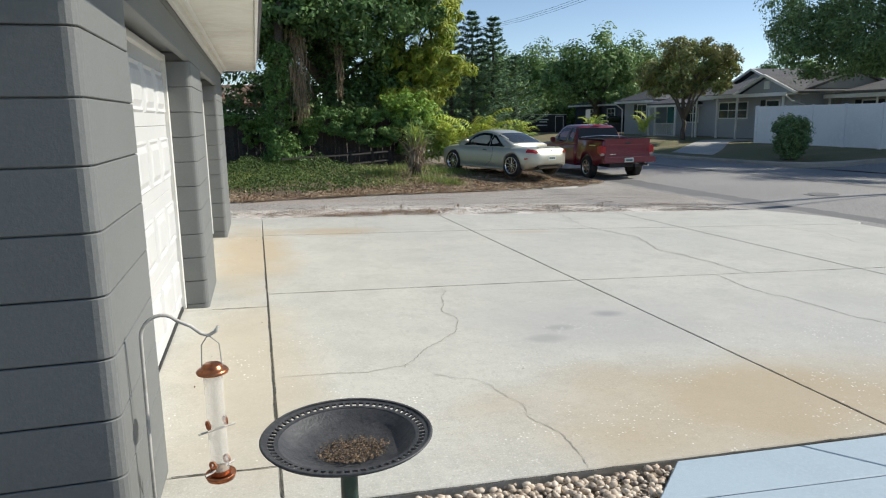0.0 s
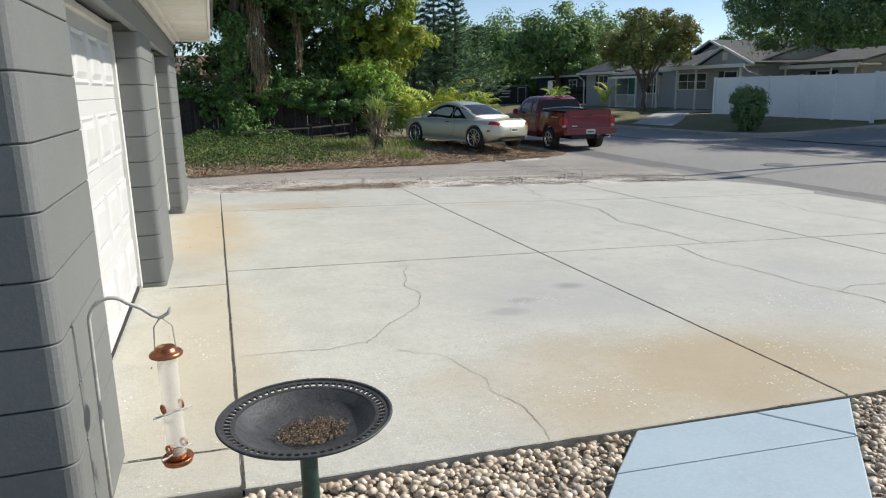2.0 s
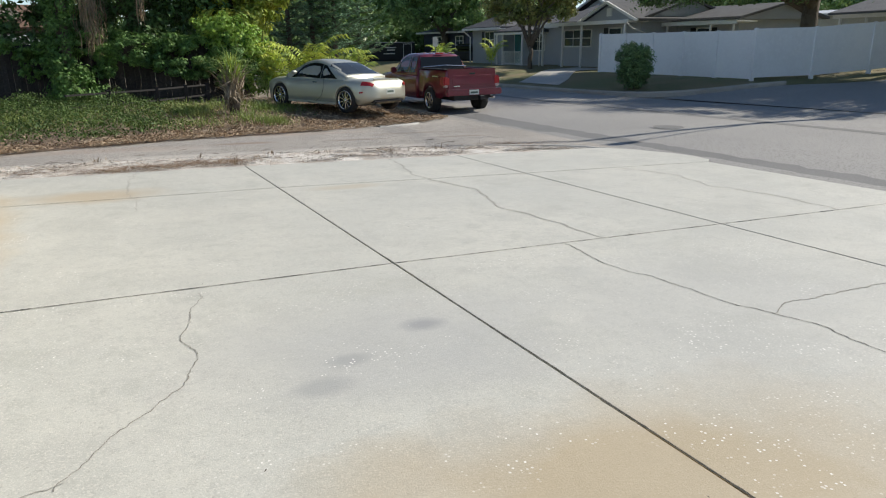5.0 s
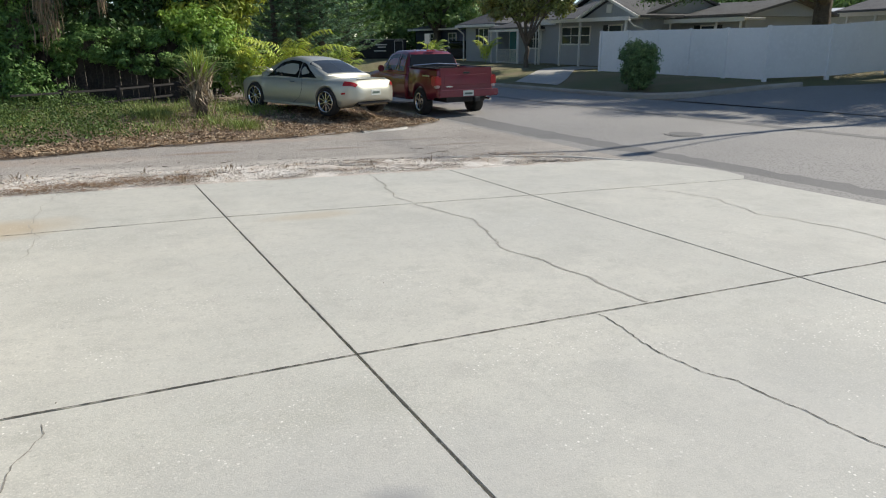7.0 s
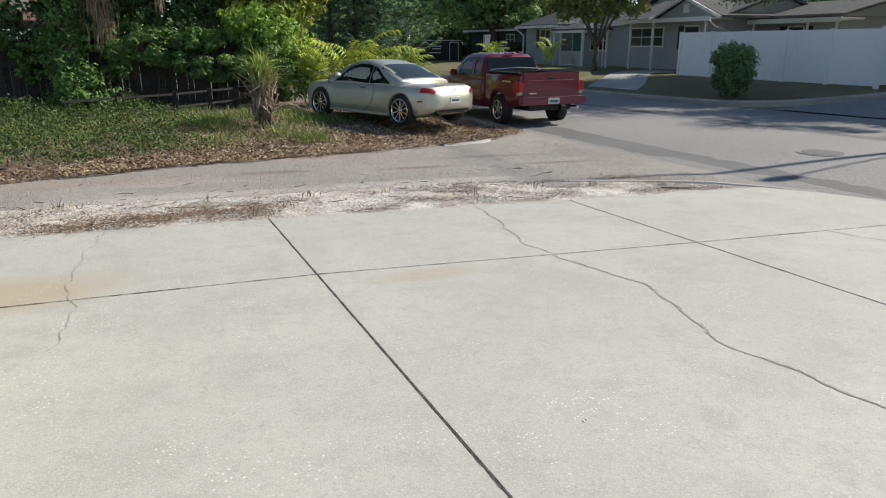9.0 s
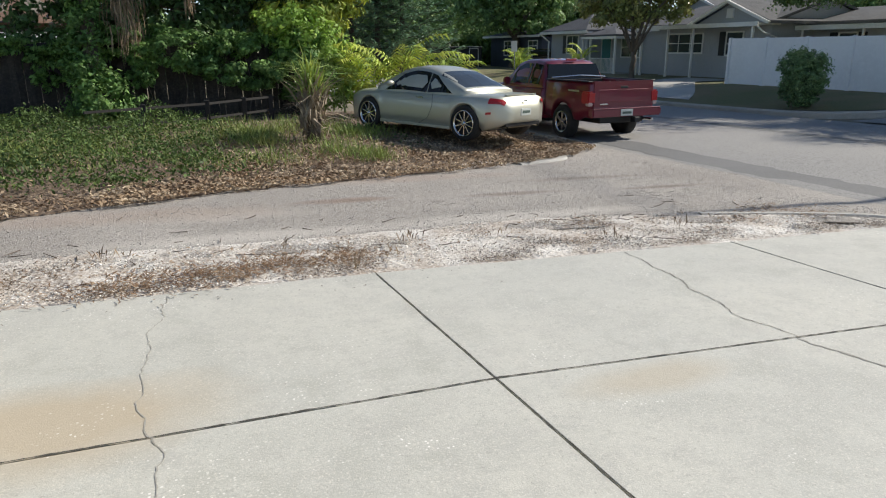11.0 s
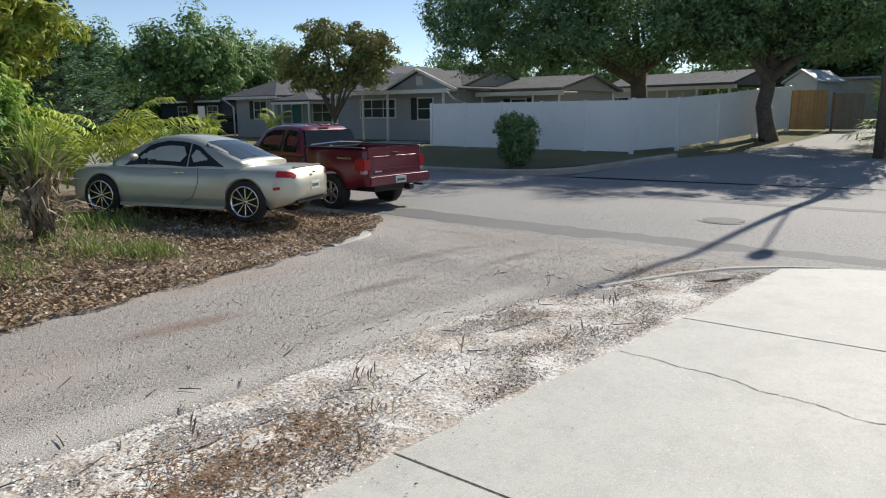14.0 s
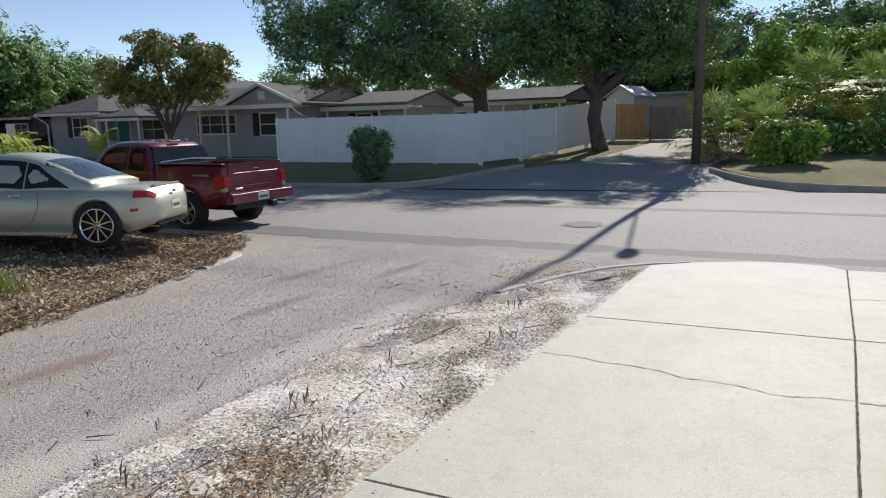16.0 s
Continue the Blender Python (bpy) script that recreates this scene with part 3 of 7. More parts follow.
def block_mesh(length, bull0, bull1, deep=0.2, h=COURSE - 0.005):
    """A block laid along +y from 0, its face on x = 0, with rounded upright corners where asked."""
    r = 0.045
    e = 0.003

    def outline(back):
        pts = []
        if bull0:
            pts += [(-deep, 0 + back)] + [(-r + (r - back) * math.sin(a), r - (r - back) * math.cos(a)) for a in np.linspace(0, math.pi / 2, 5)]
        else:
            pts += [(-0.05, 0), (-back, 0)]
        if bull1:
            pts += [(-r + (r - back) * math.cos(a), length - r + (r - back) * math.sin(a)) for a in np.linspace(0, math.pi / 2, 5)] + [(-0.2, length - back)]
        else:
            pts += [(-back, length), (-0.05, length)]
        return pts

    rings = [(outline(e), 0.0), (outline(0), e), (outline(0), h - e), (outline(e), h)]
    n = len(rings[0][0])
    verts = [(x, y, z) for o, z in rings for x, y in o]
    faces = [(k * n + i, k * n + i + 1, (k + 1) * n + i + 1, (k + 1) * n + i) for k in range(3) for i in range(n - 1)]
    faces += [tuple(range(n - 1, -1, -1)), tuple(3 * n + i for i in range(n))]
    bm = bmesh.new()
    bm.from_mesh(mesh_of("block", verts, faces))
    bmesh.ops.recalc_face_normals(bm, faces=bm.faces)
    me = bpy.data.meshes.new("block")
    bm.to_mesh(me)
    bm.free()
    me.materials.append(M_BLOCK)
    return me


BLOCKS = {}


def lay(y0, y1, z, bull0, bull1, shift, turn=None, deep=0.2):
    """One course of blocks from y0 to y1."""
    y, first = y0, True
    while y < y1 - 0.01:
        ln = y1 - y if y1 - y < 1.7 else 1.6 - 0.2 * (first and shift)
        key = (round(ln, 3), bull0 and first, bull1 and abs(y + ln - y1) < 0.01, deep if first else 0.2)
        if key not in BLOCKS:
            BLOCKS[key] = block_mesh(ln, *key[1:])
        ob = new("block", BLOCKS[key])
        ob.parent = house_wall
        ob.matrix_basis = pose(WX, y, z) if turn is None else turn @ pose(0, y, z)
        y, first = y + ln, False


for c in range(13):
    z = -0.21 + c * COURSE
    top = z > 2.02
    if z > 2.3:
        break
    if not top:
        lay(1.86, 2.74, z, True, True, c % 2, deep=1.0)
        lay(5.70, 6.84, z, True, True, c % 2)
        lay(9.78, 11.40, z, True, True, c % 2)
    else:
        lay(1.86, 11.40, z, True, True, c % 2, deep=1.0)
    lay(0.0, 3.057, z, False, False, c % 2, Matrix.Translation((WX - 4.06, 1.86, 0)) @ pose(0, 0, 0, 0, 0, -90))


def garage_door(y0, y1):
    """A sectional steel door with raised panels, set back in its opening, with white jamb trim."""
    t = thing("garage_door", "white sectional garage door with raised panels in a grey block opening", "garage door", pose(WX - 0.22, y0, -0.03), "garage doors")
    w, hgt = y1 - y0, 2.10
    inner0, inner1 = 0.06, w - 0.06
    rows, cols = 4, 5
    sh = (hgt - 0.07) / rows
    pw = (inner1 - inner0) / cols
    for r in range(rows):
        bm = bmesh.new()
        z0 = 0.02 + r * sh
        add_box(bm, -0.05, 0.0, inner0, inner1, z0 + 0.001, z0 + sh - 0.001, bevel=0.003)
        sec = part("section", bm, M_DOOR, t)
        for c in range(cols):
            a, b = inner0 + c * pw + 0.05, inner0 + (c + 1) * pw - 0.05
            lo, hi = z0 + 0.09, z0 + sh - 0.09
            v, f = [], []
            for d, x in ((0, 0.001), (0.015, 0.016), (0.035, 0.003), (0.075, 0.02)):
                v += [(x, a + d, lo + d), (x, b - d, lo + d), (x, b - d, hi - d), (x, a + d, hi - d)]
            for k in range(3):
                f += [(k * 4 + i, k * 4 + (i + 1) % 4, k * 4 + 4 + (i + 1) % 4, k * 4 + 4 + i) for i in range(4)]
            f.append((12, 13, 14, 15))
            part("panel", mesh_of("panel", v, f), M_DOOR, sec)
    part("jamb", boxes((-0.04, 0.035, 0.002, 0.06, 0.0, hgt)), M_WHITE, t)
    part("jamb", boxes((-0.04, 0.035, w - 0.06, w - 0.002, 0.0, hgt)), M_WHITE, t)
    part("head_trim", boxes((-0.04, 0.03, 0.06, w - 0.06, hgt - 0.05, hgt)), M_WHITE, t)
    part("bottom_seal", boxes((-0.04, 0.012, 0.06, w - 0.06, -0.06, 0.02)), M_SEAL, t)


for y0, y1 in OPEN:
    garage_door(y0, y1)

# eaves: soffit boards, frieze and fascia, with the low roof above
eave = tagged(new("eaves", mesh_of("eaves_core", [(WX, 1.2, 2.40), (-0.1, 1.2, 2.40), (-0.1, 11.48, 2.40), (WX, 11.48, 2.40)], [(0, 1, 2, 3)], M_SOFFIT)), "white painted boxed eaves with soffit boards and fascia", "eaves", kind="structure")
for k in range(6):
    ya, yb = 1.2 + k * 1.72, min(11.47, 1.2 + (k + 1) * 1.72)
    part("soffit_board", boxes((WX + 0.005, -0.055, ya + 0.004, yb - 0.004, 2.335, 2.36)), M_SOFFIT, eave)
part("frieze", boxes((WX + 0.004, WX + 0.035, 1.2, 11.47, 2.27, 2.334)), M_WHITE, eave)
part("frieze", boxes((WX + 0.07, WX + 0.10, 1.2, 11.46, 2.318, 2.334)), M_WHITE, eave)
part("fascia", boxes((-0.053, -0.028, 1.15, 11.5, 2.31, 2.50)), M_WHITE, eave)
part("end_board", boxes((WX, -0.06, 11.472, 11.498, 2.32, 2.49)), M_WHITE, eave)
M_SHINGLE = paint("grey asphalt shingle", (0.095, 0.096, 0.102), (0.065, 0.066, 0.07), (0.15, 0.15, 0.155), rough=0.9, grain=25, patch=1.5, bump=0.6, bump_scale=18)
bm = bmesh.new()
for verts in (((0.02, 1.1, 2.505), (0.02, 11.55, 2.505), (-3.7, 11.55, 3.45), (-3.7, 1.1, 3.45)), ((-7.4, 1.1, 2.505), (-7.4, 11.55, 2.505), (-3.7, 11.55, 3.45), (-3.7, 1.1, 3.45))):
    lo = [bm.verts.new(v) for v in verts]
    hi = [bm.verts.new((v[0], v[1], v[2] + 0.04)) for v in verts]
    bm.faces.new(lo)
    bm.faces.new(hi)
    for i in range(4):
        bm.faces.new((lo[i], lo[(i + 1) % 4], hi[(i + 1) % 4], hi[i]))
for y in (1.8, 11.36):
    f = [bm.verts.new(p) for p in ((-0.1, y, 2.36), (-7.2, y, 2.36), (-3.7, y, 3.42))]
    bm.faces.new(f)
tagged(part("roof_garage", bm, M_SHINGLE, None), "low pitched grey shingle roof", "roof", kind="structure")


# ---- plants ----
M_BARK = paint("grey bark", (0.13, 0.105, 0.08), (0.08, 0.065, 0.05), (0.2, 0.17, 0.14), rough=0.95, grain=18, patch=3, bump=0.9, bump_scale=14, bump_dist=0.03)
M_OAKLEAF = leafy("oak leaf", (0.168, 0.276, 0.115), (0.101, 0.188, 0.078), (0.282, 0.403, 0.168), transl=0.4)
M_DARKLEAF = leafy("dark glossy leaf", (0.111, 0.206, 0.070), (0.070, 0.140, 0.050), (0.165, 0.276, 0.082), rough=0.35)
M_MANGOLEAF = leafy("yellow-green leaf", (0.430, 0.499, 0.080), (0.205, 0.318, 0.068), (0.613, 0.589, 0.112), transl=0.45)
M_MAGLEAF = leafy("bronze-green leaf", (0.25, 0.285, 0.095), (0.36, 0.325, 0.115), (0.165, 0.235, 0.08), rough=0.3)
M_PINELEAF = leafy("pine needle", (0.166, 0.281, 0.166), (0.114, 0.215, 0.133), (0.231, 0.364, 0.181), transl=0.2)
M_VINELEAF = leafy("vine leaf", (0.158, 0.293, 0.077), (0.102, 0.203, 0.063), (0.249, 0.405, 0.113), transl=0.4)
M_BRIGHTLEAF = leafy("bright shrub leaf", (0.255, 0.410, 0.078), (0.177, 0.313, 0.069), (0.392, 0.529, 0.097), transl=0.45)
M_MIDLEAF = leafy("mid-green leaf", (0.197, 0.316, 0.106), (0.132, 0.238, 0.078), (0.289, 0.395, 0.144), transl=0.4)
M_PALMLEAF = leafy("palm leaf", (0.306, 0.416, 0.120), (0.219, 0.329, 0.110), (0.481, 0.569, 0.175), transl=0.3)
M_ARECALEAF = leafy("yellow palm leaf", (0.463, 0.557, 0.095), (0.288, 0.424, 0.077), (0.655, 0.655, 0.136), transl=0.45)
M_DEADLEAF = leafy("dead palm leaf", (0.345, 0.253, 0.161), (0.230, 0.161, 0.103), (0.437, 0.345, 0.230), transl=0.15, rough=0.8)
M_GRASSLEAF = leafy("grass blade", (0.228, 0.315, 0.079), (0.350, 0.350, 0.123), (0.175, 0.280, 0.070), transl=0.4)
M_WEEDLEAF = leafy("weed leaf", (0.100, 0.168, 0.044), (0.056, 0.100, 0.032), (0.168, 0.232, 0.068), transl=0.35)
M_DRYLEAF = leafy("fallen dry leaf", (0.4, 0.285, 0.18), (0.2, 0.135, 0.09), (0.66, 0.54, 0.39), transl=0.1, rough=0.8)
M_OLDSWORD = leafy("grey dead sword", (0.362, 0.297, 0.217), (0.217, 0.174, 0.131), (0.522, 0.435, 0.319), transl=0.1, rough=0.8)
M_STRAW = leafy("dead brown straw", (0.27, 0.17, 0.10), (0.13, 0.08, 0.055), (0.38, 0.27, 0.17), transl=0.1, rough=0.85)
M_SHELL = leafy("shell chip", (0.72, 0.69, 0.64), (0.55, 0.51, 0.46), (0.8, 0.78, 0.74), transl=0.0, rough=0.8)
M_CRUMB = leafy("dark humus crumb", (0.16, 0.125, 0.095), (0.085, 0.065, 0.05), (0.25, 0.2, 0.155), transl=0.0, rough=0.9)
M_GRIT = paint("loose grit stone", (0.46, 0.44, 0.41), (0.2, 0.19, 0.175), (0.62, 0.6, 0.57), rough=0.9, grain=60, patch=20, vary=0.5, island=True)
M_TWIG = paint("dry twig", (0.13, 0.1, 0.075), (0.08, 0.06, 0.045), (0.2, 0.17, 0.13), rough=0.9)


def unit(rng, n):
    v = rng.normal(size=(n, 3))
    return v / np.linalg.norm(v, axis=1, keepdims=True)


def leaf_quads(centres, size, rng, normals=None, aspect=0.45, hang=0.0, spread=0.7):
    """Kite-shaped leaves, folded a little along the rib, at the given places."""
    n = len(centres)
    nrm = unit(rng, n)
    if normals is not None:
        nrm = nrm * spread + normals
    nrm /= np.linalg.norm(nrm, axis=1, keepdims=True) + 1e-9
    d = unit(rng, n)
    d[:, 2] -= hang
    d -= nrm * (d * nrm).sum(1, keepdims=True)
    d /= np.linalg.norm(d, axis=1, keepdims=True) + 1e-9
    s = np.cross(nrm, d)
    ln = size * (0.6 + 0.8 * rng.random((n, 1)))
    w = ln * aspect * (0.8 + 0.4 * rng.random((n, 1)))
    q = np.stack([centres - d * ln / 2, centres + s * w / 2 + nrm * ln * 0.08, centres + d * ln / 2, centres - s * w / 2 + nrm * ln * 0.08], 1)
    return q.reshape(-1, 3)


def quads_mesh(name, verts, mat):
    n = len(verts) // 4
    me = bpy.data.meshes.new(name)
    me.vertices.add(n * 4)
    me.vertices.foreach_set("co", np.ascontiguousarray(verts, dtype=np.float32).ravel())
    me.loops.add(n * 4)
    me.loops.foreach_set("vertex_index", np.arange(n * 4, dtype=np.int32))
    me.polygons.add(n)
    me.polygons.foreach_set("loop_start", np.arange(n, dtype=np.int32) * 4)
    me.materials.append(mat)
    me.update(calc_edges=True)
    me.validate()
    return me


def cloud(blobs, count, size, seed, clumps=26, tight=0.2, hang=0.0, aspect=0.45):
    """Leaves in clumps over the outside of several lobes (x, y, z, rx, ry, rz)."""
    rng = np.random.default_rng(seed)
    area = np.array([(b[3] * b[4] + b[4] * b[5] + b[3] * b[5]) for b in blobs])
    out = []
    for b, share in zip(blobs, area / area.sum()):
        k = max(6, int(clumps))
        c, r = np.array(b[:3]), np.array(b[3:6])
        dirs = unit(rng, k)
        rad = 0.45 + 0.5 * rng.random((k, 1)) ** 0.6
        mid = dirs * rad
        n = max(10, int(count * share))
        pick = rng.integers(0, k, n)
        off = unit(rng, n) * rng.random((n, 1)) ** 0.5 * 1.75
        p = mid[pick] + off * tight * (0.55 + 0.75 * rng.random((k, 1))[pick])
        nrm = off * 0.75 + dirs[pick] * 0.35 + np.array([0, 0, 0.45])
        out.append(leaf_quads(c + p * r, size, rng, nrm, aspect, hang))
    return np.concatenate(out)


def limbs(base, top, r, targets, seed, sides=7):
    """A leaning trunk and limbs that fork towards the targets."""
    rnd = random.Random(seed)
    base, top = Vector(base), Vector(top)
    pts = [base.lerp(top, f) + Vector((rnd.uniform(-1, 1), rnd.uniform(-1, 1), 0)) * r * 0.6 * (0 < f < 1) for f in (0, 0.03, 0.25, 0.5, 0.75, 1)]
    chunks = [tube_data(pts, [r * 1.55, r * 1.15, r * 0.95, r * 0.88, r * 0.82, r * 0.8], sides + 3)]
    for t in targets:
        t = Vector(t)
        start = top - Vector((0, 0, rnd.uniform(0, r * 2)))
        mid = start.lerp(t, 0.45) + Vector((rnd.uniform(-1, 1), rnd.uniform(-1, 1), rnd.uniform(0, 1))) * (t - start).length * 0.12
        chunks.append(tube_data([start, start.lerp(mid, 0.5), mid, mid.lerp(t, 0.5), t], [r * 0.6, r * 0.5, r * 0.38, r * 0.25, r * 0.1], sides))
        for _ in range(3):
            a = mid.lerp(t, rnd.uniform(0, 0.7))
            e = a + Vector((rnd.uniform(-1, 1), rnd.uniform(-1, 1), rnd.uniform(0, 0.8))) * (t - start).length * 0.4
            chunks.append(tube_data([a, a.lerp(e, 0.5) + Vector((0, 0, 0.1)), e], [r * 0.2, r * 0.13, r * 0.04], 5))
    return join_data(chunks)


def tree(label, at, trunk_top, r, blobs, count, size, mat, seed, clumps=26, tight=0.2, hang=0.0, m=None, name="tree", aspect=0.45, bark=None):
    """A tree in its own coordinates: trunk with limbs, and a crown of leaf clumps."""
    t = thing(name, label, "tree", m or pose(*at))
    trunk = part("trunk", mesh_of("trunk", *limbs((0, 0, -0.15), trunk_top, r, [b[:3] for b in blobs], seed), smooth=True), bark or M_BARK, t)
    part("crown", quads_mesh("crown", cloud(blobs, count, size, seed, clumps, tight, hang, aspect), mat), None, t)
    return t


# live oaks over the white fence
oak_a = tree("large dark live oak with a low spreading crown behind the fence", (29.4, 21.8, 0.25), (0.2, 0.3, 3.1), 0.40,
             [(-2.2, 4.6, 5.3, 3.0, 3.4, 2.6), (-3.0, 1.4, 4.6, 2.6, 2.6, 1.9), (0, 0, 7.2, 4.0, 4.0, 3.0), (2.4, -2.6, 5.6, 3.2, 3.0, 2.5), (-1.2, -2.2, 4.9, 2.6, 2.4, 1.7), (1.6, 3.4, 7.6, 3.4, 3.6, 2.8), (-2.4, 7.2, 5.2, 2.3, 2.3, 2.0), (-2.2, 7.6, 6.6, 2.3, 2.3, 2.1), (-2, 3.4, 8.5, 3.4, 3.4, 2.6), (-2.8, 6.0, 4.0, 2.5, 2.6, 1.35), (-2.8, 2.6, 3.9, 2.5, 2.4, 1.25), (-1.8, -1.0, 4.0, 2.3, 2.3, 1.25), (0.5, -3.4, 4.3, 2.3, 2.3, 1.4)],
             112000, 0.16, M_OAKLEAF, 11, 42, 0.19)
oak_b = tree("dark live oak with a straight trunk in front of the fence", (29.7, 16.92, 0.3), (0.0, 0.05, 2.7), 0.32,
             [(0, 0, 5.4, 3.2, 3.0, 2.4), (-1.8, 1.6, 4.6, 2.3, 2.2, 1.6), (1.5, -2.2, 4.9, 2.6, 2.4, 1.9), (0.3, -0.4, 7.6, 3.0, 2.8, 2.2), (-0.5, -3.0, 6.2, 2.0, 2.0, 1.8), (-1.4, 1.3, 3.9, 2.1, 2.1, 1.15), (0.6, -1.7, 4.0, 2.1, 2.1, 1.25), (-0.8, -3.4, 4.6, 2.0, 2.0, 1.5)],
             64000, 0.16, M_OAKLEAF, 12, 40, 0.19)
# magnolia in front of the grey house
tree("small bronze-green tree with a forked trunk before the house", (23.5, 34.6, 0.0), (-0.05, 0.0, 1.3), 0.14,
     [(0.2, -0.2, 4.2, 1.8, 1.8, 1.3), (-1.0, 1.0, 3.4, 1.3, 1.3, 1.0), (1.3, -1.2, 3.6, 1.3, 1.3, 0.95), (0.8, -2.3, 4.3, 0.9, 0.9, 0.75), (-1.0, 2.0, 3.9, 1.0, 1.0, 0.85), (-0.2, 0.5, 5.1, 1.1, 1.1, 0.7), (0.5, -1.2, 5.0, 0.9, 0.9, 0.6), (0.0, 0.2, 2.9, 1.2, 1.2, 0.6)], 17000, 0.19, M_MAGLEAF, 13, 30, 0.2)
# trees behind the vine fence
tree("tall dark-leaved tree with drooping branches behind the vine fence", (2.7, 28.6, -0.1), (0.3, 0.2, 3.2), 0.3,
     [(0.4, 0.6, 6.2, 3.4, 2.6, 2.6), (-2.6, 0.2, 6.6, 2.4, 2.2, 2.4), (1.6, -0.8, 3.9, 2.0, 1.5, 1.4), (-1.0, 0.5, 8.6, 3.2, 2.4, 2.4), (-4.4, 1.0, 8.2, 2.4, 2.4, 2.2), (2.2, 0.6, 8.2, 2.2, 2.2, 2.0), (-0.6, 0.8, 3.8, 1.6, 1.4, 1.0), (0.9, -3.6, 5.3, 2.2, 1.7, 1.5), (-1.6, -3.3, 5.5, 2.0, 1.6, 1.6), (2.7, -2.9, 5.8, 1.7, 1.5, 1.5), (-2.6, -1.3, 2.1, 2.0, 1.1, 1.7), (0.0, -1.5, 2.0, 2.0, 1.0, 1.6), (2.3, -1.2, 2.2, 1.8, 1.0, 1.7)],
     74000, 0.2, M_DARKLEAF, 14, 40, 0.17, 0.5)
tree("mango tree with long yellow-green leaves behind the vine fence", (6.4, 27.4, -0.1), (0.0, 0.2, 2.0), 0.16,
     [(0.1, 0.0, 4.9, 1.5, 1.4, 1.5), (0.7, -0.4, 3.6, 1.3, 1.2, 0.9), (-0.9, 0.2, 3.7, 1.2, 1.1, 1.2), (0.9, 0.2, 5.9, 1.1, 1.1, 1.0), (-0.4, 0.3, 6.5, 1.4, 1.4, 1.0), (-0.3, -0.5, 2.5, 1.5, 1.0, 0.7)],
     24000, 0.25, M_MANGOLEAF, 15, 34, 0.16, 0.7, aspect=0.26)
for x, y, s, k in ((-5.2, 28.5, 1.1, 16), (-9.5, 27.5, 1.15, 17), (-1.9, 28.4, 1.0, 18)):
    tree("dark leafy tree shading the neighbouring yard", (x, y, -0.1), (0.1, 0.1, 2.8), 0.25,
         [(0, 0, 5.2, 3.0, 2.6, 2.4), (2.2, 0.4, 6.4, 2.4, 2.2, 2.0), (-2.0, 0.2, 6.2, 2.4, 2.2, 2.2), (0.3, 0.5, 8.0, 2.8, 2.4, 2.0)], 26000, 0.27, M_DARKLEAF, k, 34, 0.2, 0.3)


def norfolk(at, height, seed):
    """A Norfolk pine: a straight leader with tiers of level, upswept sprays."""
    rng = np.random.default_rng(seed)
    t = thing("norfolk_pine", "tall dark Norfolk pine with level tiers of branches", "tree", pose(*at), "row of Norfolk pines")
    part("trunk", mesh_of("trunk", *tube_data([(0, 0, -0.1), (0, 0, height * 0.5), (0, 0, height)], [0.2, 0.12, 0.015], 8), smooth=True), M_BARK, t)
    cs, boughs = [], []
    z = 1.0
    while z < height - 0.1:
        f = 1 - z / height
        reach = 0.25 + 2.8 * f ** 0.9
        n = 7
        a0 = rng.random() * 6
        for k in range(n):
            a = a0 + k * 2 * math.pi / n + rng.normal() * 0.12
            rr = reach * (0.8 + 0.3 * rng.random())
            m = int(26 + 40 * f)
            u = rng.random(m) ** 0.7
            side = rng.normal(size=m) * 0.16 * (1.2 - u) * reach ** 0.5
            x = np.cos(a) * u * rr - np.sin(a) * side
            y = np.sin(a) * u * rr + np.cos(a) * side
            zz = z + 0.28 * rr * u ** 2 + rng.normal(size=m) * 0.05 + 0.02
            cs.append(np.stack([x, y, zz], 1))
            boughs.append(tube_data([(0, 0, z), (math.cos(a) * rr * 0.5, math.sin(a) * rr * 0.5, z + 0.05 * rr), (math.cos(a) * rr, math.sin(a) * rr, z + 0.26 * rr)], [0.03, 0.02, 0.008], 4))
        z += 0.34 + 0.28 * f
    part("bough_set", mesh_of("bough_set", *join_data(boughs)), M_BARK, t)
    part("crown", quads_mesh("crown", leaf_quads(np.concatenate(cs), 0.3, rng, np.array([[0, 0, 1.0]]), 0.3, 0.0, 0.5), M_PINELEAF), None, t)


for k, (x, y, h) in enumerate(((13.0, 46.1, 8.9), (14.4, 45.7, 8.5), (15.75, 45.3, 8.2), (18.2, 47.5, 6.0))):
    norfolk((x, y, -0.1), h, 30 + k)

# woods and garden trees further off
far_tree = tree("broad green garden tree far behind the houses", (28.4, 55.1, 0.0), (0.1, 0, 2.5), 0.35,
                [(0, 0, 6.2, 3.0, 3.0, 2.6), (-2.6, 0.4, 4.4, 2.2, 2.2, 2.0), (2.4, -0.3, 4.8, 2.4, 2.2, 2.1), (0.2, 2, 4.6, 2.6, 2.4, 2.0), (0.5, -1.8, 4.2, 2.4, 2.0, 1.8)], 17000, 0.34, M_MIDLEAF, 40, 30, 0.2)
FAR = ((34.4, 60.1, 1.0, 20), (39.0, 62.0, 0.95, 80), (45.5, 66.0, 0.95, 200), (54.0, 62.0, 0.9, 140), (62.0, 58.0, 0.95, 30), (60.0, 50.0, 0.85, 260), (66.0, 46.0, 0.9, 310), (24.0, 70.0, 1.0, 100), (18.5, 66.0, 0.8, 60), (12.0, 60.0, 0.9, 220),
       (68.0, 38.0, 0.85, 15), (74.0, 30.0, 0.9, 75), (70.0, 22.0, 0.85, 190), (31.0, 74.0, 1.1, 40))
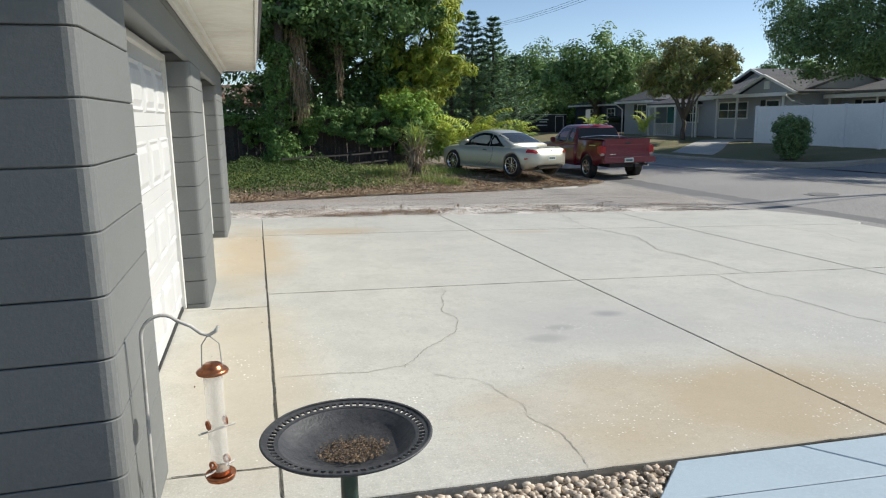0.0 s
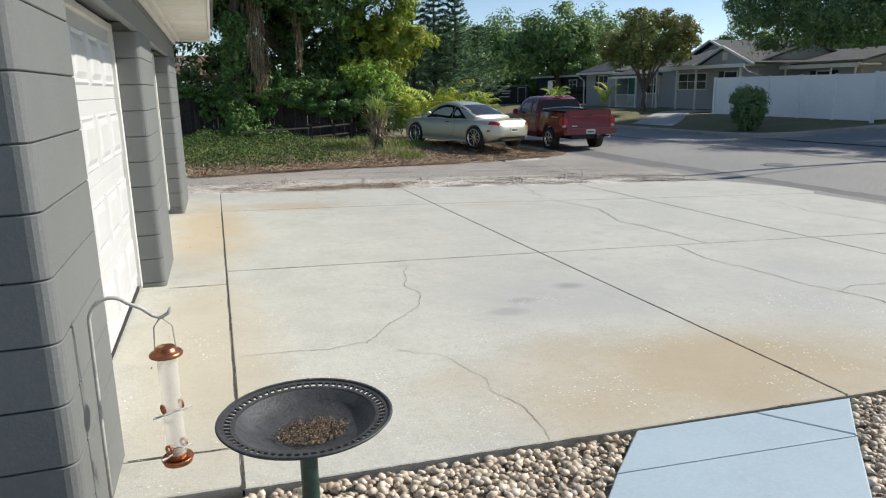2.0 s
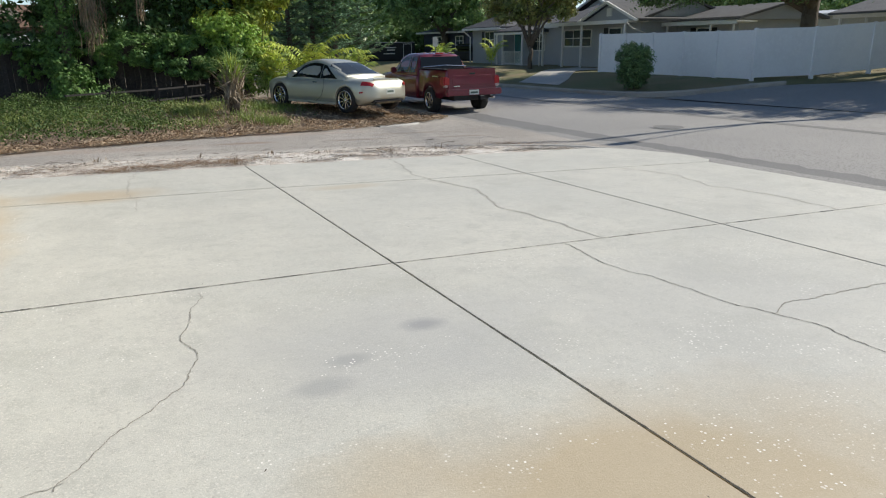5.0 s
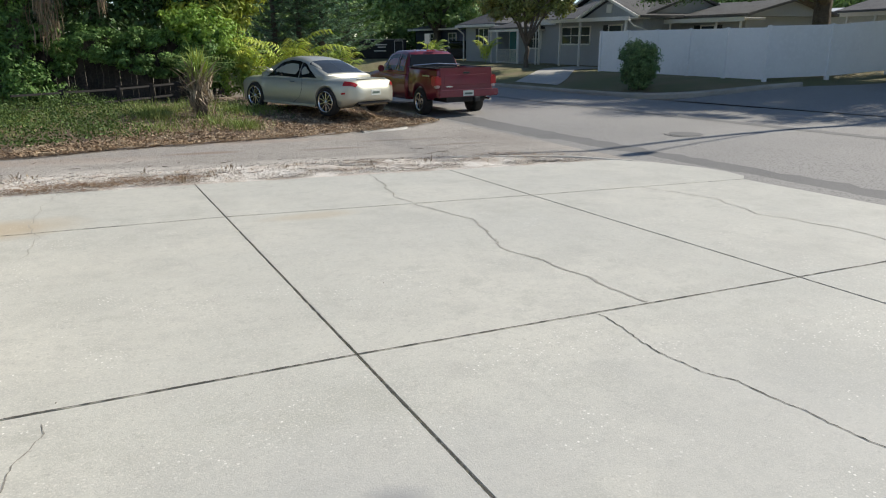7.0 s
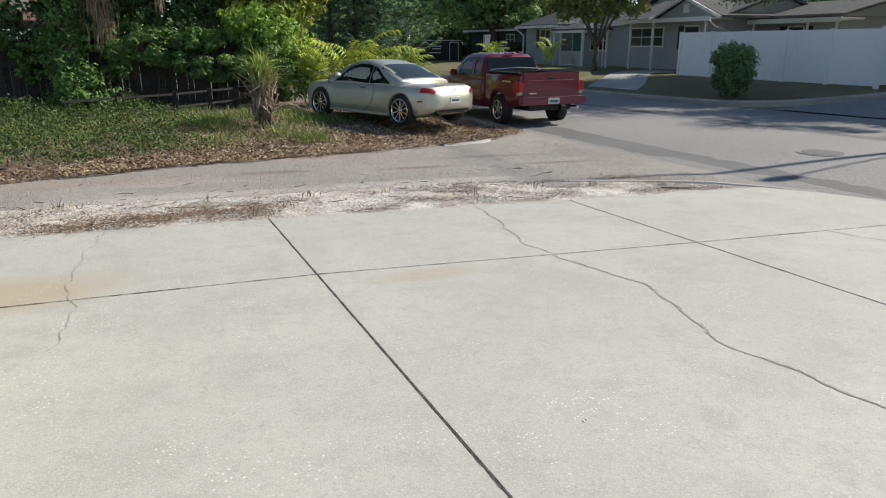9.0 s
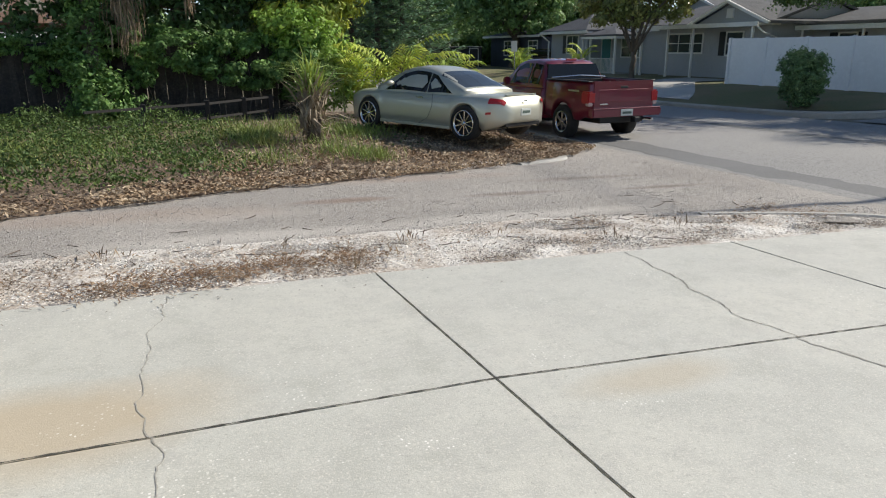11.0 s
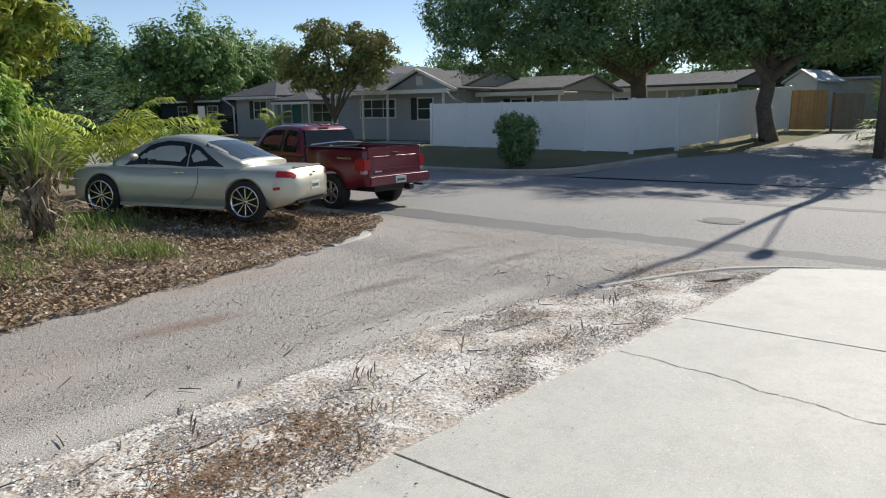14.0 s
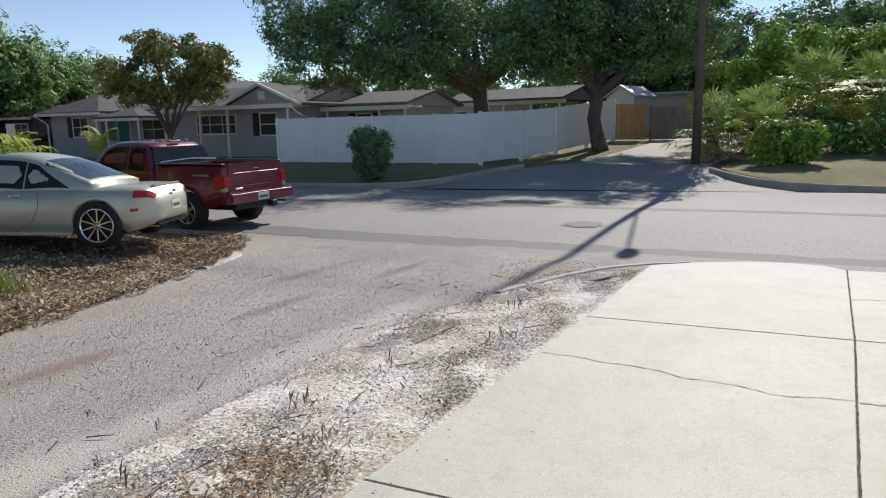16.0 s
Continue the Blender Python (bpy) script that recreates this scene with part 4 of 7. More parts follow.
for x, y, s, a in FAR:
    copy_thing(far_tree, pose(x, y, 0.0, 0, 0, a) @ Matrix.Diagonal((s, s, s, 1)))
thicket = tree("dense green thicket closing the view between houses", (16.0, 63.0, -0.1), (0, 0, 0.8), 0.15,
               [(0, 0, 1.6, 3.2, 2.0, 1.7), (-2.6, 0.3, 1.4, 2.4, 1.8, 1.5), (2.6, 0.2, 1.5, 2.4, 1.8, 1.6), (0.4, 0.4, 3.0, 2.4, 1.8, 1.4)], 9000, 0.33, M_MIDLEAF, 43, 34, 0.2)
for x, y, s, k in ((9.0, 58.0, 1.1, 20), (2.0, 54.0, 1.2, 160), (-5.0, 50.0, 1.2, 10), (21.5, 64.5, 1.0, 185), (29.5, 66.0, 1.2, 30), (36.5, 64.0, 1.2, 150), (43.0, 62.0, 1.2, 10), (52.0, 56.0, 1.3, 130), (57.0, 47.0, 1.3, 110), (60.0, 38.0, 1.3, 95), (58.0, 27.0, 1.3, 80), (57.0, 18.0, 1.3, 100), (52.0, 10.0, 1.2, 70), (46.0, 1.0, 1.3, 60)):
    copy_thing(thicket, pose(x, y, -0.1 if x < 40 else 0.4, 0, 0, k) @ Matrix.Diagonal((s, s, s, 1)))
dark_far = tree("dense dark tree closing the end of the alley", (49.5, 15.6, 0.7), (0, 0, 2.2), 0.3,
                [(0, 0, 5.6, 3.0, 3.2, 2.6), (-0.5, 2.6, 3.6, 2.2, 2.4, 2.0), (-0.5, -2.6, 3.6, 2.4, 2.4, 2.2), (0.5, 0.3, 3.0, 2.4, 2.6, 1.8)], 22000, 0.33, M_OAKLEAF, 41, 30, 0.2)
for x, y, s, a in ((46.0, 12.0, 0.85, 120), (53.0, 20.5, 1.0, 60), (55.0, 8.5, 1.1, 200), (44.5, 5.0, 0.95, 250), (60, 0, 1.2, 20)):
    copy_thing(dark_far, pose(x, y, 0.6, 0, 0, a) @ Matrix.Diagonal((s, s, s, 1)))
bright_far = tree("light green garden tree behind the palms", (39.5, 9.6, 0.4), (0, 0, 1.6), 0.14,
                  [(0, 0, 4.0, 2.0, 2.2, 1.8), (-0.5, 1.6, 2.8, 1.5, 1.6, 1.4), (0, -2.2, 3.4, 1.8, 2.0, 1.7), (-0.4, -0.5, 2.0, 1.6, 2.0, 1.3)], 20000, 0.22, M_BRIGHTLEAF, 42, 34, 0.18)
for x, y, s, a in ((38.5, 5.0, 1.0, 100), (37.0, 1.0, 1.0, 210), (41.5, 12.6, 0.75, 300)):
    copy_thing(bright_far, pose(x, y, 0.4, 0, 0, a) @ Matrix.Diagonal((s, s, s, 1)))


def shrub(name, label, at, blobs, count, size, mat, seed, clumps=40, tight=0.16, cat="shrub"):
    t = thing(name, label, cat, pose(*at))
    low = [((0, 0, -0.1), (b[0] * 0.7, b[1] * 0.7, b[2])) for b in blobs]
    part("stem_set", mesh_of("stem_set", *join_data([tube_data([a, Vector(a).lerp(Vector(b), 0.5), b], [0.04, 0.03, 0.012], 5) for a, b in low])), M_BARK, t)
    part("foliage", quads_mesh("foliage", cloud(blobs, count, size, seed, clumps, tight), mat), None, t)
    return t


shrub("clipped_bush", "clipped round dark green bush on the lawn", (19.6, 21.85, -0.22), [(0, 0, 0.95, 0.76, 0.76, 0.80), (0, 0, 0.9, 0.55, 0.55, 0.62), (0, 0, 0.45, 0.6, 0.6, 0.5)], 15000, 0.085, M_OAKLEAF, 50, 260, 0.1, "bush")
shrub("corner_shrub", "bushy light green shrub on the corner lawn", (24.0, 9.9, -0.05), [(0, 0, 0.75, 0.9, 1.05, 0.7), (0, 0.5, 0.9, 0.6, 0.6, 0.6), (0, -0.5, 0.9, 0.6, 0.6, 0.6), (0, 0, 0.35, 0.8, 0.9, 0.4)], 10000, 0.14, M_BRIGHTLEAF, 51, 80, 0.14)
shrub("hedge", "overgrown dark green hedge", (28.0, 7.4, 0.0), [(0, 1.6, 0.8, 1.2, 1.5, 1.0), (0, -1.2, 0.8, 1.2, 1.8, 1.0), (0.2, -4.4, 0.8, 1.2, 2.2, 1.1), (0.2, -8, 0.9, 1.2, 2.4, 1.2)], 20000, 0.18, M_VINELEAF, 52, 60, 0.16, "hedge")
shrub("flowering_shrub", "yellow-green shrub above the hedge", (28.9, 8.6, 0.0), [(0, 0.6, 1.7, 0.9, 1.2, 0.75), (0.1, -1.4, 1.6, 0.8, 1.2, 0.6), (0, 1.4, 1.2, 0.7, 0.8, 0.8)], 5000, 0.13, M_MANGOLEAF, 53, 60, 0.16)


def fan_fronds(n, reach, rng, mat_aspect=0.05, leaflets=16, lift=(0.1, 1.2), base_z=0.0):
    """Verts of fan palm fronds: stalks that arch out, each with a fan of narrow leaflets."""
    qs, stalks = [], []
    for _ in range(n):
        az, el = rng.random() * 2 * math.pi, rng.uniform(*lift)
        d = Vector((math.cos(az) * math.cos(el), math.sin(az) * math.cos(el), math.sin(el)))
        ln = reach * rng.uniform(0.45, 0.75)
        hub = d * ln + Vector((0, 0, base_z - 0.08 * ln))
        stalks.append(tube_data([(0, 0, base_z), Vector((0, 0, base_z)).lerp(hub, 0.5) + Vector((0, 0, 0.05)), hub], [0.016, 0.012, 0.008], 4))
        s = d.cross(Vector((0, 0, 1))).normalized()
        u = s.cross(d)
        for k in range(leaflets):
            a = (k / (leaflets - 1) - 0.5) * 3.6
            dirn = (d * math.cos(a) + s * math.sin(a) + u * 0.12).normalized()
            ll = reach * rng.uniform(0.38, 0.5) * (1 - 0.12 * abs(a))
            w = ll * mat_aspect
            mid = hub + dirn * ll * 0.55
            tip = hub + dirn * ll + Vector((0, 0, -0.3 * ll * rng.uniform(0.3, 1.2)))
            side = dirn.cross(u).normalized() * w
            qs += [hub, mid + side, tip, mid - side]
    return np.array([tuple(v) for v in qs]), join_data(stalks)


def fan_palm(label, at, n, reach, seed, trunk=0.0, mat=None, dead=0):
    rng = np.random.default_rng(seed)
    t = thing("fan_palm", label, "palm", pose(*at))
    if trunk:
        part("trunk", mesh_of("trunk", *tube_data([(0, 0, -0.1), (0.03, 0, trunk * 0.5), (0, 0, trunk)], [0.17, 0.15, 0.13], 10), smooth=True), M_BARK, t)
    q, st = fan_fronds(n, reach, rng, base_z=trunk, lift=(-0.3, 1.35))
    part("stalk_set", mesh_of("stalk_set", *st), M_PALMLEAF, t)
    part("frond_set", quads_mesh("frond_set", q, mat or M_PALMLEAF), None, t)
    if dead:
        q, st = fan_fronds(dead, reach * 0.9, rng, base_z=trunk, lift=(-1.3, -0.4))
        part("dead_frond_set", quads_mesh("dead_frond_set", q, M_DEADLEAF), None, t, "dry brown hanging fronds")
    return t


for k, (x, y, n, r, tr, dd) in enumerate(((26.9, 12.1, 26, 1.6, 0.7, 5), (28.6, 12.4, 30, 1.8, 0.9, 6), (29.6, 11.0, 30, 1.9, 1.0, 4), (27.6, 10.6, 26, 1.6, 0.6, 4), (31.3, 8.8, 40, 2.0, 1.9, 6), (31.0, 6.8, 36, 1.9, 1.8, 4), (25.6, 12.15, 10, 0.9, 0.0, 6))):
    fan_palm("clump of fan palm with spiky grey-green fronds", (x, y, land(x, y) + 0.05), n, r, 60 + k, tr, None, dd)


def feather_palm(label, at, n, reach, seed, mat, stems=3):
    """An areca-like palm: arching ribs with leaflets on both sides."""
    rng = np.random.default_rng(seed)
    t = thing("feather_palm", label, "palm", pose(*at))
    qs, ribs = [], []
    for k in range(n):
        az, el = rng.random() * 2 * math.pi, rng.uniform(1.05, 1.5)
        ln = reach * rng.uniform(0.7, 1.1)
        base = Vector((rng.normal() * 0.15, rng.normal() * 0.15, rng.uniform(0.1, 0.7)))
        pts = []
        for i in range(9):
            f = i / 8
            e = el - 1.35 * f * f
            step = Vector((math.cos(az) * math.cos(e), math.sin(az) * math.cos(e), math.sin(e))) * ln / 8
            pts.append((pts[-1] if pts else base) + step)
        ribs.append(tube_data([base] + pts, [0.014] * 4 + [0.009] * 4 + [0.004], 4))
        for i in range(1, 9):
            for h in (0.0, 0.5):
                p = pts[i - 1].lerp(pts[i], h)
                d = (pts[i] - pts[i - 1]).normalized()
                s = d.cross(Vector((0, 0, 1))).normalized()
                for sg in (-1, 1):
                    dirn = (s * sg * 0.9 + d * 0.55 + Vector((0, 0, 0.25))).normalized()
                    ll = ln * 0.27 * (1.1 - 0.6 * abs(i / 8 - 0.45))
                    tip = p + dirn * ll + Vector((0, 0, -0.5 * ll))
                    mid = p + dirn * ll * 0.5
                    w = d * 0.03
                    qs += [p, mid + w, tip, mid - w]
    part("rib_set", mesh_of("rib_set", *join_data(ribs)), mat, t)
    part("leaflet_set", quads_mesh("leaflet_set", np.array([tuple(v) for v in qs]), mat), None, t)
    return t


for k, (x, y, n, r, mt) in enumerate(((6.9, 24.3, 9, 1.5, M_ARECALEAF), (7.9, 24.6, 12, 2.0, M_ARECALEAF), (9.3, 24.5, 11, 1.7, M_ARECALEAF), (6.3, 24.2, 8, 1.4, M_PALMLEAF), (22.6, 44.0, 12, 1.2, M_ARECALEAF), (24.9, 41.0, 9, 1.3, M_ARECALEAF), (23.6, 45.5, 12, 1.2, M_PALMLEAF))):
    feather_palm("young yellow-green feather palm with arching fronds", (x, y, land(x, y)), n, r, 80 + k, mt)


def sword_clump():
    """The shaggy clump by the rail: a trunk of old leaf boots, brown hanging swords below and green ones above."""
    rng = np.random.default_rng(90)
    t = thing("sword_leaf_palm", "shaggy stump palm with grey-brown dead swords and green tuft", "palm", pose(4.36, 19.3, -0.1) @ Matrix.Diagonal((1.2, 1.2, 1.2, 1)))
    part("trunk", mesh_of("trunk", *tube_data([(0, 0, -0.1), (0.02, 0, 0.3), (-0.01, 0, 0.6)], [0.1, 0.12, 0.09], 9), smooth=True), M_BARK, t)

    def swords(n, el, ln, w, z, droop, spread):
        qs = []
        for _ in range(n):
            az, e = rng.random() * 2 * math.pi, rng.uniform(*el)
            d = Vector((math.cos(az) * math.cos(e), math.sin(az) * math.cos(e), math.sin(e)))
            b = Vector((rng.normal() * spread, rng.normal() * spread, rng.uniform(*z))) + d * 0.05
            l0 = ln * rng.uniform(0.5, 1.15)
            s = d.cross(Vector((0.3 * rng.normal(), 0.3 * rng.normal(), 1))).normalized() * w * rng.uniform(0.6, 1.2)
            mid = b + d * l0 * 0.55
            tip = b + d * l0 + Vector((math.cos(az), math.sin(az), -1)) * droop * l0 * rng.uniform(0.3, 1.0)
            qs += [b - s * 0.7, b + s * 0.7, mid + s, mid - s, mid - s, mid + s, tip + s * 0.12, tip - s * 0.12]
        return np.array([tuple(v) for v in qs])

    part("dead_sword_set", quads_mesh("dead_sword_set", swords(210, (1.0, 1.5), 0.34, 0.024, (-0.02, 0.55), 0.05, 0.085), M_OLDSWORD), None, t, "grey-brown dead leaf bases")
    part("torn_sword_set", quads_mesh("torn_sword_set", swords(60, (0.8, 1.25), 0.5, 0.022, (0.35, 0.6), 0.1, 0.07), M_OLDSWORD), None, t, "splayed grey-brown torn leaf stalks")
    part("fallen_sword_set", quads_mesh("fallen_sword_set", swords(60, (0.1, 0.7), 0.5, 0.011, (0.05, 0.6), 0.5, 0.06), M_OLDSWORD), None, t, "limp dead leaves")
    part("young_sword_set", quads_mesh("young_sword_set", swords(46, (1.2, 1.55), 0.55, 0.02, (0.5, 0.7), 0.05, 0.05), M_ARECALEAF), None, t, "upright yellow-green young stalks")
    part("green_sword_set", quads_mesh("green_sword_set", swords(190, (0.7, 1.5), 0.72, 0.008, (0.5, 0.75), 0.55, 0.05), M_PALMLEAF), None, t, "green recurved sword leaves")


sword_clump()

# ---- the vine-covered fence, ivy trunk and dead fronds ----
M_OLDWOOD = paint("old dark fence board", (0.06, 0.05, 0.042), (0.035, 0.03, 0.027), (0.1, 0.085, 0.07), rough=0.9, grain=20, patch=3, bump=0.5, vary=0.2)
old_fence = thing("board_fence", "old dark board fence overgrown with vines", "fence", pose(-12.0, 24.9, -0.1))
board = boxes((0, 0.1415, -0.01, 0.01, 0.0, 1.75), bevel=0.003)
bme = bpy.data.meshes.new("board")
board.to_mesh(bme)
board.free()
bme.materials.append(M_OLDWOOD)
rnd = random.Random(4)
for i in range(120):
    b = new("board", bme)
    b.parent = old_fence
    b.matrix_basis = pose(i * 0.145, rnd.uniform(-0.006, 0.006), rnd.uniform(-0.06, 0.02), 0, rnd.uniform(-0.8, 0.8), 0)
for z in (0.35, 1.4):
    part("rail", boxes((0, 17.4, 0.012, 0.06, z, z + 0.09)), M_OLDWOOD, old_fence)


def vine(name, label, at, blobs, count, size, mat, seed, clumps, tight=0.14):
    t = thing(name, label, "vine", pose(*at))
    part("stem_set", mesh_of("stem_set", *join_data([tube_data([(b[0], b[1] + 0.3, -0.1), (b[0] + 0.15, b[1] + 0.1, b[2] * 0.5), (b[0], b[1], b[2])], [0.02, 0.015, 0.008], 5) for b in blobs])), M_BARK, t)
    part("foliage", quads_mesh("foliage", cloud(blobs, count, size, seed, clumps, tight), mat), None, t)


vine("wall_vine", "thick green vine draped over the fence top", (0, 24.6, -0.1),
     [(-7.5, 0, 1.6, 1.8, 0.4, 0.4), (-4.5, 0, 1.6, 1.8, 0.4, 0.4), (-1.6, 0, 1.65, 1.6, 0.4, 0.35), (0.9, -0.1, 1.75, 1.3, 0.45, 0.4), (2.5, -0.15, 1.5, 1.3, 0.5, 0.6), (4.0, -0.2, 1.35, 1.3, 0.6, 0.75), (5.3, -0.3, 1.1, 1.0, 0.7, 0.9), (-0.2, 0.0, 1.2, 0.5, 0.25, 0.5), (1.7, -0.1, 1.1, 0.4, 0.25, 0.45)],
     52000, 0.1, M_VINELEAF, 70, 50, 0.115)
shrub("side_shrub", "bright green shrub at the end of the vine fence", (5.6, 24.6, -0.1), [(0, 0, 1.7, 1.0, 0.8, 0.8), (-0.5, 0, 2.2, 0.8, 0.7, 0.5), (0.5, -0.2, 0.9, 0.8, 0.7, 0.8)], 5200, 0.13, M_BRIGHTLEAF, 71, 60)


def ivy_palm():
    """A dead palm trunk wrapped in ivy, with its dry skirt of fronds hanging."""
    t = thing("ivy_palm", "ivy-wrapped palm trunk with a hanging skirt of dead fronds", "tree", pose(0.6, 24.2, -0.1))
    part("trunk", mesh_of("trunk", *tube_data([(0, 0, -0.1), (0.1, 0, 1.5), (0.2, 0.1, 3.2), (0.3, 0.1, 5.5)], [0.2, 0.17, 0.16, 0.15], 10), smooth=True), M_BARK, t)
    part("ivy", quads_mesh("ivy", cloud([(0.2, -0.2, 0.5, 0.8, 0.6, 0.65), (-0.05, 0, 1.2, 0.42, 0.4, 0.6), (0.05, 0, 2.0, 0.4, 0.38, 0.6), (0.1, 0, 2.8, 0.42, 0.4, 0.7), (0.2, 0, 3.7, 0.5, 0.45, 0.6)], 12000, 0.11, 72, 90, 0.18), M_VINELEAF), None, t)
    rng = np.random.default_rng(73)
    qs = []
    for cx, cy, z0, z1, n, w in ((0.8, -0.1, 4.8, 2.0, 300, 0.17), (0.95, 0.1, 4.6, 1.9, 150, 0.12), (2.25, 0.2, 4.4, 2.75, 80, 0.07)):
        for _ in range(n):
            x, y = cx + rng.normal() * w, cy + rng.normal() * w * 0.7
            a = rng.uniform(z1, z0)
            ln = rng.uniform(0.4, 0.9)
            s = Vector((rng.normal(), rng.normal(), 0)).normalized() * 0.012
            p = Vector((x, y, a))
            tip = p + Vector((rng.normal() * 0.06, rng.normal() * 0.06, -ln))
            mid = p.lerp(tip, 0.5) + Vector((rng.normal() * 0.03, 0, 0))
            qs += [p, mid + s, tip, mid - s]
    part("dead_skirt", quads_mesh("dead_skirt", np.array([tuple(v) for v in qs]), M_DEADLEAF), None, t, "dry brown hanging palm fibre")
    part("crown", quads_mesh("crown", cloud([(0.9, 0.0, 5.2, 1.5, 0.9, 0.9), (-0.7, 0.2, 5.0, 1.2, 0.8, 0.8), (2.3, 0.2, 5.0, 1.1, 0.8, 0.8)], 9000, 0.2, 74, 30, 0.2, 0.5), M_DARKLEAF), None, t)



ivy_palm()


# ---- ground cover ----
def on_verge(x, y):
    edge = np.interp(x, [p[0] for p in ALLEY_FAR[1:]], [p[1] for p in ALLEY_FAR[1:]])
    return y > edge - 0.05 - 0.22 * max(0.0, noise.noise((x * 2.1, 0.3, 8)) + 0.35)


def scatter(n, x0, x1, y0, y1, seed, dens):
    rng = np.random.default_rng(seed)
    out = []
    while len(out) < n:
        x, y = rng.uniform(x0, x1), rng.uniform(y0, y1)
        if rng.random() < dens(x, y):
            out.append((x, y, land(x, y)))
    return np.array(out), rng


def litter():
    pts, rng = scatter(36000, -4, 10.1, 14.3, 22.5, 100, lambda x, y: float(on_verge(x, y)) * max(0.04, math.exp(-max(0, (y - np.interp(x, (-1, 3, 6.4, 9.6), (14.5, 16, 16.8, 18.4))) - 0.3) / 1.6)) * (0.3 + 1.2 * max(0, noise.noise((x * 0.9, y * 0.9, 5)) + 0.4)) * (1 - 0.85 * smooth((3.6 - x) / 2.2) * smooth((y - np.interp(x, (-1, 3, 6.4, 9.6), (14.5, 16, 16.8, 18.4)) - 0.5) / 0.8)))
    pts[:, 2] += 0.035 + rng.random(len(pts)) * 0.03
    tagged(new("fallen_leaves", quads_mesh("fallen_leaves", leaf_quads(pts, 0.06, rng, np.array([[0, 0, 0.9]]), 0.4), M_DRYLEAF)), "brown fallen leaves scattered over the verge", "leaf litter", kind="stuff")


def weeds():
    def dens(x, y):
        if not on_verge(x, y):
            return 0.0
        e = y - float(np.interp(x, (-1, 3, 6.4, 9.6), (14.5, 16, 16.8, 18.4)))
        left = smooth((4.0 - x) / 2.4)
        n = noise.noise((x * 0.8, y * 0.8, 9)) + 0.25
        return max(0.0, min(1.0, left * smooth((e - 0.35) / 0.8) * (0.6 + n) + 0.10 * (n > 0.1) * smooth((e - 1.2) / 1.5)))
    pts, rng = scatter(46000, -8, 6.5, 14.8, 24.2, 101, dens)
    h = np.array([0.06 + 0.5 * max(0, noise.noise((p[0] * 1.3, p[1] * 1.3, 2)) + 0.4) * smooth((3.6 - p[0]) / 2.0) + 0.05 for p in pts])
    pts[:, 2] += h * rng.random(len(pts)) ** 0.6
    tagged(new("weeds", quads_mesh("weeds", leaf_quads(pts, 0.06, rng, np.array([[0, 0, 0.5]]), 0.5), M_WEEDLEAF)), "low green creeping weeds along the verge", "weeds", kind="stuff")


def grass_tufts(name, spots, label, per, height, mat, seed, cat="grass", flat=1.0):
    rng = np.random.default_rng(seed)
    qs = []
    for x, y, r in spots:
        for _ in range(per):
            px, py = x + rng.normal() * r, y + rng.normal() * r
            p = Vector((px, py, land(px, py) + 0.01))
            az, ln = rng.random() * 6.28, height * rng.uniform(0.5, 1.2)
            tip = p + Vector((math.cos(az) * ln * 0.5, math.sin(az) * ln * 0.5, ln * rng.uniform(0.5, 1) * flat))
            mid = p.lerp(tip, 0.5) + Vector((0, 0, ln * 0.12 * flat))
            s = Vector((-math.sin(az), math.cos(az), 0)) * 0.006
            qs += [p - s, mid + s, tip, mid - s]
    tagged(new(name, quads_mesh(name, np.array([tuple(v) for v in qs]), mat)), label, cat, kind="stuff")


litter()
weeds()
rg = random.Random(7)
grass_tufts("verge_grass", [(rg.uniform(-1, 5.6), rg.uniform(17.4, 22.5), rg.uniform(0.15, 0.4)) for _ in range(60)] + [(5.0, 17.9, 0.22)] * 6 + [(3.4, 19.2, 0.2)] * 5 + [(5.4, 20.4, 0.45)] * 14 + [(3.5, 20.2, 0.35)] * 8, "patchy pale green grass in the leaf litter", 85, 0.25, M_GRASSLEAF, 110)
grass_tufts("sand_weeds", [(1.25, 12.95, 0.05), (1.05, 12.95, 0.04), (3.72, 12.75, 0.06), (3.62, 12.6, 0.07), (2.55, 12.8, 0.05), (3.3, 12.2, 0.05), (6.6, 12.35, 0.05), (4.6, 12.6, 0.05), (2.95, 11.95, 0.04), (5.6, 12.1, 0.06)], "dry stubby weeds standing in the sand", 8, 0.14, M_DEADLEAF, 111, "weeds")
grass_tufts("dry_straw", [(1.0 + 0.09 * i, 12.0 + 0.012 * i + 0.1 * (i % 3), 0.13) for i in range(26)] + [(rg.uniform(0, 9), rg.uniform(12.0, 12.9), 0.16) for _ in range(12)], "flattened brown straw and dead grass on the sand", 85, 0.14, M_STRAW, 112, "straw", 0.12)


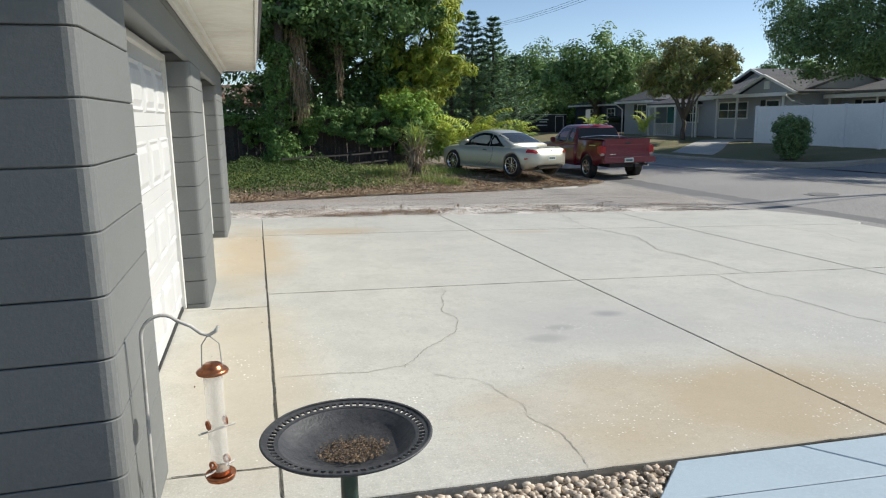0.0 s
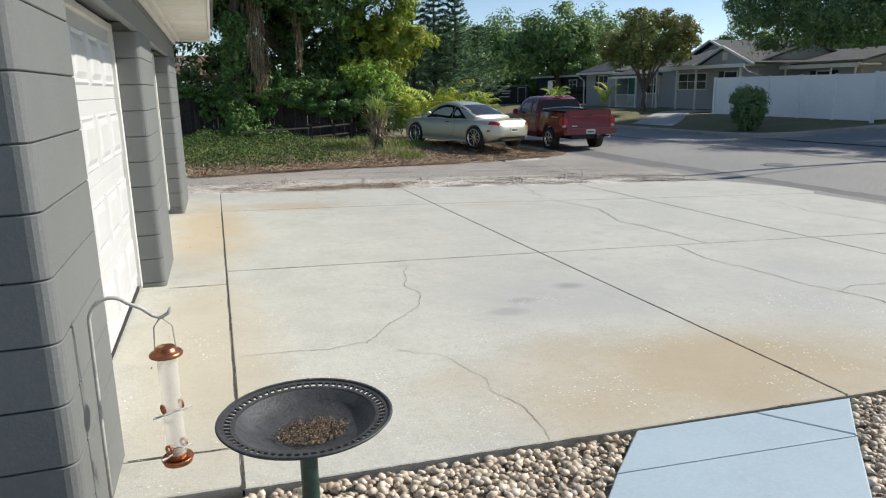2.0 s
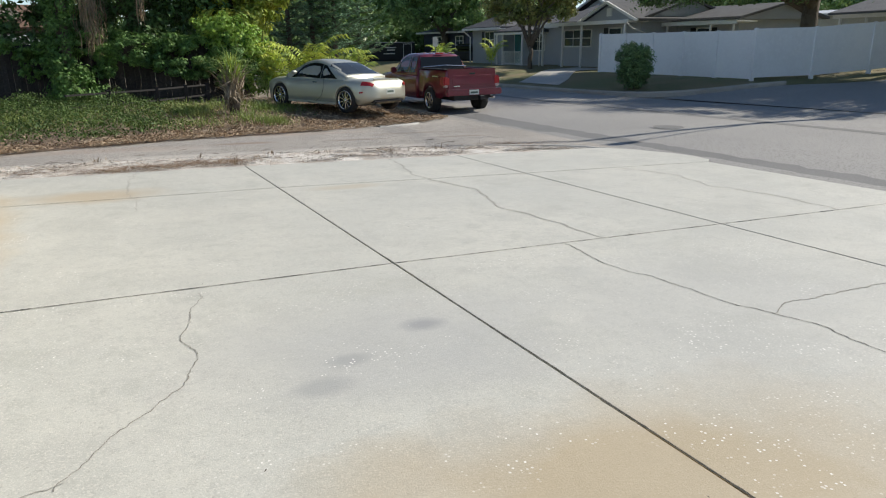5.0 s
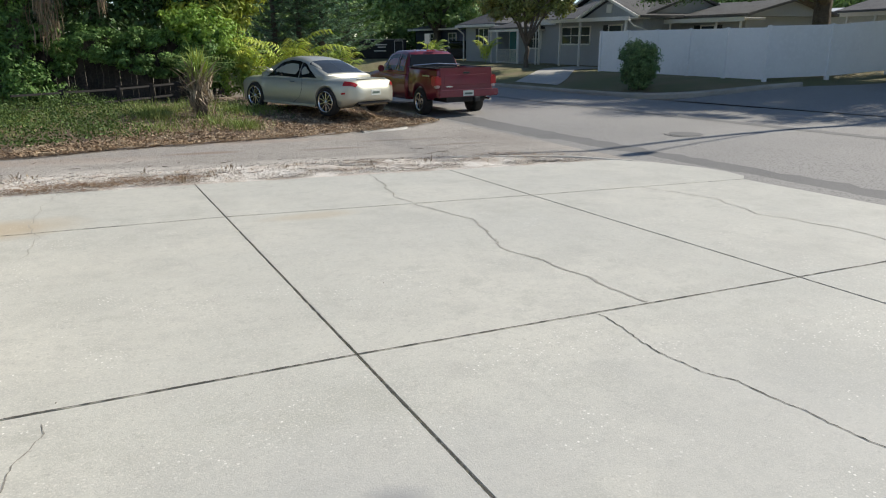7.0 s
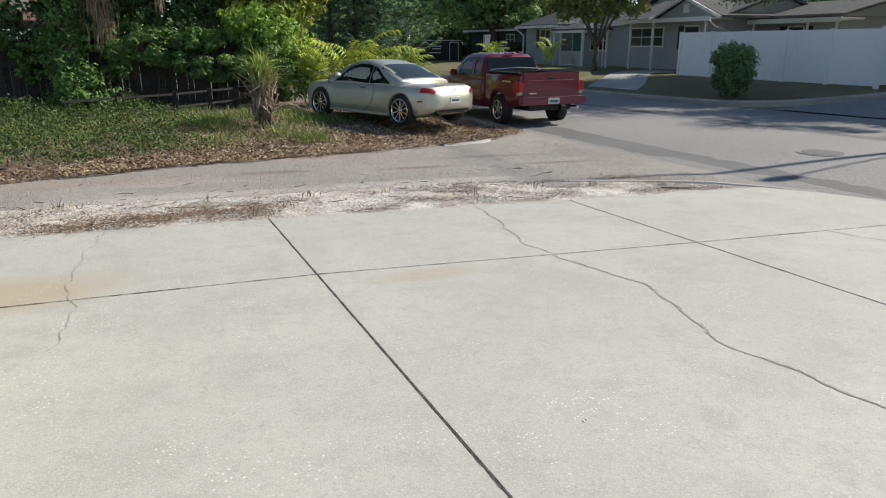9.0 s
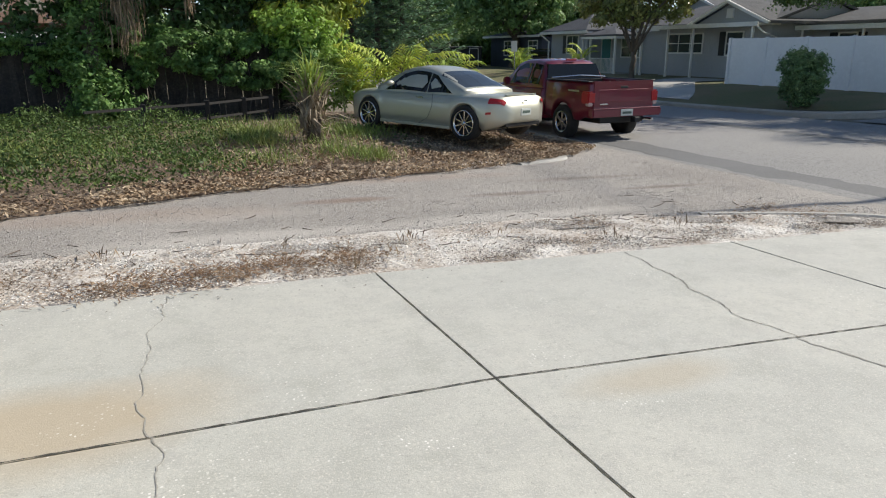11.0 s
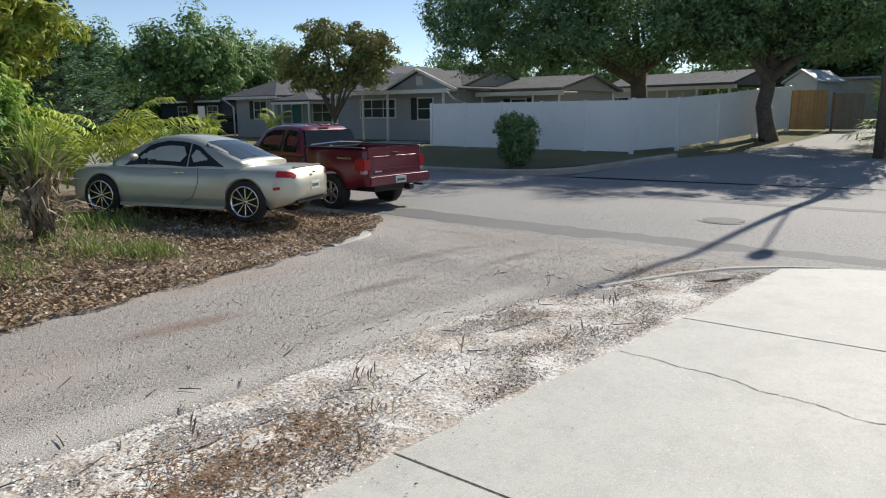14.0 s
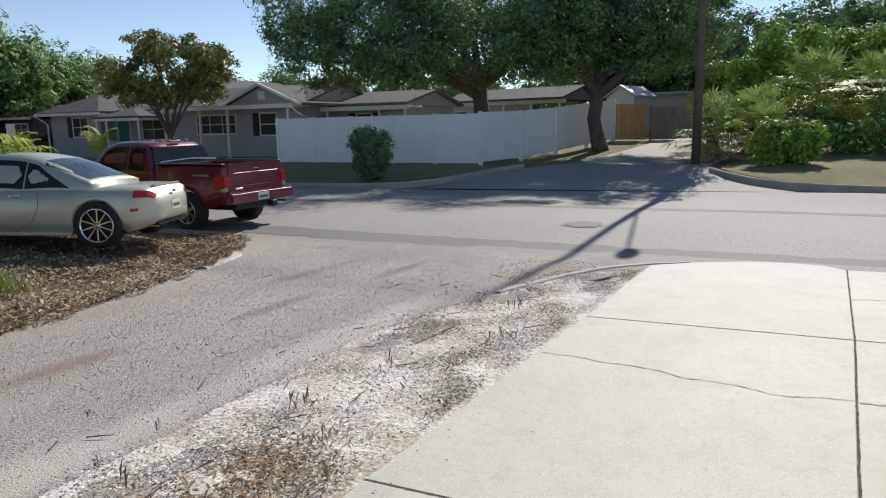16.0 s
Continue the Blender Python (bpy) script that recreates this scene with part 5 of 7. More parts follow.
def sticks():
    rng = random.Random(113)
    spots = [(rng.uniform(-0.5, 8.5), rng.uniform(12.0, 13.6)) for _ in range(70)] + [(rng.uniform(0.5, 8), rng.uniform(13.6, 16)) for _ in range(7)]
    chunks = []
    for x, y in spots:
        a, ln = rng.uniform(0, 6.28), rng.uniform(0.05, 0.22)
        z = land(x, y) + 0.008
        chunks.append(tube_data([(x, y, z), (x + math.cos(a) * ln / 2 + 0.004, y + math.sin(a) * ln / 2, z + 0.002), (x + math.cos(a) * ln, y + math.sin(a) * ln, z + 0.005)], [0.005, 0.004, 0.002], 4))
    tagged(new("twigs", mesh_of("twigs", *join_data(chunks), M_TWIG)), "thin dry twigs lying on sand and asphalt", "twigs", kind="stuff")
    rng2 = np.random.default_rng(114)
    pts = np.array([(x, y, land(x, y) + 0.035) for x, y in zip(rng2.uniform(-0.5, 9.3, 1300), rng2.uniform(11.95, 13.0, 1300)) if noise.noise((x * 1.1, y * 2.2, 3)) > -0.15])
    tagged(new("sand_debris", quads_mesh("sand_debris", leaf_quads(pts, 0.034, rng2, np.array([[0, 0, 1.2]]), 0.4), M_DRYLEAF)), "brown leaf scraps scattered on the sand", "debris", kind="stuff")


sticks()


def drive_scraps():
    rng2 = np.random.default_rng(115)
    pts = [(rng2.uniform(-0.55, -0.1), rng2.uniform(2.7, 11.5)) for _ in range(26)] + [(rng2.uniform(-0.4, 9.5), rng2.uniform(2.4, 11.7)) for _ in range(12)] + [(rng2.uniform(-0.4, 9.3), 11.5 + rng2.random() * 0.3) for _ in range(60)]
    pts = np.array([(x, y, drive_z(x, y) + 0.008) for x, y in pts])
    tagged(new("drive_leaves", quads_mesh("drive_leaves", leaf_quads(pts, 0.02, rng2, np.array([[0, 0, 2.0]]), 0.4), M_DARKSCRAP)), "small dark dry leaves lying on the drive", "debris", kind="stuff")


M_DARKSCRAP = leafy("dark dry leaf", (0.1, 0.075, 0.05), (0.06, 0.045, 0.035), (0.15, 0.11, 0.08), transl=0.05, rough=0.8)
drive_scraps()


def strip_chips():
    """Shell chips and dark crumbs on the sand strip: shells towards the alley, humus towards the drive."""
    edge = lambda x: float(np.interp(x, (-2.5, 0.8, 5.4, 7.6, 8.75, 9.75), (12.85, 13.15, 13.15, 12.75, 12.3, 11.6)))
    def along(x, y):
        lo = 11.86 if x < 3 else 11.86 - 0.06 * (x - 3) * 0.8
        return (y - lo) / max(0.1, edge(x) - lo)
    def shells(x, y):
        f = along(x, y)
        return 0.0 if not 0.03 < f < 1.05 else max(0.06, 0.4 + 1.2 * noise.noise((x * 2.4, y * 2.4, 21)))
    def crumbs(x, y):
        f = along(x, y)
        return 0.0 if not 0.02 < f < 0.97 else max(0.0, 0.25 + 1.6 * noise.noise((x * 1.3, y * 2.6, 33))) * (1.15 - f)
    pts, rng3 = scatter(22000, -2.4, 9.6, 11.6, 13.3, 120, shells)
    pts[:, 2] += 0.004 + rng3.random(len(pts)) * 0.014
    tagged(new("shell_chips", quads_mesh("shell_chips", leaf_quads(pts, 0.017, rng3, np.array([[0, 0, 1.2]]), 0.7), M_SHELL)), "pale broken shell chips strewn over the sand", "shell chips", kind="stuff")
    pts, rng3 = scatter(12000, -2.4, 9.6, 11.6, 13.3, 121, crumbs)
    pts[:, 2] += 0.004 + rng3.random(len(pts)) * 0.016
    tagged(new("dark_crumbs", quads_mesh("dark_crumbs", leaf_quads(pts, 0.018, rng3, np.array([[0, 0, 1.2]]), 0.4), M_CRUMB)), "dark bits of bark and humus on the sand", "debris", kind="stuff")


def alley_grit():
    """Loose stones lying on the worn alley."""
    near = lambda x: float(np.interp(x, [p[0] for p in ALLEY_NEAR], [p[1] for p in ALLEY_NEAR]))
    far = lambda x: float(np.interp(x, [p[0] for p in ALLEY_FAR], [p[1] for p in ALLEY_FAR]))
    pts, rng4 = scatter(9000, -2.5, 9.8, 12.0, 18.2, 122, lambda x, y: float(near(x) < y < far(x) + 0.1) * (0.25 + max(0, 0.5 + noise.noise((x * 0.7, y * 1.6, 41)))) * math.exp(-(y - 12.5) / 4.0))
    n = len(pts)
    base = np.array([(1, 0, 0), (-0.5, 0.87, 0), (-0.5, -0.87, 0), (0.1, 0.05, 0.8)])
    size = 0.004 + 0.008 * rng4.random(n) ** 2
    ang = rng4.random(n) * 6.283
    c, s = np.cos(ang), np.sin(ang)
    v = np.empty((n, 4, 3))
    v[:, :, 0] = (c[:, None] * base[:, 0] - s[:, None] * base[:, 1] * 0.7) * size[:, None]
    v[:, :, 1] = (s[:, None] * base[:, 0] + c[:, None] * base[:, 1] * 0.7) * size[:, None]
    v[:, :, 2] = base[:, 2] * size[:, None] + 0.002
    v += pts[:, None, :]
    faces = [(4 * i + a, 4 * i + b, 4 * i + 3) for i in range(n) for a, b in ((0, 1), (1, 2), (2, 0))]
    tagged(new("alley_grit", mesh_of("alley_grit", [tuple(p) for p in v.reshape(-1, 3)], faces, M_GRIT)), "loose grey grit lying on the alley", "grit", kind="stuff")


strip_chips()
alley_grit()


# ---- vehicles ----
M_SILVER = paint("pale gold silver car paint", (0.56, 0.55, 0.455), (0.54, 0.53, 0.435), (0.58, 0.57, 0.475), rough=0.42, metal=0.5, grain=300, patch=3, bump=0.0, coat=0.6)
M_MAROON = paint("dark red truck paint", (0.17, 0.008, 0.026), (0.15, 0.007, 0.022), (0.19, 0.011, 0.03), rough=0.4, metal=0.2, grain=200, patch=3, bump=0.0, coat=1.0)
M_TYRE = paint("tyre rubber", (0.018, 0.018, 0.018), (0.03, 0.028, 0.026), (0.04, 0.038, 0.035), rough=0.85, grain=60, patch=6)
M_CHROME = paint("bright chrome", (0.72, 0.72, 0.72), (0.6, 0.6, 0.6), rough=0.12, metal=1.0, grain=30, patch=8, bump=0.0)
M_ALLOY = paint("alloy wheel", (0.5, 0.5, 0.5), (0.4, 0.4, 0.4), rough=0.25, metal=1.0, grain=30, patch=8, bump=0.0)
M_GLASSDARK = glass("tinted car glass", (0.012, 0.014, 0.014), 0.03)
M_GLASSREAR = glass("reflective rear glass", (0.03, 0.036, 0.04), 0.02)
M_BLACK = paint("black plastic", (0.015, 0.015, 0.016), rough=0.6)
M_TAILRED = paint("red lamp lens", (0.42, 0.012, 0.015), (0.36, 0.01, 0.012), rough=0.3, grain=80, patch=20, bump=0.0, coat=0.2)
M_TAILCLEAR = paint("clear lamp lens", (0.6, 0.45, 0.42), rough=0.15, bump=0.0, coat=1.0)
M_PLATE = paint("licence plate", (0.62, 0.64, 0.6), (0.5, 0.55, 0.5), rough=0.5, grain=30, patch=30)
M_PLATEINK = paint("plate ink", (0.08, 0.12, 0.1), rough=0.6)
M_BEDLINER = paint("black bed liner", (0.02, 0.02, 0.021), rough=0.8, bump=0.3)


def shell(ys, section):
    """A skin through the cross-sections section(y) (half outlines, mirrored), with end caps."""
    verts, faces = [], []
    rows = []
    for y in ys:
        half = section(y)
        row = [(x, y, z) for x, z in half] + [(-x, y, z) for x, z in reversed(half) if x > 1e-6]
        rows.append(len(row))
        verts += row
    n = rows[0]
    for i in range(len(ys) - 1):
        for k in range(n):
            a, b = i * n + k, i * n + (k + 1) % n
            faces.append((a, b, b + n, a + n))
    faces += [tuple(range(n)), tuple((len(ys) - 1) * n + k for k in range(n - 1, -1, -1))]
    bm = bmesh.new()
    bm.from_mesh(mesh_of("skin", verts, faces))
    bmesh.ops.recalc_face_normals(bm, faces=bm.faces)
    return bm


def skin_patch(ys, section, k0, k1, out, sides=(1, -1)):
    """A plate over part of a skin, from profile place k0 to k1 (0 to 1 along the half outline), set out a little."""
    bm = bmesh.new()
    for sg in sides:
        grid = []
        for y in ys:
            half = [Vector((x, z)) for x, z in section(y)]
            d = np.cumsum([0] + [(b - a).length for a, b in zip(half, half[1:])])
            row = []
            for f in np.linspace(k0, k1, 6):
                s = f * d[-1]
                x, z = np.interp(s, d, [p.x for p in half]), np.interp(s, d, [p.y for p in half])
                c = Vector((0, np.mean([p.y for p in half])))
                nrm = (Vector((x, z)) - c).normalized()
                row.append(bm.verts.new((sg * (x + nrm.x * out), y, z + nrm.y * out)))
            grid.append(row)
        for a, b in zip(grid, grid[1:]):
            for k in range(5):
                bm.faces.new((a[k], a[k + 1], b[k + 1], b[k]))
    return bm


def side_panel(points, surface, out, sides=(1, -1), sub=8):
    """A plate on a cabin's side: points are (y, height share); surface(y, f) gives (x, z)."""
    bm = bmesh.new()
    for sg in sides:
        ring = []
        n = len(points)
        for i in range(n):
            (ya, fa), (yb, fb) = points[i], points[(i + 1) % n]
            for s in range(sub):
                y, f = ya + (yb - ya) * s / sub, fa + (fb - fa) * s / sub
                x, z = surface(y, f)
                ring.append(bm.verts.new((sg * (x + out), y, z)))
        bm.faces.new(ring)
        bmesh.ops.triangulate(bm, faces=[f for f in bm.faces if len(f.verts) > 4])
    return bm


def wheel(parent, x, y, z, r, width, rim_r, spokes, spoke_mat, sg, fat):
    """A wheel: tyre, rim and spokes, facing out along sg * x."""
    turn = pose(x, y, z, 0, 90 * sg, 0)
    w = width
    tyre_prof = [(rim_r, -w / 2), (r - 0.03, -w / 2), (r - 0.005, -w / 2 + 0.03), (r, 0), (r - 0.005, w / 2 - 0.03), (r - 0.03, w / 2), (rim_r + 0.01, w / 2), (rim_r, w / 2 - 0.02)]
    hub = part("wheel", mesh_of("wheel", *lathe([(0.001, w / 2 - 0.035), (0.05, w / 2 - 0.035), (0.055, w / 2 - 0.06), (rim_r * 0.98, w / 2 - 0.1), (rim_r * 0.98, -w / 2), (0.001, -w / 2)], 28), smooth=False), M_BLACK, parent)
    hub.matrix_basis = turn
    part("tyre", mesh_of("tyre", *lathe(tyre_prof, 36), smooth=True), M_TYRE, hub)
    part("rim", mesh_of("rim", *lathe([(rim_r + 0.004, w / 2 - 0.002), (rim_r + 0.002, w / 2 + 0.006), (rim_r - 0.018, w / 2 + 0.003), (rim_r - 0.024, w / 2 - 0.03), (rim_r - 0.03, w / 2 - 0.09)], 36), smooth=True), M_CHROME, hub, "polished rim lip")
    for k in range(spokes):
        a = 2 * math.pi * k / spokes
        bm = bmesh.new()
        add_box(bm, 0.03, rim_r - 0.012, -fat, fat, w / 2 - 0.045, w / 2 - 0.02, bevel=0.004)
        bmesh.ops.transform(bm, matrix=Matrix.Rotation(a, 4, "Z"), verts=bm.verts)
        part("spoke", bm, spoke_mat, hub)
    part("hub_cap", mesh_of("hub_cap", *lathe([(0.001, w / 2 - 0.008), (0.035, w / 2 - 0.012), (0.045, w / 2 - 0.03)], 16), smooth=True), spoke_mat, hub)


def arch(y, axles, r, zc, low):
    z = low
    for a in axles:
        if abs(y - a) < r:
            z = max(z, zc + math.sqrt(r * r - (y - a) ** 2))
    return z


def stations(y0, y1, axles, r, step=0.12):
    ys = set(np.round(np.arange(y0, y1, step), 3)) | {y1}
    for a in axles:
        ys |= {round(a + r * math.cos(t), 4) for t in np.linspace(0, math.pi, 15)}
    return sorted(y for y in ys if y0 <= y <= y1)


def silver_coupe():
    t = thing("coupe_car", "pale silver two-door hardtop coupe parked on the leafy verge", "car", pose(7.34, 20.3, -0.2, 1.2, 1.0, 25.0))
    AX, R = (-1.31, 1.31), 0.352

    def width(y):
        return float(np.interp(y, (-2.25, -2.22, -2.12, -1.9, -1.3, 0, 1.3, 1.8, 2.05, 2.2, 2.27), (0.42, 0.58, 0.725, 0.83, 0.912, 0.90, 0.905, 0.87, 0.78, 0.62, 0.42)))

    def deck(y):
        return float(np.interp(y, (-2.25, -2.22, -2.15, -2.05, -1.7, -1.3, -0.95, 0.7, 1.0, 1.3, 1.7, 2.05, 2.2, 2.27), (0.62, 0.76, 0.85, 0.872, 0.888, 0.882, 0.862, 0.848, 0.858, 0.858, 0.835, 0.775, 0.69, 0.58)))

    def bulge(z):
        return float(np.interp(z, (0.19, 0.3, 0.45, 0.6, 0.72, 0.82), (0.955, 0.982, 0.997, 1.0, 0.98, 0.93)))

    def section(y):
        w, top = width(y), deck(y)
        low = float(np.interp(y, (-2.25, -2.1, -1.7, 1.7, 2.1, 2.27), (0.40, 0.31, 0.20, 0.19, 0.22, 0.34)))
        zs = arch(y, AX, R, 0.335, low)
        belt = top - 0.075
        pts = [(0.0, low), (w * 0.72, low), (w * 0.9, max(low, zs)), (w * 0.965, zs + 0.012)]
        pts[3] = (w * bulge(zs + 0.012), zs + 0.012)
        for f in (0.3, 0.55, 0.8, 0.95):
            z = zs + (belt - zs) * f
            pts.append((w * bulge(z), z))
        pts += [(w * 0.872, belt + 0.03), (w * 0.74, top - 0.018), (w * 0.4, top - 0.004), (0.0, top)]
        return pts

    body = part("body", shell(stations(-2.25, 2.27, AX, R), section), M_SILVER, t, smooth=True)
    part("under_well", boxes((-0.78, 0.78, -1.75, 1.75, 0.2, 0.72), bevel=0.02), M_BLACK, t)

    def zt(y):
        return float(np.interp(y, (-1.2, -0.95, -0.65, -0.38, -0.08, 0.18, 0.4, 0.6, 0.88, 1.15), (0.945, 1.045, 1.18, 1.275, 1.33, 1.342, 1.31, 1.235, 1.09, 0.93)))

    def cabin(y):
        w = width(y) * 0.86
        top = zt(y)
        wt = float(np.interp(top, (0.95, 1.2, 1.35), (w * 0.97, w * 0.82, w * 0.70)))
        b = 0.785
        return [(0.0, b - 0.05), (w, b - 0.05), (w, b), (w + (wt - w) * 0.45, b + (top - b) * 0.45), (wt, top - 0.06 * (top - b) / 0.4 - 0.006), (wt * 0.86, top - 0.02), (wt * 0.5, top - 0.004), (0.0, top)]

    part("hardtop", shell(list(np.linspace(-1.2, 1.15, 30)), cabin), M_SILVER, t, smooth=True)

    def side(y, f):
        s = cabin(y)
        a, b, c = s[2], s[3], s[4]
        f = min(1, max(0, f))
        return (a[0] + (b[0] - a[0]) * f / 0.45, a[1] + (b[1] - a[1]) * f / 0.45) if f < 0.45 else (b[0] + (c[0] - b[0]) * (f - 0.45) / 0.55, b[1] + (c[1] - b[1]) * (f - 0.45) / 0.55)

    part("door_window", side_panel([(-0.22, 0.10), (0.93, 0.17), (0.54, 0.90), (0.25, 0.97), (-0.22, 0.97)], side, 0.006, (1,)), M_GLASSDARK, t)
    part("door_window", side_panel([(-0.22, 0.10), (0.93, 0.17), (0.54, 0.90), (0.25, 0.97), (-0.22, 0.97)], side, 0.006, (-1,)), M_GLASSDARK, t)
    for sg in (1, -1):
        part("quarter_window", side_panel([(-0.9, 0.24), (-0.245, 0.10), (-0.245, 0.97), (-0.42, 0.92), (-0.66, 0.58)], side, 0.006, (sg,)), M_GLASSDARK, t)
    part("rear_window", skin_patch(list(np.linspace(-1.1, -0.45, 8)), cabin, 0.66, 0.999, 0.004), M_GLASSREAR, t)
    part("windscreen", skin_patch(list(np.linspace(0.46, 1.08, 8)), cabin, 0.66, 0.999, 0.004), M_GLASSREAR, t)
    for sg in (1, -1):
        part("tail_lamp", skin_patch(list(np.linspace(-2.19, -1.9, 7)), section, 0.592, 0.652, 0.006, (sg,)), M_TAILRED, t)
        part("side_marker", skin_patch(list(np.linspace(-1.98, -1.86, 3)), section, 0.5, 0.52, 0.005, (sg,)), M_TAILRED, t)
        bm = bmesh.new()
        bmesh.ops.create_icosphere(bm, subdivisions=2, radius=1, matrix=Matrix.Translation((sg * 0.93, 0.62, 0.98)) @ Matrix.Diagonal((0.1, 0.06, 0.06, 1)))
        part("mirror", bm, M_SILVER, t, smooth=True)
        part("door_handle", boxes((min(sg * 0.905, sg * 0.93), max(sg * 0.905, sg * 0.93), -0.28, -0.1, 0.74, 0.765), bevel=0.008, seg=2), M_CHROME, t)
        seam = [(sg * (np.interp(z, (0.2, 0.5, 0.85), (0.9, 0.915, 0.88))), y, z) for y, z in ((-0.5, 0.84), (-0.5, 0.6), (-0.4, 0.38), (-0.15, 0.24))]
        part("door_seam", mesh_of("door_seam", *tube_data(seam, [0.0035] * 4, 5)), M_BLACK, t)
        part("sill_trim", boxes((min(sg * 0.86, sg * 0.915), max(sg * 0.86, sg * 0.915), -0.95, 0.95, 0.19, 0.245), bevel=0.01), M_SILVER, t)
        part("exhaust_pipe", mesh_of("exhaust_pipe", *tube_data([(sg * 0.5, -1.9, 0.30), (sg * 0.5, -2.19, 0.30)], [0.034, 0.034], 12, False)), M_ALLOY, t)
        part("headlamp", skin_patch(list(np.linspace(1.85, 2.14, 4)), section, 0.66, 0.76, 0.006, (sg,)), M_TAILCLEAR, t)
        for a in AX:
            wheel(t, sg * 0.80, a, 0.335, 0.335, 0.225, 0.243, 10, M_CHROME, sg, 0.011)
    part("boot_lip", boxes((-0.48, 0.48, -2.12, -2.03, 0.862, 0.884), bevel=0.012, seg=2), M_SILVER, t)
    part("number_plate", boxes((-0.16, 0.16, -2.262, -2.245, 0.50, 0.63), bevel=0.002), M_PLATE, t)
    part("plate_mark", boxes((-0.12, 0.12, -2.266, -2.262, 0.54, 0.59), bevel=0.0), M_PLATEINK, t)
    part("bumper_valance", boxes((-0.55, 0.55, -2.2, -2.05, 0.30, 0.37), bevel=0.01), M_BLACK, t)
    part("badge", boxes((-0.05, 0.05, -2.235, -2.212, 0.76, 0.79), bevel=0.003), M_CHROME, t)
    for sg in (1, -1):
        part("seat", boxes((min(sg * 0.15, sg * 0.58), max(sg * 0.15, sg * 0.58), -0.35, -0.2, 0.7, 1.16), bevel=0.05, seg=2), M_BLACK, t)
    # short overhangs beyond the axles
    for ob in t.children:
        if ob.type == "MESH" and not ob.name.startswith("wheel"):
            for v in ob.data.vertices:
                if abs(v.co.y) > 1.31:
                    v.co.y = math.copysign(1.31 + (abs(v.co.y) - 1.31) * 0.83, v.co.y)


def red_pickup():
    t = thing("pickup_truck", "dark red extended-cab pickup truck parked at the street edge", "truck", pose(11.25, 20.38, -0.51, 0, 0, 1.0))
    AX, R, W = (0.0, 3.26), 0.44, 0.95

    def width(y):
        return float(np.interp(y, (-1.0, -0.85, -0.45, 0, 0.5, 2.5, 3.3, 4.0, 4.2, 4.3), (0.88, 0.92, 0.95, 0.965, 0.945, 0.94, 0.95, 0.90, 0.8, 0.6)))

    def front(y):
        w = width(y)
        low = 0.38
        zs = arch(y, (3.26,), R, 0.38, low)
        top = float(np.interp(y, (0.85, 2.4, 2.75, 3.6, 4.1, 4.3), (1.14, 1.14, 1.17, 1.10, 1.0, 0.85)))
        belt = top - 0.06
        pts = [(0.0, low), (w * 0.7, low), (w * 0.9, max(low, zs)), (w * 0.965, zs + 0.015)]
        for f, k in ((0.3, 0.985), (0.55, 1.0), (0.8, 0.985), (0.96, 0.95)):
            pts.append((w * k, zs + (belt - zs) * f))
        return pts + [(w * 0.88, top - 0.02), (w * 0.5, top), (0.0, top + 0.004)]

    part("cab_body", shell(stations(0.84, 4.3, (3.26,), R), front), M_MAROON, t, smooth=True)

    def bedside(y):
        w = width(y) - 0.05
        zs = arch(y, (0.0,), R, 0.38, 0.52 if y < -0.6 else 0.45)
        top = 1.28
        bulge = 0.085 * math.exp(-(y / 0.52) ** 2)
        outer = [(w * 0.93, zs), (w * 0.975 + bulge, zs + 0.02)]
        for f, k in ((0.25, 0.99), (0.5, 1.0), (0.72, 0.975), (0.92, 0.955)):
            outer.append((w * k + bulge * (1 - f), zs + (top - zs) * f))
        return outer + [(w * 0.93, top), (w - 0.17, top), (w - 0.18, top - 0.03), (w - 0.18, 0.78 if zs < 0.78 else zs)]

    for sg in (1, -1):
        ys = stations(-0.96, 0.80, (0.0,), R)
        verts, faces = [], []
        for y in ys:
            verts += [(sg * x, y, z) for x, z in bedside(y)]
        n = len(bedside(0.5))
        for i in range(len(ys) - 1):
            faces += [(i * n + k, i * n + k + 1, (i + 1) * n + k + 1, (i + 1) * n + k) for k in range(n - 1)]
        faces += [tuple(range(n)), tuple((len(ys) - 1) * n + k for k in range(n - 1, -1, -1))]
        bm = bmesh.new()
        bm.from_mesh(mesh_of("bed_side", verts, faces))
        part("bed_side", bm, M_MAROON, t, smooth=True)
        part("bed_rail", boxes((min(sg * 0.79, sg * 0.90), max(sg * 0.79, sg * 0.90), -0.92, 0.78, 1.28, 1.305), bevel=0.01), M_BLACK, t)
    part("bed_floor", boxes((-0.78, 0.78, -0.9, 0.78, 0.68, 0.74)), M_BEDLINER, t)
    part("bed_front", boxes((-0.78, 0.78, 0.74, 0.83, 0.6, 1.27)), M_BEDLINER, t)
    gate = boxes((-0.80, 0.80, -0.975, -0.9, 0.72, 1.30), bevel=0.015, seg=2)
    tail = part("tailgate", gate, M_MAROON, t)
    part("gate_panel", boxes((-0.66, 0.66, -0.982, -0.97, 0.86, 1.12), bevel=0.005), M_MAROON, tail)
    part("gate_handle", boxes((-0.1, 0.1, -0.99, -0.98, 1.14, 1.19), bevel=0.006), M_BLACK, tail)
    part("gate_script", boxes((-0.62, -0.42, -0.986, -0.978, 0.80, 0.83), bevel=0.002), M_CHROME, tail)
    part("bumper", boxes((-0.93, 0.93, -1.16, -0.98, 0.55, 0.73), bevel=0.03, seg=2), M_MAROON, t)
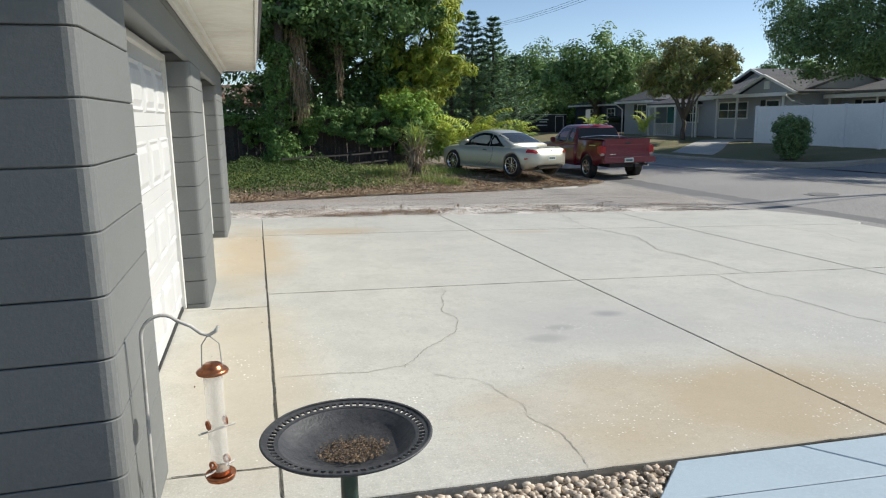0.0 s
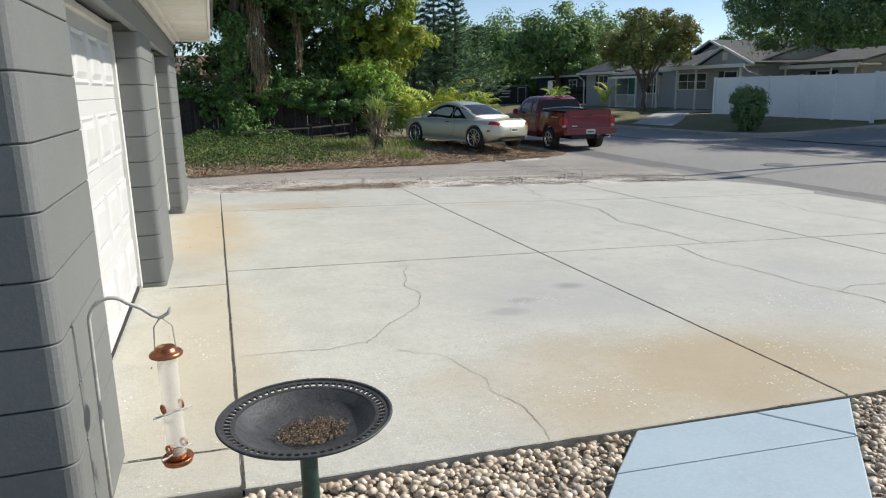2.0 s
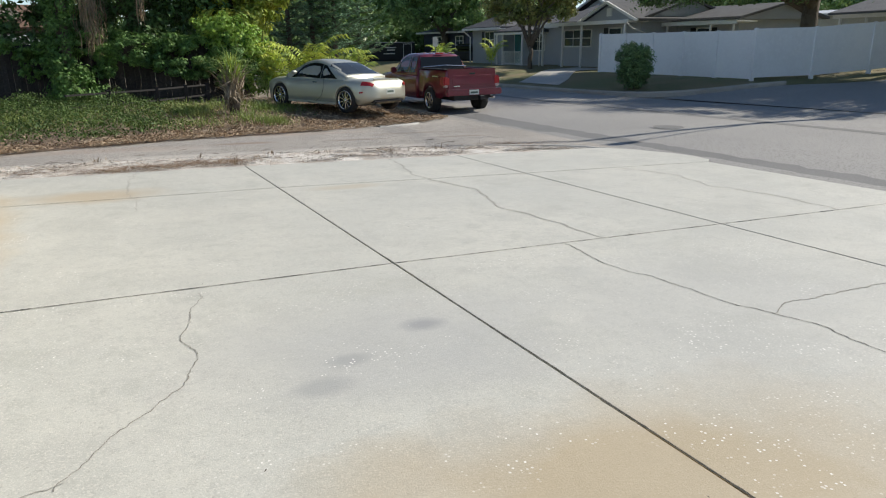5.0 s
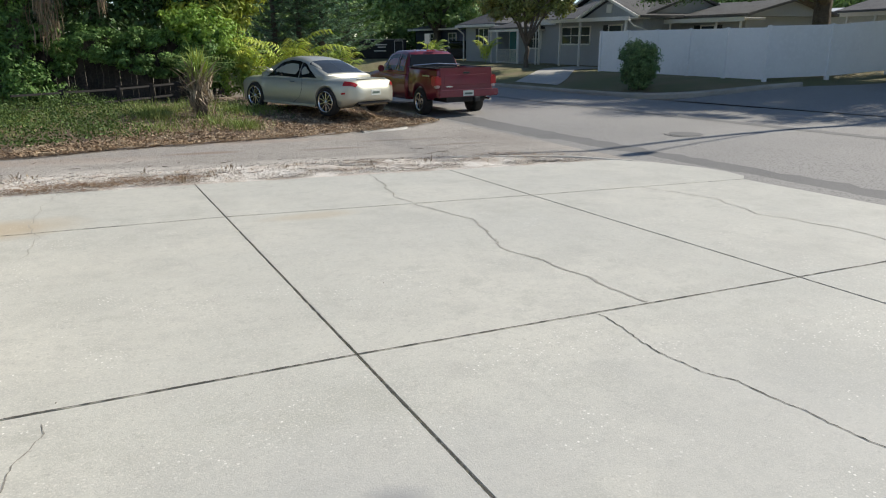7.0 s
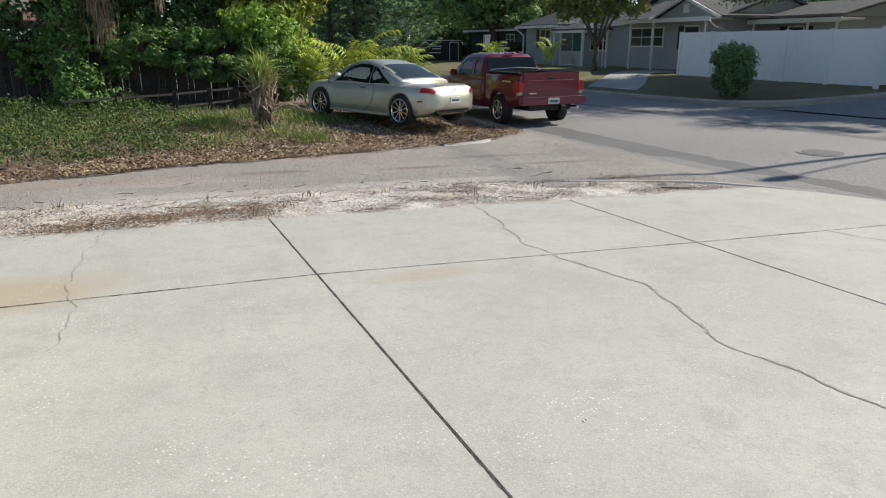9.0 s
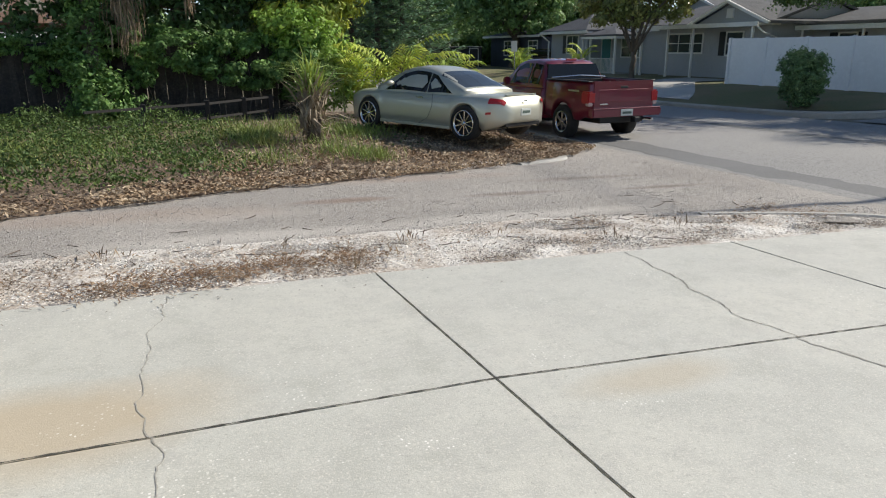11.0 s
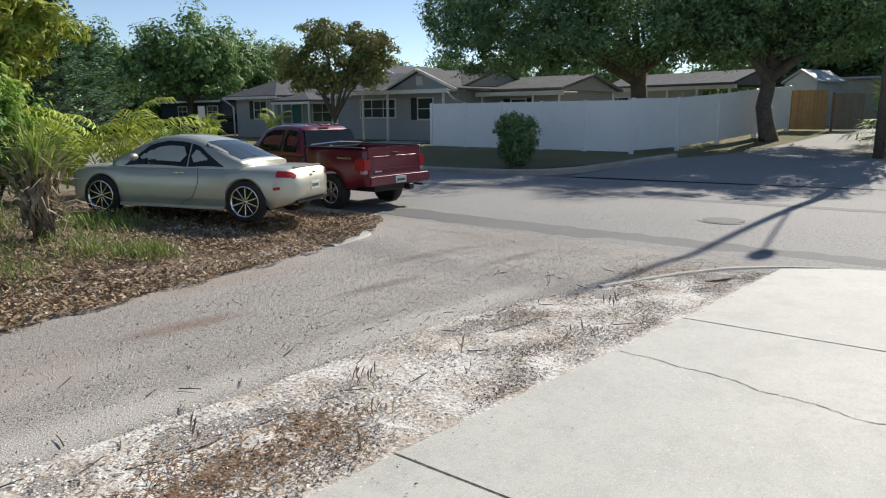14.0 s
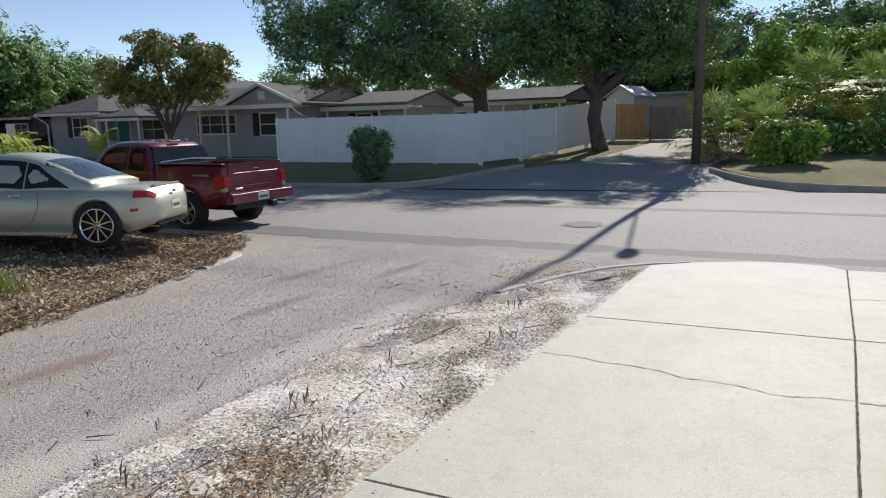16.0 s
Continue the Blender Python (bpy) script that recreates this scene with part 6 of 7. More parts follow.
    part("bumper_step", boxes((-0.9, 0.9, -1.145, -1, 0.72, 0.736), bevel=0.004), M_MAROON, t)
    part("number_plate", boxes((-0.2, 0.12, -1.172, -1.162, 0.57, 0.71), bevel=0.002), M_PLATE, t)
    part("plate_mark", boxes((-0.16, 0.08, -1.176, -1.172, 0.61, 0.66), bevel=0.0), M_PLATEINK, t)
    part("hitch", boxes((0.12, 0.26, -1.26, -1.1, 0.42, 0.54), bevel=0.01), M_BLACK, t)
    part("exhaust_pipe", mesh_of("exhaust_pipe", *tube_data([(0.6, -0.8, 0.47), (0.62, -1.22, 0.47)], [0.035, 0.035], 10)), M_CHROME, t)
    for sg in (1, -1):
        part("tail_lamp", boxes((min(sg * 0.74, sg * 0.95), max(sg * 0.74, sg * 0.95), -0.99, -0.72, 0.83, 1.09), bevel=0.03, seg=2), M_TAILRED, t)
        part("reverse_lamp", boxes((min(sg * 0.80, sg * 0.93), max(sg * 0.80, sg * 0.93), -0.985, -0.86, 0.78, 0.86), bevel=0.02, seg=2), M_TAILCLEAR, t)
        part("side_script", boxes((min(sg * 0.945, sg * 0.955), max(sg * 0.945, sg * 0.955), -0.65, -0.25, 1.07, 1.11), bevel=0.001), M_ALLOY, t)
        for a in AX:
            wheel(t, sg * 0.82, a, 0.38, 0.38, 0.25, 0.235, 6, M_ALLOY, sg, 0.035)
        bm = bmesh.new()
        add_box(bm, min(sg * 0.95, sg * 1.13), max(sg * 0.95, sg * 1.13), 2.28, 2.4, 1.12, 1.3, bevel=0.03, seg=2)
        part("mirror", bm, M_MAROON, t)

    def zt(y):
        return float(np.interp(y, (0.86, 0.98, 1.12, 1.5, 2.0, 2.3, 2.75), (1.14, 1.55, 1.70, 1.745, 1.735, 1.66, 1.16)))

    def cabin(y):
        w, top, b = width(y) * 0.95, zt(y), 1.10
        wt = float(np.interp(top, (1.12, 1.5, 1.75), (w * 0.98, w * 0.86, w * 0.76)))
        return [(0.0, b - 0.04), (w, b - 0.04), (w, b), (w + (wt - w) * 0.5, b + (top - b) * 0.5), (wt, top - 0.07 * min(1, (top - b) / 0.4)), (wt * 0.9, top - 0.025), (wt * 0.5, top - 0.004), (0.0, top)]

    part("cab_roof", shell(list(np.linspace(0.86, 2.75, 26)), cabin), M_MAROON, t, smooth=True)

    def side(y, f):
        a, b, c = cabin(y)[2:5]
        return (a[0] + (b[0] - a[0]) * f * 2, a[1] + (b[1] - a[1]) * f * 2) if f < 0.5 else (b[0] + (c[0] - b[0]) * (f - 0.5) * 2, b[1] + (c[1] - b[1]) * (f - 0.5) * 2)

    for sg in (1, -1):
        part("rear_side_window", side_panel([(1.08, 0.1), (1.52, 0.1), (1.52, 0.92), (1.14, 0.92)], side, 0.006, (sg,)), M_GLASSDARK, t)
        part("door_window", side_panel([(1.6, 0.1), (2.45, 0.1), (2.22, 0.85), (1.95, 0.92), (1.6, 0.92)], side, 0.006, (sg,)), M_GLASSDARK, t)
    bm = bmesh.new()
    for a, b in ((0.0, 1.0),):
        v = [bm.verts.new(p) for p in ((-0.80, 0.835, 1.18), (0.80, 0.835, 1.18), (0.68, 1.0, 1.62), (-0.68, 1.0, 1.62))]
        bm.faces.new(v)
        w = [bm.verts.new(p) for p in ((-0.80, 0.90, 1.18), (0.80, 0.90, 1.18), (0.68, 1.08, 1.62), (-0.68, 1.08, 1.62))]
        bm.faces.new(w[::-1])
        for i in range(4):
            bm.faces.new((v[i], v[(i + 1) % 4], w[(i + 1) % 4], w[i]))
    part("rear_window", bm, M_GLASSDARK, t)
    part("windscreen", skin_patch(list(np.linspace(2.32, 2.7, 6)), cabin, 0.7, 0.999, 0.005), M_GLASSREAR, t)
    part("brake_lamp", boxes((-0.14, 0.14, 1.05, 1.1, 1.695, 1.73), bevel=0.008), M_TAILRED, t)
    for x in (-0.45, -0.22, 0.0, 0.22, 0.45):
        part("roof_marker", boxes((x - 0.04, x + 0.04, 1.2, 1.28, 1.728, 1.752), bevel=0.008), M_TAILCLEAR, t)
    part("chassis", boxes((-0.6, 0.6, -0.95, 3.9, 0.4, 0.66), bevel=0.02), M_BLACK, t)
    part("bed_bar", mesh_of("bed_bar", *tube_data([(-0.76, 0.72, 1.32), (0.0, 0.66, 1.36), (0.76, 0.72, 1.32)], [0.022] * 3, 8)), M_ALLOY, t)


silver_coupe()
red_pickup()

# ---- white vinyl fence ----
M_VINYL = paint("white vinyl", (0.84, 0.84, 0.835), (0.79, 0.79, 0.785), (0.87, 0.87, 0.865), rough=0.45, grain=8, patch=0.7, bump=0.03)


def vinyl_fence(at, turn, panels, step, label, zf):
    t = thing("vinyl_fence", label, "fence", pose(*at, 0, 0, turn))
    c, s = math.cos(radians(turn)), math.sin(radians(turn))
    for i in range(panels + 1):
        x = i * step
        z = zf(at[0] + c * x, at[1] + s * x) - at[2]
        post = part("post", boxes((x - 0.063, x + 0.063, -0.063, 0.063, z - 0.1, z + 1.805), bevel=0.006), M_VINYL, t)
        cap = bmesh.new()
        bmesh.ops.create_cone(cap, cap_ends=True, segments=4, radius1=0.095, radius2=0.02, depth=0.03, matrix=Matrix.Translation((x, 0, z + 1.82)) @ Matrix.Rotation(math.pi / 4, 4, "Z"))
        part("cap", cap, M_VINYL, post)
        if i == panels:
            break
        x1 = x + step
        z1 = zf(at[0] + c * x1, at[1] + s * x1) - at[2]
        for lo, hi, nm, d in ((0.06, 0.2, "bottom_rail", 0.025), (0.2, 1.66, "panel", 0.012), (1.66, 1.80, "top_rail", 0.025)):
            bm = bmesh.new()
            v = [bm.verts.new((xx, yy, zz)) for xx, zz in ((x + 0.06, z + lo), (x1 - 0.06, z1 + lo), (x1 - 0.06, z1 + hi), (x + 0.06, z + hi)) for yy in (-d, d)]
            for q in ((0, 2, 4, 6), (1, 7, 5, 3), (0, 1, 3, 2), (4, 5, 7, 6), (2, 3, 5, 4), (6, 7, 1, 0)):
                bm.faces.new([v[j] for j in q])
            part(nm, bm, M_VINYL, t)


vinyl_fence((23.25, 19.55, 0.02), 88.5, 5, 1.81, "tall white vinyl privacy fence beside the lawn", lambda x, y: 0.02)
vinyl_fence((23.25, 19.55, 0.02), -15, 4, 2.52, "tall white vinyl privacy fence along the alley", lambda x, y: land(x, y) + 0.10)
M_CEDAR = paint("new cedar board", (0.5, 0.3, 0.14), (0.42, 0.24, 0.11), (0.56, 0.36, 0.18), rough=0.7, grain=30, patch=4, bump=0.2, vary=0.12)
M_GREYWOOD = paint("weathered grey board", (0.22, 0.2, 0.18), (0.16, 0.15, 0.13), (0.28, 0.26, 0.23), rough=0.85, grain=30, patch=4, bump=0.3, vary=0.15)


def board_gate(name, label, at, turn, n, w, h, mat):
    t = thing(name, label, "gate", pose(*at, 0, 0, turn))
    for i in range(n):
        part("board", boxes((i * w + 0.003, (i + 1) * w - 0.003, -0.012, 0.012, 0.0, h + 0.01 * (i % 3)), bevel=0.002), mat, t)
    for z in (0.25, h - 0.3):
        part("rail", boxes((0, n * w, 0.013, 0.05, z, z + 0.09)), mat, t)
    part("post", boxes((-0.1, -0.005, -0.05, 0.05, -0.1, h + 0.05)), M_TWIG, t)


board_gate("wooden_gate", "new tan cedar board gate at the alley's end", (34.2, 17.2, 0.6), -88, 10, 0.15, 1.66, M_CEDAR)
board_gate("side_gate", "weathered grey board fence beside the cedar gate", (34.6, 15.5, 0.6), -88, 8, 0.14, 1.5, M_GREYWOOD)

# ---- grey house across the street ----
M_SIDING = paint("grey house paint", (0.40, 0.41, 0.42), (0.37, 0.38, 0.39), (0.43, 0.44, 0.45), rough=0.75, grain=10, patch=0.8, bump=0.08)
M_NAVY = paint("dark blue house paint", (0.05, 0.06, 0.085), (0.04, 0.05, 0.07), rough=0.75)
M_CREAM = paint("cream house paint", (0.6, 0.57, 0.46), (0.54, 0.51, 0.41), rough=0.75, grain=8, patch=0.6)
M_PANE = glass("window pane", (0.05, 0.06, 0.065), 0.05)
M_SHUTTER = paint("black shutter", (0.02, 0.02, 0.022), rough=0.5)
M_TEAL = paint("teal door", (0.06, 0.22, 0.2), rough=0.5)


def gable_roof(parent, x0, x1, y0, y1, z, rise, along="x", over=0.35, mat=None, thick=0.12):
    """A gable roof over a rectangle; the ridge runs along x or y."""
    bm = bmesh.new()
    a0, a1, b0, b1 = (x0 - over, x1 + over, y0 - over, y1 + over)
    if along == "x":
        ridge = ((a0, (b0 + b1) / 2), (a1, (b0 + b1) / 2))
        slopes = (((a0, b0), (a1, b0)), ((a0, b1), (a1, b1)))
    else:
        ridge = (((a0 + a1) / 2, b0), ((a0 + a1) / 2, b1))
        slopes = (((a0, b0), (a0, b1)), ((a1, b0), (a1, b1)))
    for e in slopes:
        lo = [(*e[0], z), (*e[1], z), (*ridge[1], z + rise), (*ridge[0], z + rise)]
        v = [bm.verts.new(p) for p in lo]
        w = [bm.verts.new((p[0], p[1], p[2] + thick)) for p in lo]
        bm.faces.new(v)
        bm.faces.new(w)
        for i in range(4):
            bm.faces.new((v[i], v[(i + 1) % 4], w[(i + 1) % 4], w[i]))
    return part("roof", bm, mat or M_SHINGLE, parent)


def hip_roof(parent, x0, x1, y0, y1, z, rise, inset, mat=None, thick=0.1):
    """A hipped roof over a rectangle, its front hip falling towards -x; the ridge runs along x."""
    ym = (y0 + y1) / 2
    bm = bmesh.new()
    v = [bm.verts.new(p) for p in ((x0, y0, z), (x1, y0, z), (x1, y1, z), (x0, y1, z), (x0 + inset, ym, z + rise), (x1, ym, z + rise))]
    w = [bm.verts.new((p.co.x, p.co.y, p.co.z + thick)) for p in v]
    for q in ((0, 1, 5, 4), (1, 2, 5), (2, 3, 4, 5), (3, 0, 4)):
        bm.faces.new([w[k] for k in q])
    bm.faces.new([v[k] for k in (3, 2, 1, 0)])
    for a, b in ((0, 1), (1, 2), (2, 3), (3, 0)):
        bm.faces.new((v[a], v[b], w[b], w[a]))
    return part("roof", bm, mat or M_SHINGLE, parent)


def gable_wall(parent, x, y0, y1, z, rise, mat, along="y"):
    bm = bmesh.new()
    for d in (0.0, 0.12):
        pts = ((x + d, y0, z), (x + d, y1, z), (x + d, (y0 + y1) / 2, z + rise)) if along == "y" else ((y0, x + d, z), (y1, x + d, z), ((y0 + y1) / 2, x + d, z + rise))
        bm.faces.new([bm.verts.new(p) for p in pts])
    return part("gable", bm, mat, parent)


def window(parent, x, y0, y1, z0, z1, cols=2, rows=2, shutters=0):
    """A white framed window on a wall that faces -x."""
    fr = part("window", boxes((x - 0.05, x + 0.02, y0 - 0.07, y1 + 0.07, z0 - 0.08, z0), (x - 0.05, x + 0.02, y0 - 0.07, y1 + 0.07, z1, z1 + 0.07), (x - 0.05, x + 0.02, y0 - 0.07, y0, z0, z1), (x - 0.05, x + 0.02, y1, y1 + 0.07, z0, z1)), M_WHITE, parent)
    part("pane", boxes((x - 0.02, x - 0.006, y0, y1, z0, z1), bevel=0.0), M_PANE, fr)
    for k in range(1, cols):
        y = y0 + (y1 - y0) * k / cols
        part("glazing_bar", boxes((x - 0.035, x - 0.021, y - 0.02, y + 0.02, z0, z1), bevel=0.0), M_WHITE, fr)
    for k in range(1, rows):
        z = z0 + (z1 - z0) * k / rows
        part("glazing_bar", boxes((x - 0.035, x - 0.021, y0, y1, z - 0.02, z + 0.02), bevel=0.0), M_WHITE, fr)
    for s in range(shutters):
        a, b = ((y1 + 0.1, y1 + 0.48), (y0 - 0.48, y0 - 0.1))[s]
        part("shutter", boxes((x - 0.04, x, a, b, z0 - 0.05, z1 + 0.05)), M_SHUTTER, parent)


def grey_house():
    t = thing("grey_house", "single-storey grey house with white trim, porches and shingle gables", "house", pose(0, 0, 0.0))
    g = 0.0
    part("wall", boxes((27.6, 34, 30.4, 37.6, g - 0.2, 2.5)), M_SIDING, t)
    part("wall", boxes((27.2, 34, 43.7, 47.8, g - 0.2, 2.45)), M_SIDING, t)
    part("wall", boxes((28.2, 34, 37.5, 43.8, g - 0.2, 2.45)), M_SIDING, t)
    part("wall", boxes((30.2, 36, 26.4, 30.6, g - 0.2, 2.45)), M_SIDING, t)
    part("wall", boxes((33.2, 39, 38.6, 43.2, g, 3.3)), M_SIDING, t)
    # main block: low roof, porch roof and front gable
    gable_roof(t, 27.4, 34, 30.2, 37.8, 2.5, 1.05, "y", 0.25)
    part("porch_roof", boxes((26.3, 27.7, 30.0, 37.95, 2.42, 2.5)), M_WHITE, t)
    part("porch_fascia", boxes((26.24, 26.3, 29.95, 38.0, 2.36, 2.55)), M_WHITE, t)
    gable_wall(t, 27.0, 30.0, 34.5, 2.5, 0.92, M_SIDING)
    gable_roof(t, 27.0, 30.5, 30.0, 34.5, 2.48, 0.95, "x", 0.22)
    for sgn, ya, yb in ((1, 29.78, 32.25), (-1, 34.72, 32.25)):
        part("barge_board", mesh_of("barge_board", *join_data([tube_data([(26.74, ya, 2.5), (26.74, yb, 3.5)], [0.09, 0.09], 4)])), M_WHITE, t)
    part("gable_vent", boxes((26.93, 27.0, 32.05, 32.45, 2.78, 3.2)), M_WHITE, t)
    for y in (37.7, 35.7, 33.95, 30.35):
        part("post", boxes((26.4, 26.5, y - 0.05, y + 0.05, g - 0.1, 2.42)), M_WHITE, t)
    window(t, 27.6, 34.5, 37.0, 1.25, 2.12, 3, 2)
    window(t, 27.6, 31.95, 32.9, 1.15, 2.15, 1, 2, 1)
    part("downpipe", mesh_of("downpipe", *tube_data([(26.2, 37.95, 2.4), (26.3, 37.98, 2.2), (26.4, 37.98, 1.9), (26.4, 37.98, 0.0)], [0.04] * 4, 6)), M_WHITE, t)
    part("downpipe", mesh_of("downpipe", *tube_data([(26.2, 29.95, 2.4), (26.5, 29.8, 2.1), (27.4, 29.9, 1.9), (27.4, 29.9, 0.0)], [0.04] * 4, 6)), M_WHITE, t)
    # left wing under a hipped roof, which runs on over the recessed front
    hip_roof(t, 26.7, 34.4, 43.2, 48.3, 2.45, 1.0, 2.2)
    gable_roof(t, 28.0, 34.4, 37.6, 44.5, 2.45, 0.85, "y", 0.15)
    part("fascia", boxes((26.62, 26.7, 43.1, 48.4, 2.34, 2.5)), M_WHITE, t)
    part("soffit", boxes((26.7, 27.2, 43.2, 48.3, 2.36, 2.44)), M_WHITE, t)
    part("fascia", boxes((27.78, 27.86, 38.0, 43.1, 2.34, 2.5)), M_WHITE, t)
    window(t, 27.2, 44.7, 45.9, 1.2, 2.2, 2, 2, 1)
    part("downpipe", mesh_of("downpipe", *tube_data([(26.6, 48.35, 2.4), (26.9, 48.1, 2.1), (27.05, 47.9, 1.9), (27.05, 47.9, 0.0)], [0.05] * 4, 6)), M_WHITE, t)
    # entrance porch
    hip_roof(t, 26.2, 28.6, 39.6, 43.05, 2.12, 0.42, 1.2)
    part("porch_beam", boxes((26.22, 26.36, 39.62, 43.0, 1.98, 2.12)), M_WHITE, t)
    part("porch_beam", boxes((26.36, 28.2, 39.62, 39.74, 1.98, 2.12)), M_WHITE, t)
    for y in (39.75, 42.1, 42.85):
        part("post", boxes((26.24, 26.34, y - 0.05, y + 0.05, -0.1, 1.98)), M_WHITE, t)
    part("door", boxes((28.14, 28.2, 42.65, 43.5, 0.05, 2.0)), M_TEAL, t)
    part("door_frame", boxes((28.15, 28.2, 42.55, 42.65, 0.05, 2.08), (28.15, 28.2, 43.5, 43.6, 0.05, 2.08), (28.15, 28.2, 42.65, 43.5, 2.0, 2.08)), M_WHITE, t)
    window(t, 28.2, 40.0, 41.6, 1.0, 2.05, 2, 2)
    rail = part("railing", boxes((26.26, 26.31, 39.8, 42.05, 0.88, 0.93), (26.26, 26.31, 39.8, 42.05, 0.12, 0.17)), M_WHITE, t)
    for k in range(19):
        y = 39.85 + k * 0.115
        part("baluster", boxes((26.27, 26.30, y, y + 0.03, 0.17, 0.88), bevel=0.0), M_WHITE, rail)
    part("porch_floor", boxes((26.1, 28.2, 39.5, 43.6, -0.2, 0.08)), M_PAVE, t)
    part("porch_floor", boxes((26.1, 27.6, 30.0, 37.4, -0.2, 0.06)), M_PAVE, t)
    # right wing and its awning
    gable_roof(t, 30.0, 36, 26.2, 30.6, 2.45, 0.7, "y", 0.3)
    gable_wall(t, 26.1, 30.0, 36, 2.45, 0.72, M_SIDING, "x")
    gable_wall(t, 30.1, 27.4, 34, 2.5, 1.05, M_SIDING, "x")
    part("awning", boxes((28.9, 30.3, 25.4, 30.2, 2.28, 2.36)), M_WHITE, t)
    part("awning_fascia", boxes((28.84, 28.9, 25.35, 30.25, 2.2, 2.4)), M_WHITE, t)
    for y in (25.6, 27.0, 29.9):
        part("post", boxes((28.95, 29.03, y, y + 0.08, -0.1, 2.28)), M_WHITE, t)
    window(t, 30.2, 28.2, 29.0, 1.2, 2.05, 1, 2, 2)
    # tall rear gable
    gable_roof(t, 33.0, 39, 38.4, 43.4, 3.3, 1.05, "x", 0.2)
    gable_wall(t, 33.2, 38.6, 43.2, 3.3, 0.95, M_SIDING)
    for ya, yb in ((38.2, 40.9), (43.6, 40.9)):
        part("barge_board", mesh_of("barge_board", *tube_data([(32.78, ya, 3.32), (32.78, yb, 4.42)], [0.09, 0.09], 4)), M_WHITE, t)


grey_house()


def plain_house(name, label, x0, x1, y0, y1, h, mat, roof_mat, rise, along="y", windows=()):
    t = thing(name, label, "house")
    part("wall", boxes((x0, x1, y0, y1, -0.3, h)), mat, t)
    gable_roof(t, x0, x1, y0, y1, h, rise, along, 0.5, roof_mat)
    part("fascia", boxes((x0 - 0.56, x0 - 0.5, y0 - 0.5, y1 + 0.5, h - 0.02, h + 0.13)), M_WHITE, t)
    for ya, yb, za, zb in windows:
        window(t, x0, ya, yb, za, zb, 2, 3)


M_BROWNROOF = paint("brown roof", (0.2, 0.12, 0.08), (0.14, 0.08, 0.055), (0.26, 0.17, 0.12), rough=0.9, grain=10, patch=1)
M_METALROOF = paint("pale metal roof", (0.6, 0.62, 0.64), (0.5, 0.5, 0.5), rough=0.5, grain=10, patch=1)
plain_house("navy_house", "dark blue house with white multi-pane windows", 29.0, 38, 52.0, 60.0, 2.3, M_NAVY, M_SHINGLE, 0.9, "y", ((52.6, 53.8, 1.0, 2.0), (56.5, 57.6, 1.0, 2.0)))
plain_house("cream_house", "low cream house with a flat pale roof edge", 45.0, 52.0, 27.0, 40.0, 2.9, M_CREAM, M_METALROOF, 0.35, "y", ((33.0, 35.0, 1.6, 2.3), (29.5, 31.0, 1.6, 2.3)))
plain_house("brown_house", "low dark house with brown roof far up the street", 20.5, 24.0, 68.0, 76.0, 2.4, M_NAVY, M_BROWNROOF, 1.2, "y")
plain_house("yard_house", "low house with brown roof behind the vine fence", -8.0, -0.2, 34.0, 40.0, 2.2, M_GREYWOOD, M_BROWNROOF, 1.0, "x")
yard = thing("shed_roof", "pale metal shed roof seen over the fence", "shed")
part("roof_sheet", boxes((-6.0, 0.6, 31.5, 33.8, 1.5, 1.56)), M_METALROOF, yard).matrix_basis = Matrix.Translation((0, 0, -2.9)) @ Matrix.Translation((0, 31.5, 1.5)) @ Matrix.Rotation(radians(14), 4, "X") @ Matrix.Translation((0, -31.5, 2.9 - 1.5))
for x in (-5.6, -2.8, 0.2):
    part("post", boxes((x, x + 0.1, 31.6, 31.7, -0.2, 1.52)), M_GREYWOOD, yard)


def carport():
    t = thing("carport", "dark open carport with pale posts behind the fence", "carport", pose(40.0, 21.5, 0.3, 0, 0, -12))
    for y in (0, 1.9, 3.8, 5.7, 7.6):
        part("post", boxes((0, 0.12, y, y + 0.12, -0.2, 2.3)), M_WHITE, t)
        part("post", boxes((4.6, 4.72, y, y + 0.12, -0.2, 2.3)), M_WHITE, t)
    part("beam", boxes((-0.1, 0.2, -0.3, 8.1, 2.3, 2.5)), M_WHITE, t)
    gable_wall(t, -0.1, 0, 4.8, 2.5, 0.75, M_GREYWOOD, "x")
    gable_roof(t, 0, 4.8, 0, 7.8, 2.5, 0.75, "y", 0.4, M_SHINGLE)


carport()
t = thing("garden_shed", "small pale grey shed with a gable roof", "shed", pose(41.5, 17.6, 0.5, 0, 0, -14))
part("wall", boxes((0, 3.0, 0, 1.7, -0.2, 2.3)), M_VINYL, t)
gable_wall(t, -0.01, 0, 1.7, 2.3, 0.6, M_VINYL)
gable_roof(t, 0, 3.0, 0, 1.7, 2.3, 0.62, "x", 0.12, M_METALROOF)
t = thing("low_garage", "low tan garage with a flat pale roof", "garage", pose(46.0, 14.8, 0.6, 0, 0, -10))
part("wall", boxes((0, 5, -0.5, 3.0, -0.3, 2.5)), M_CREAM, t)
part("roof", boxes((-0.3, 5.2, -0.8, 3.2, 2.5, 2.62)), M_METALROOF, t)


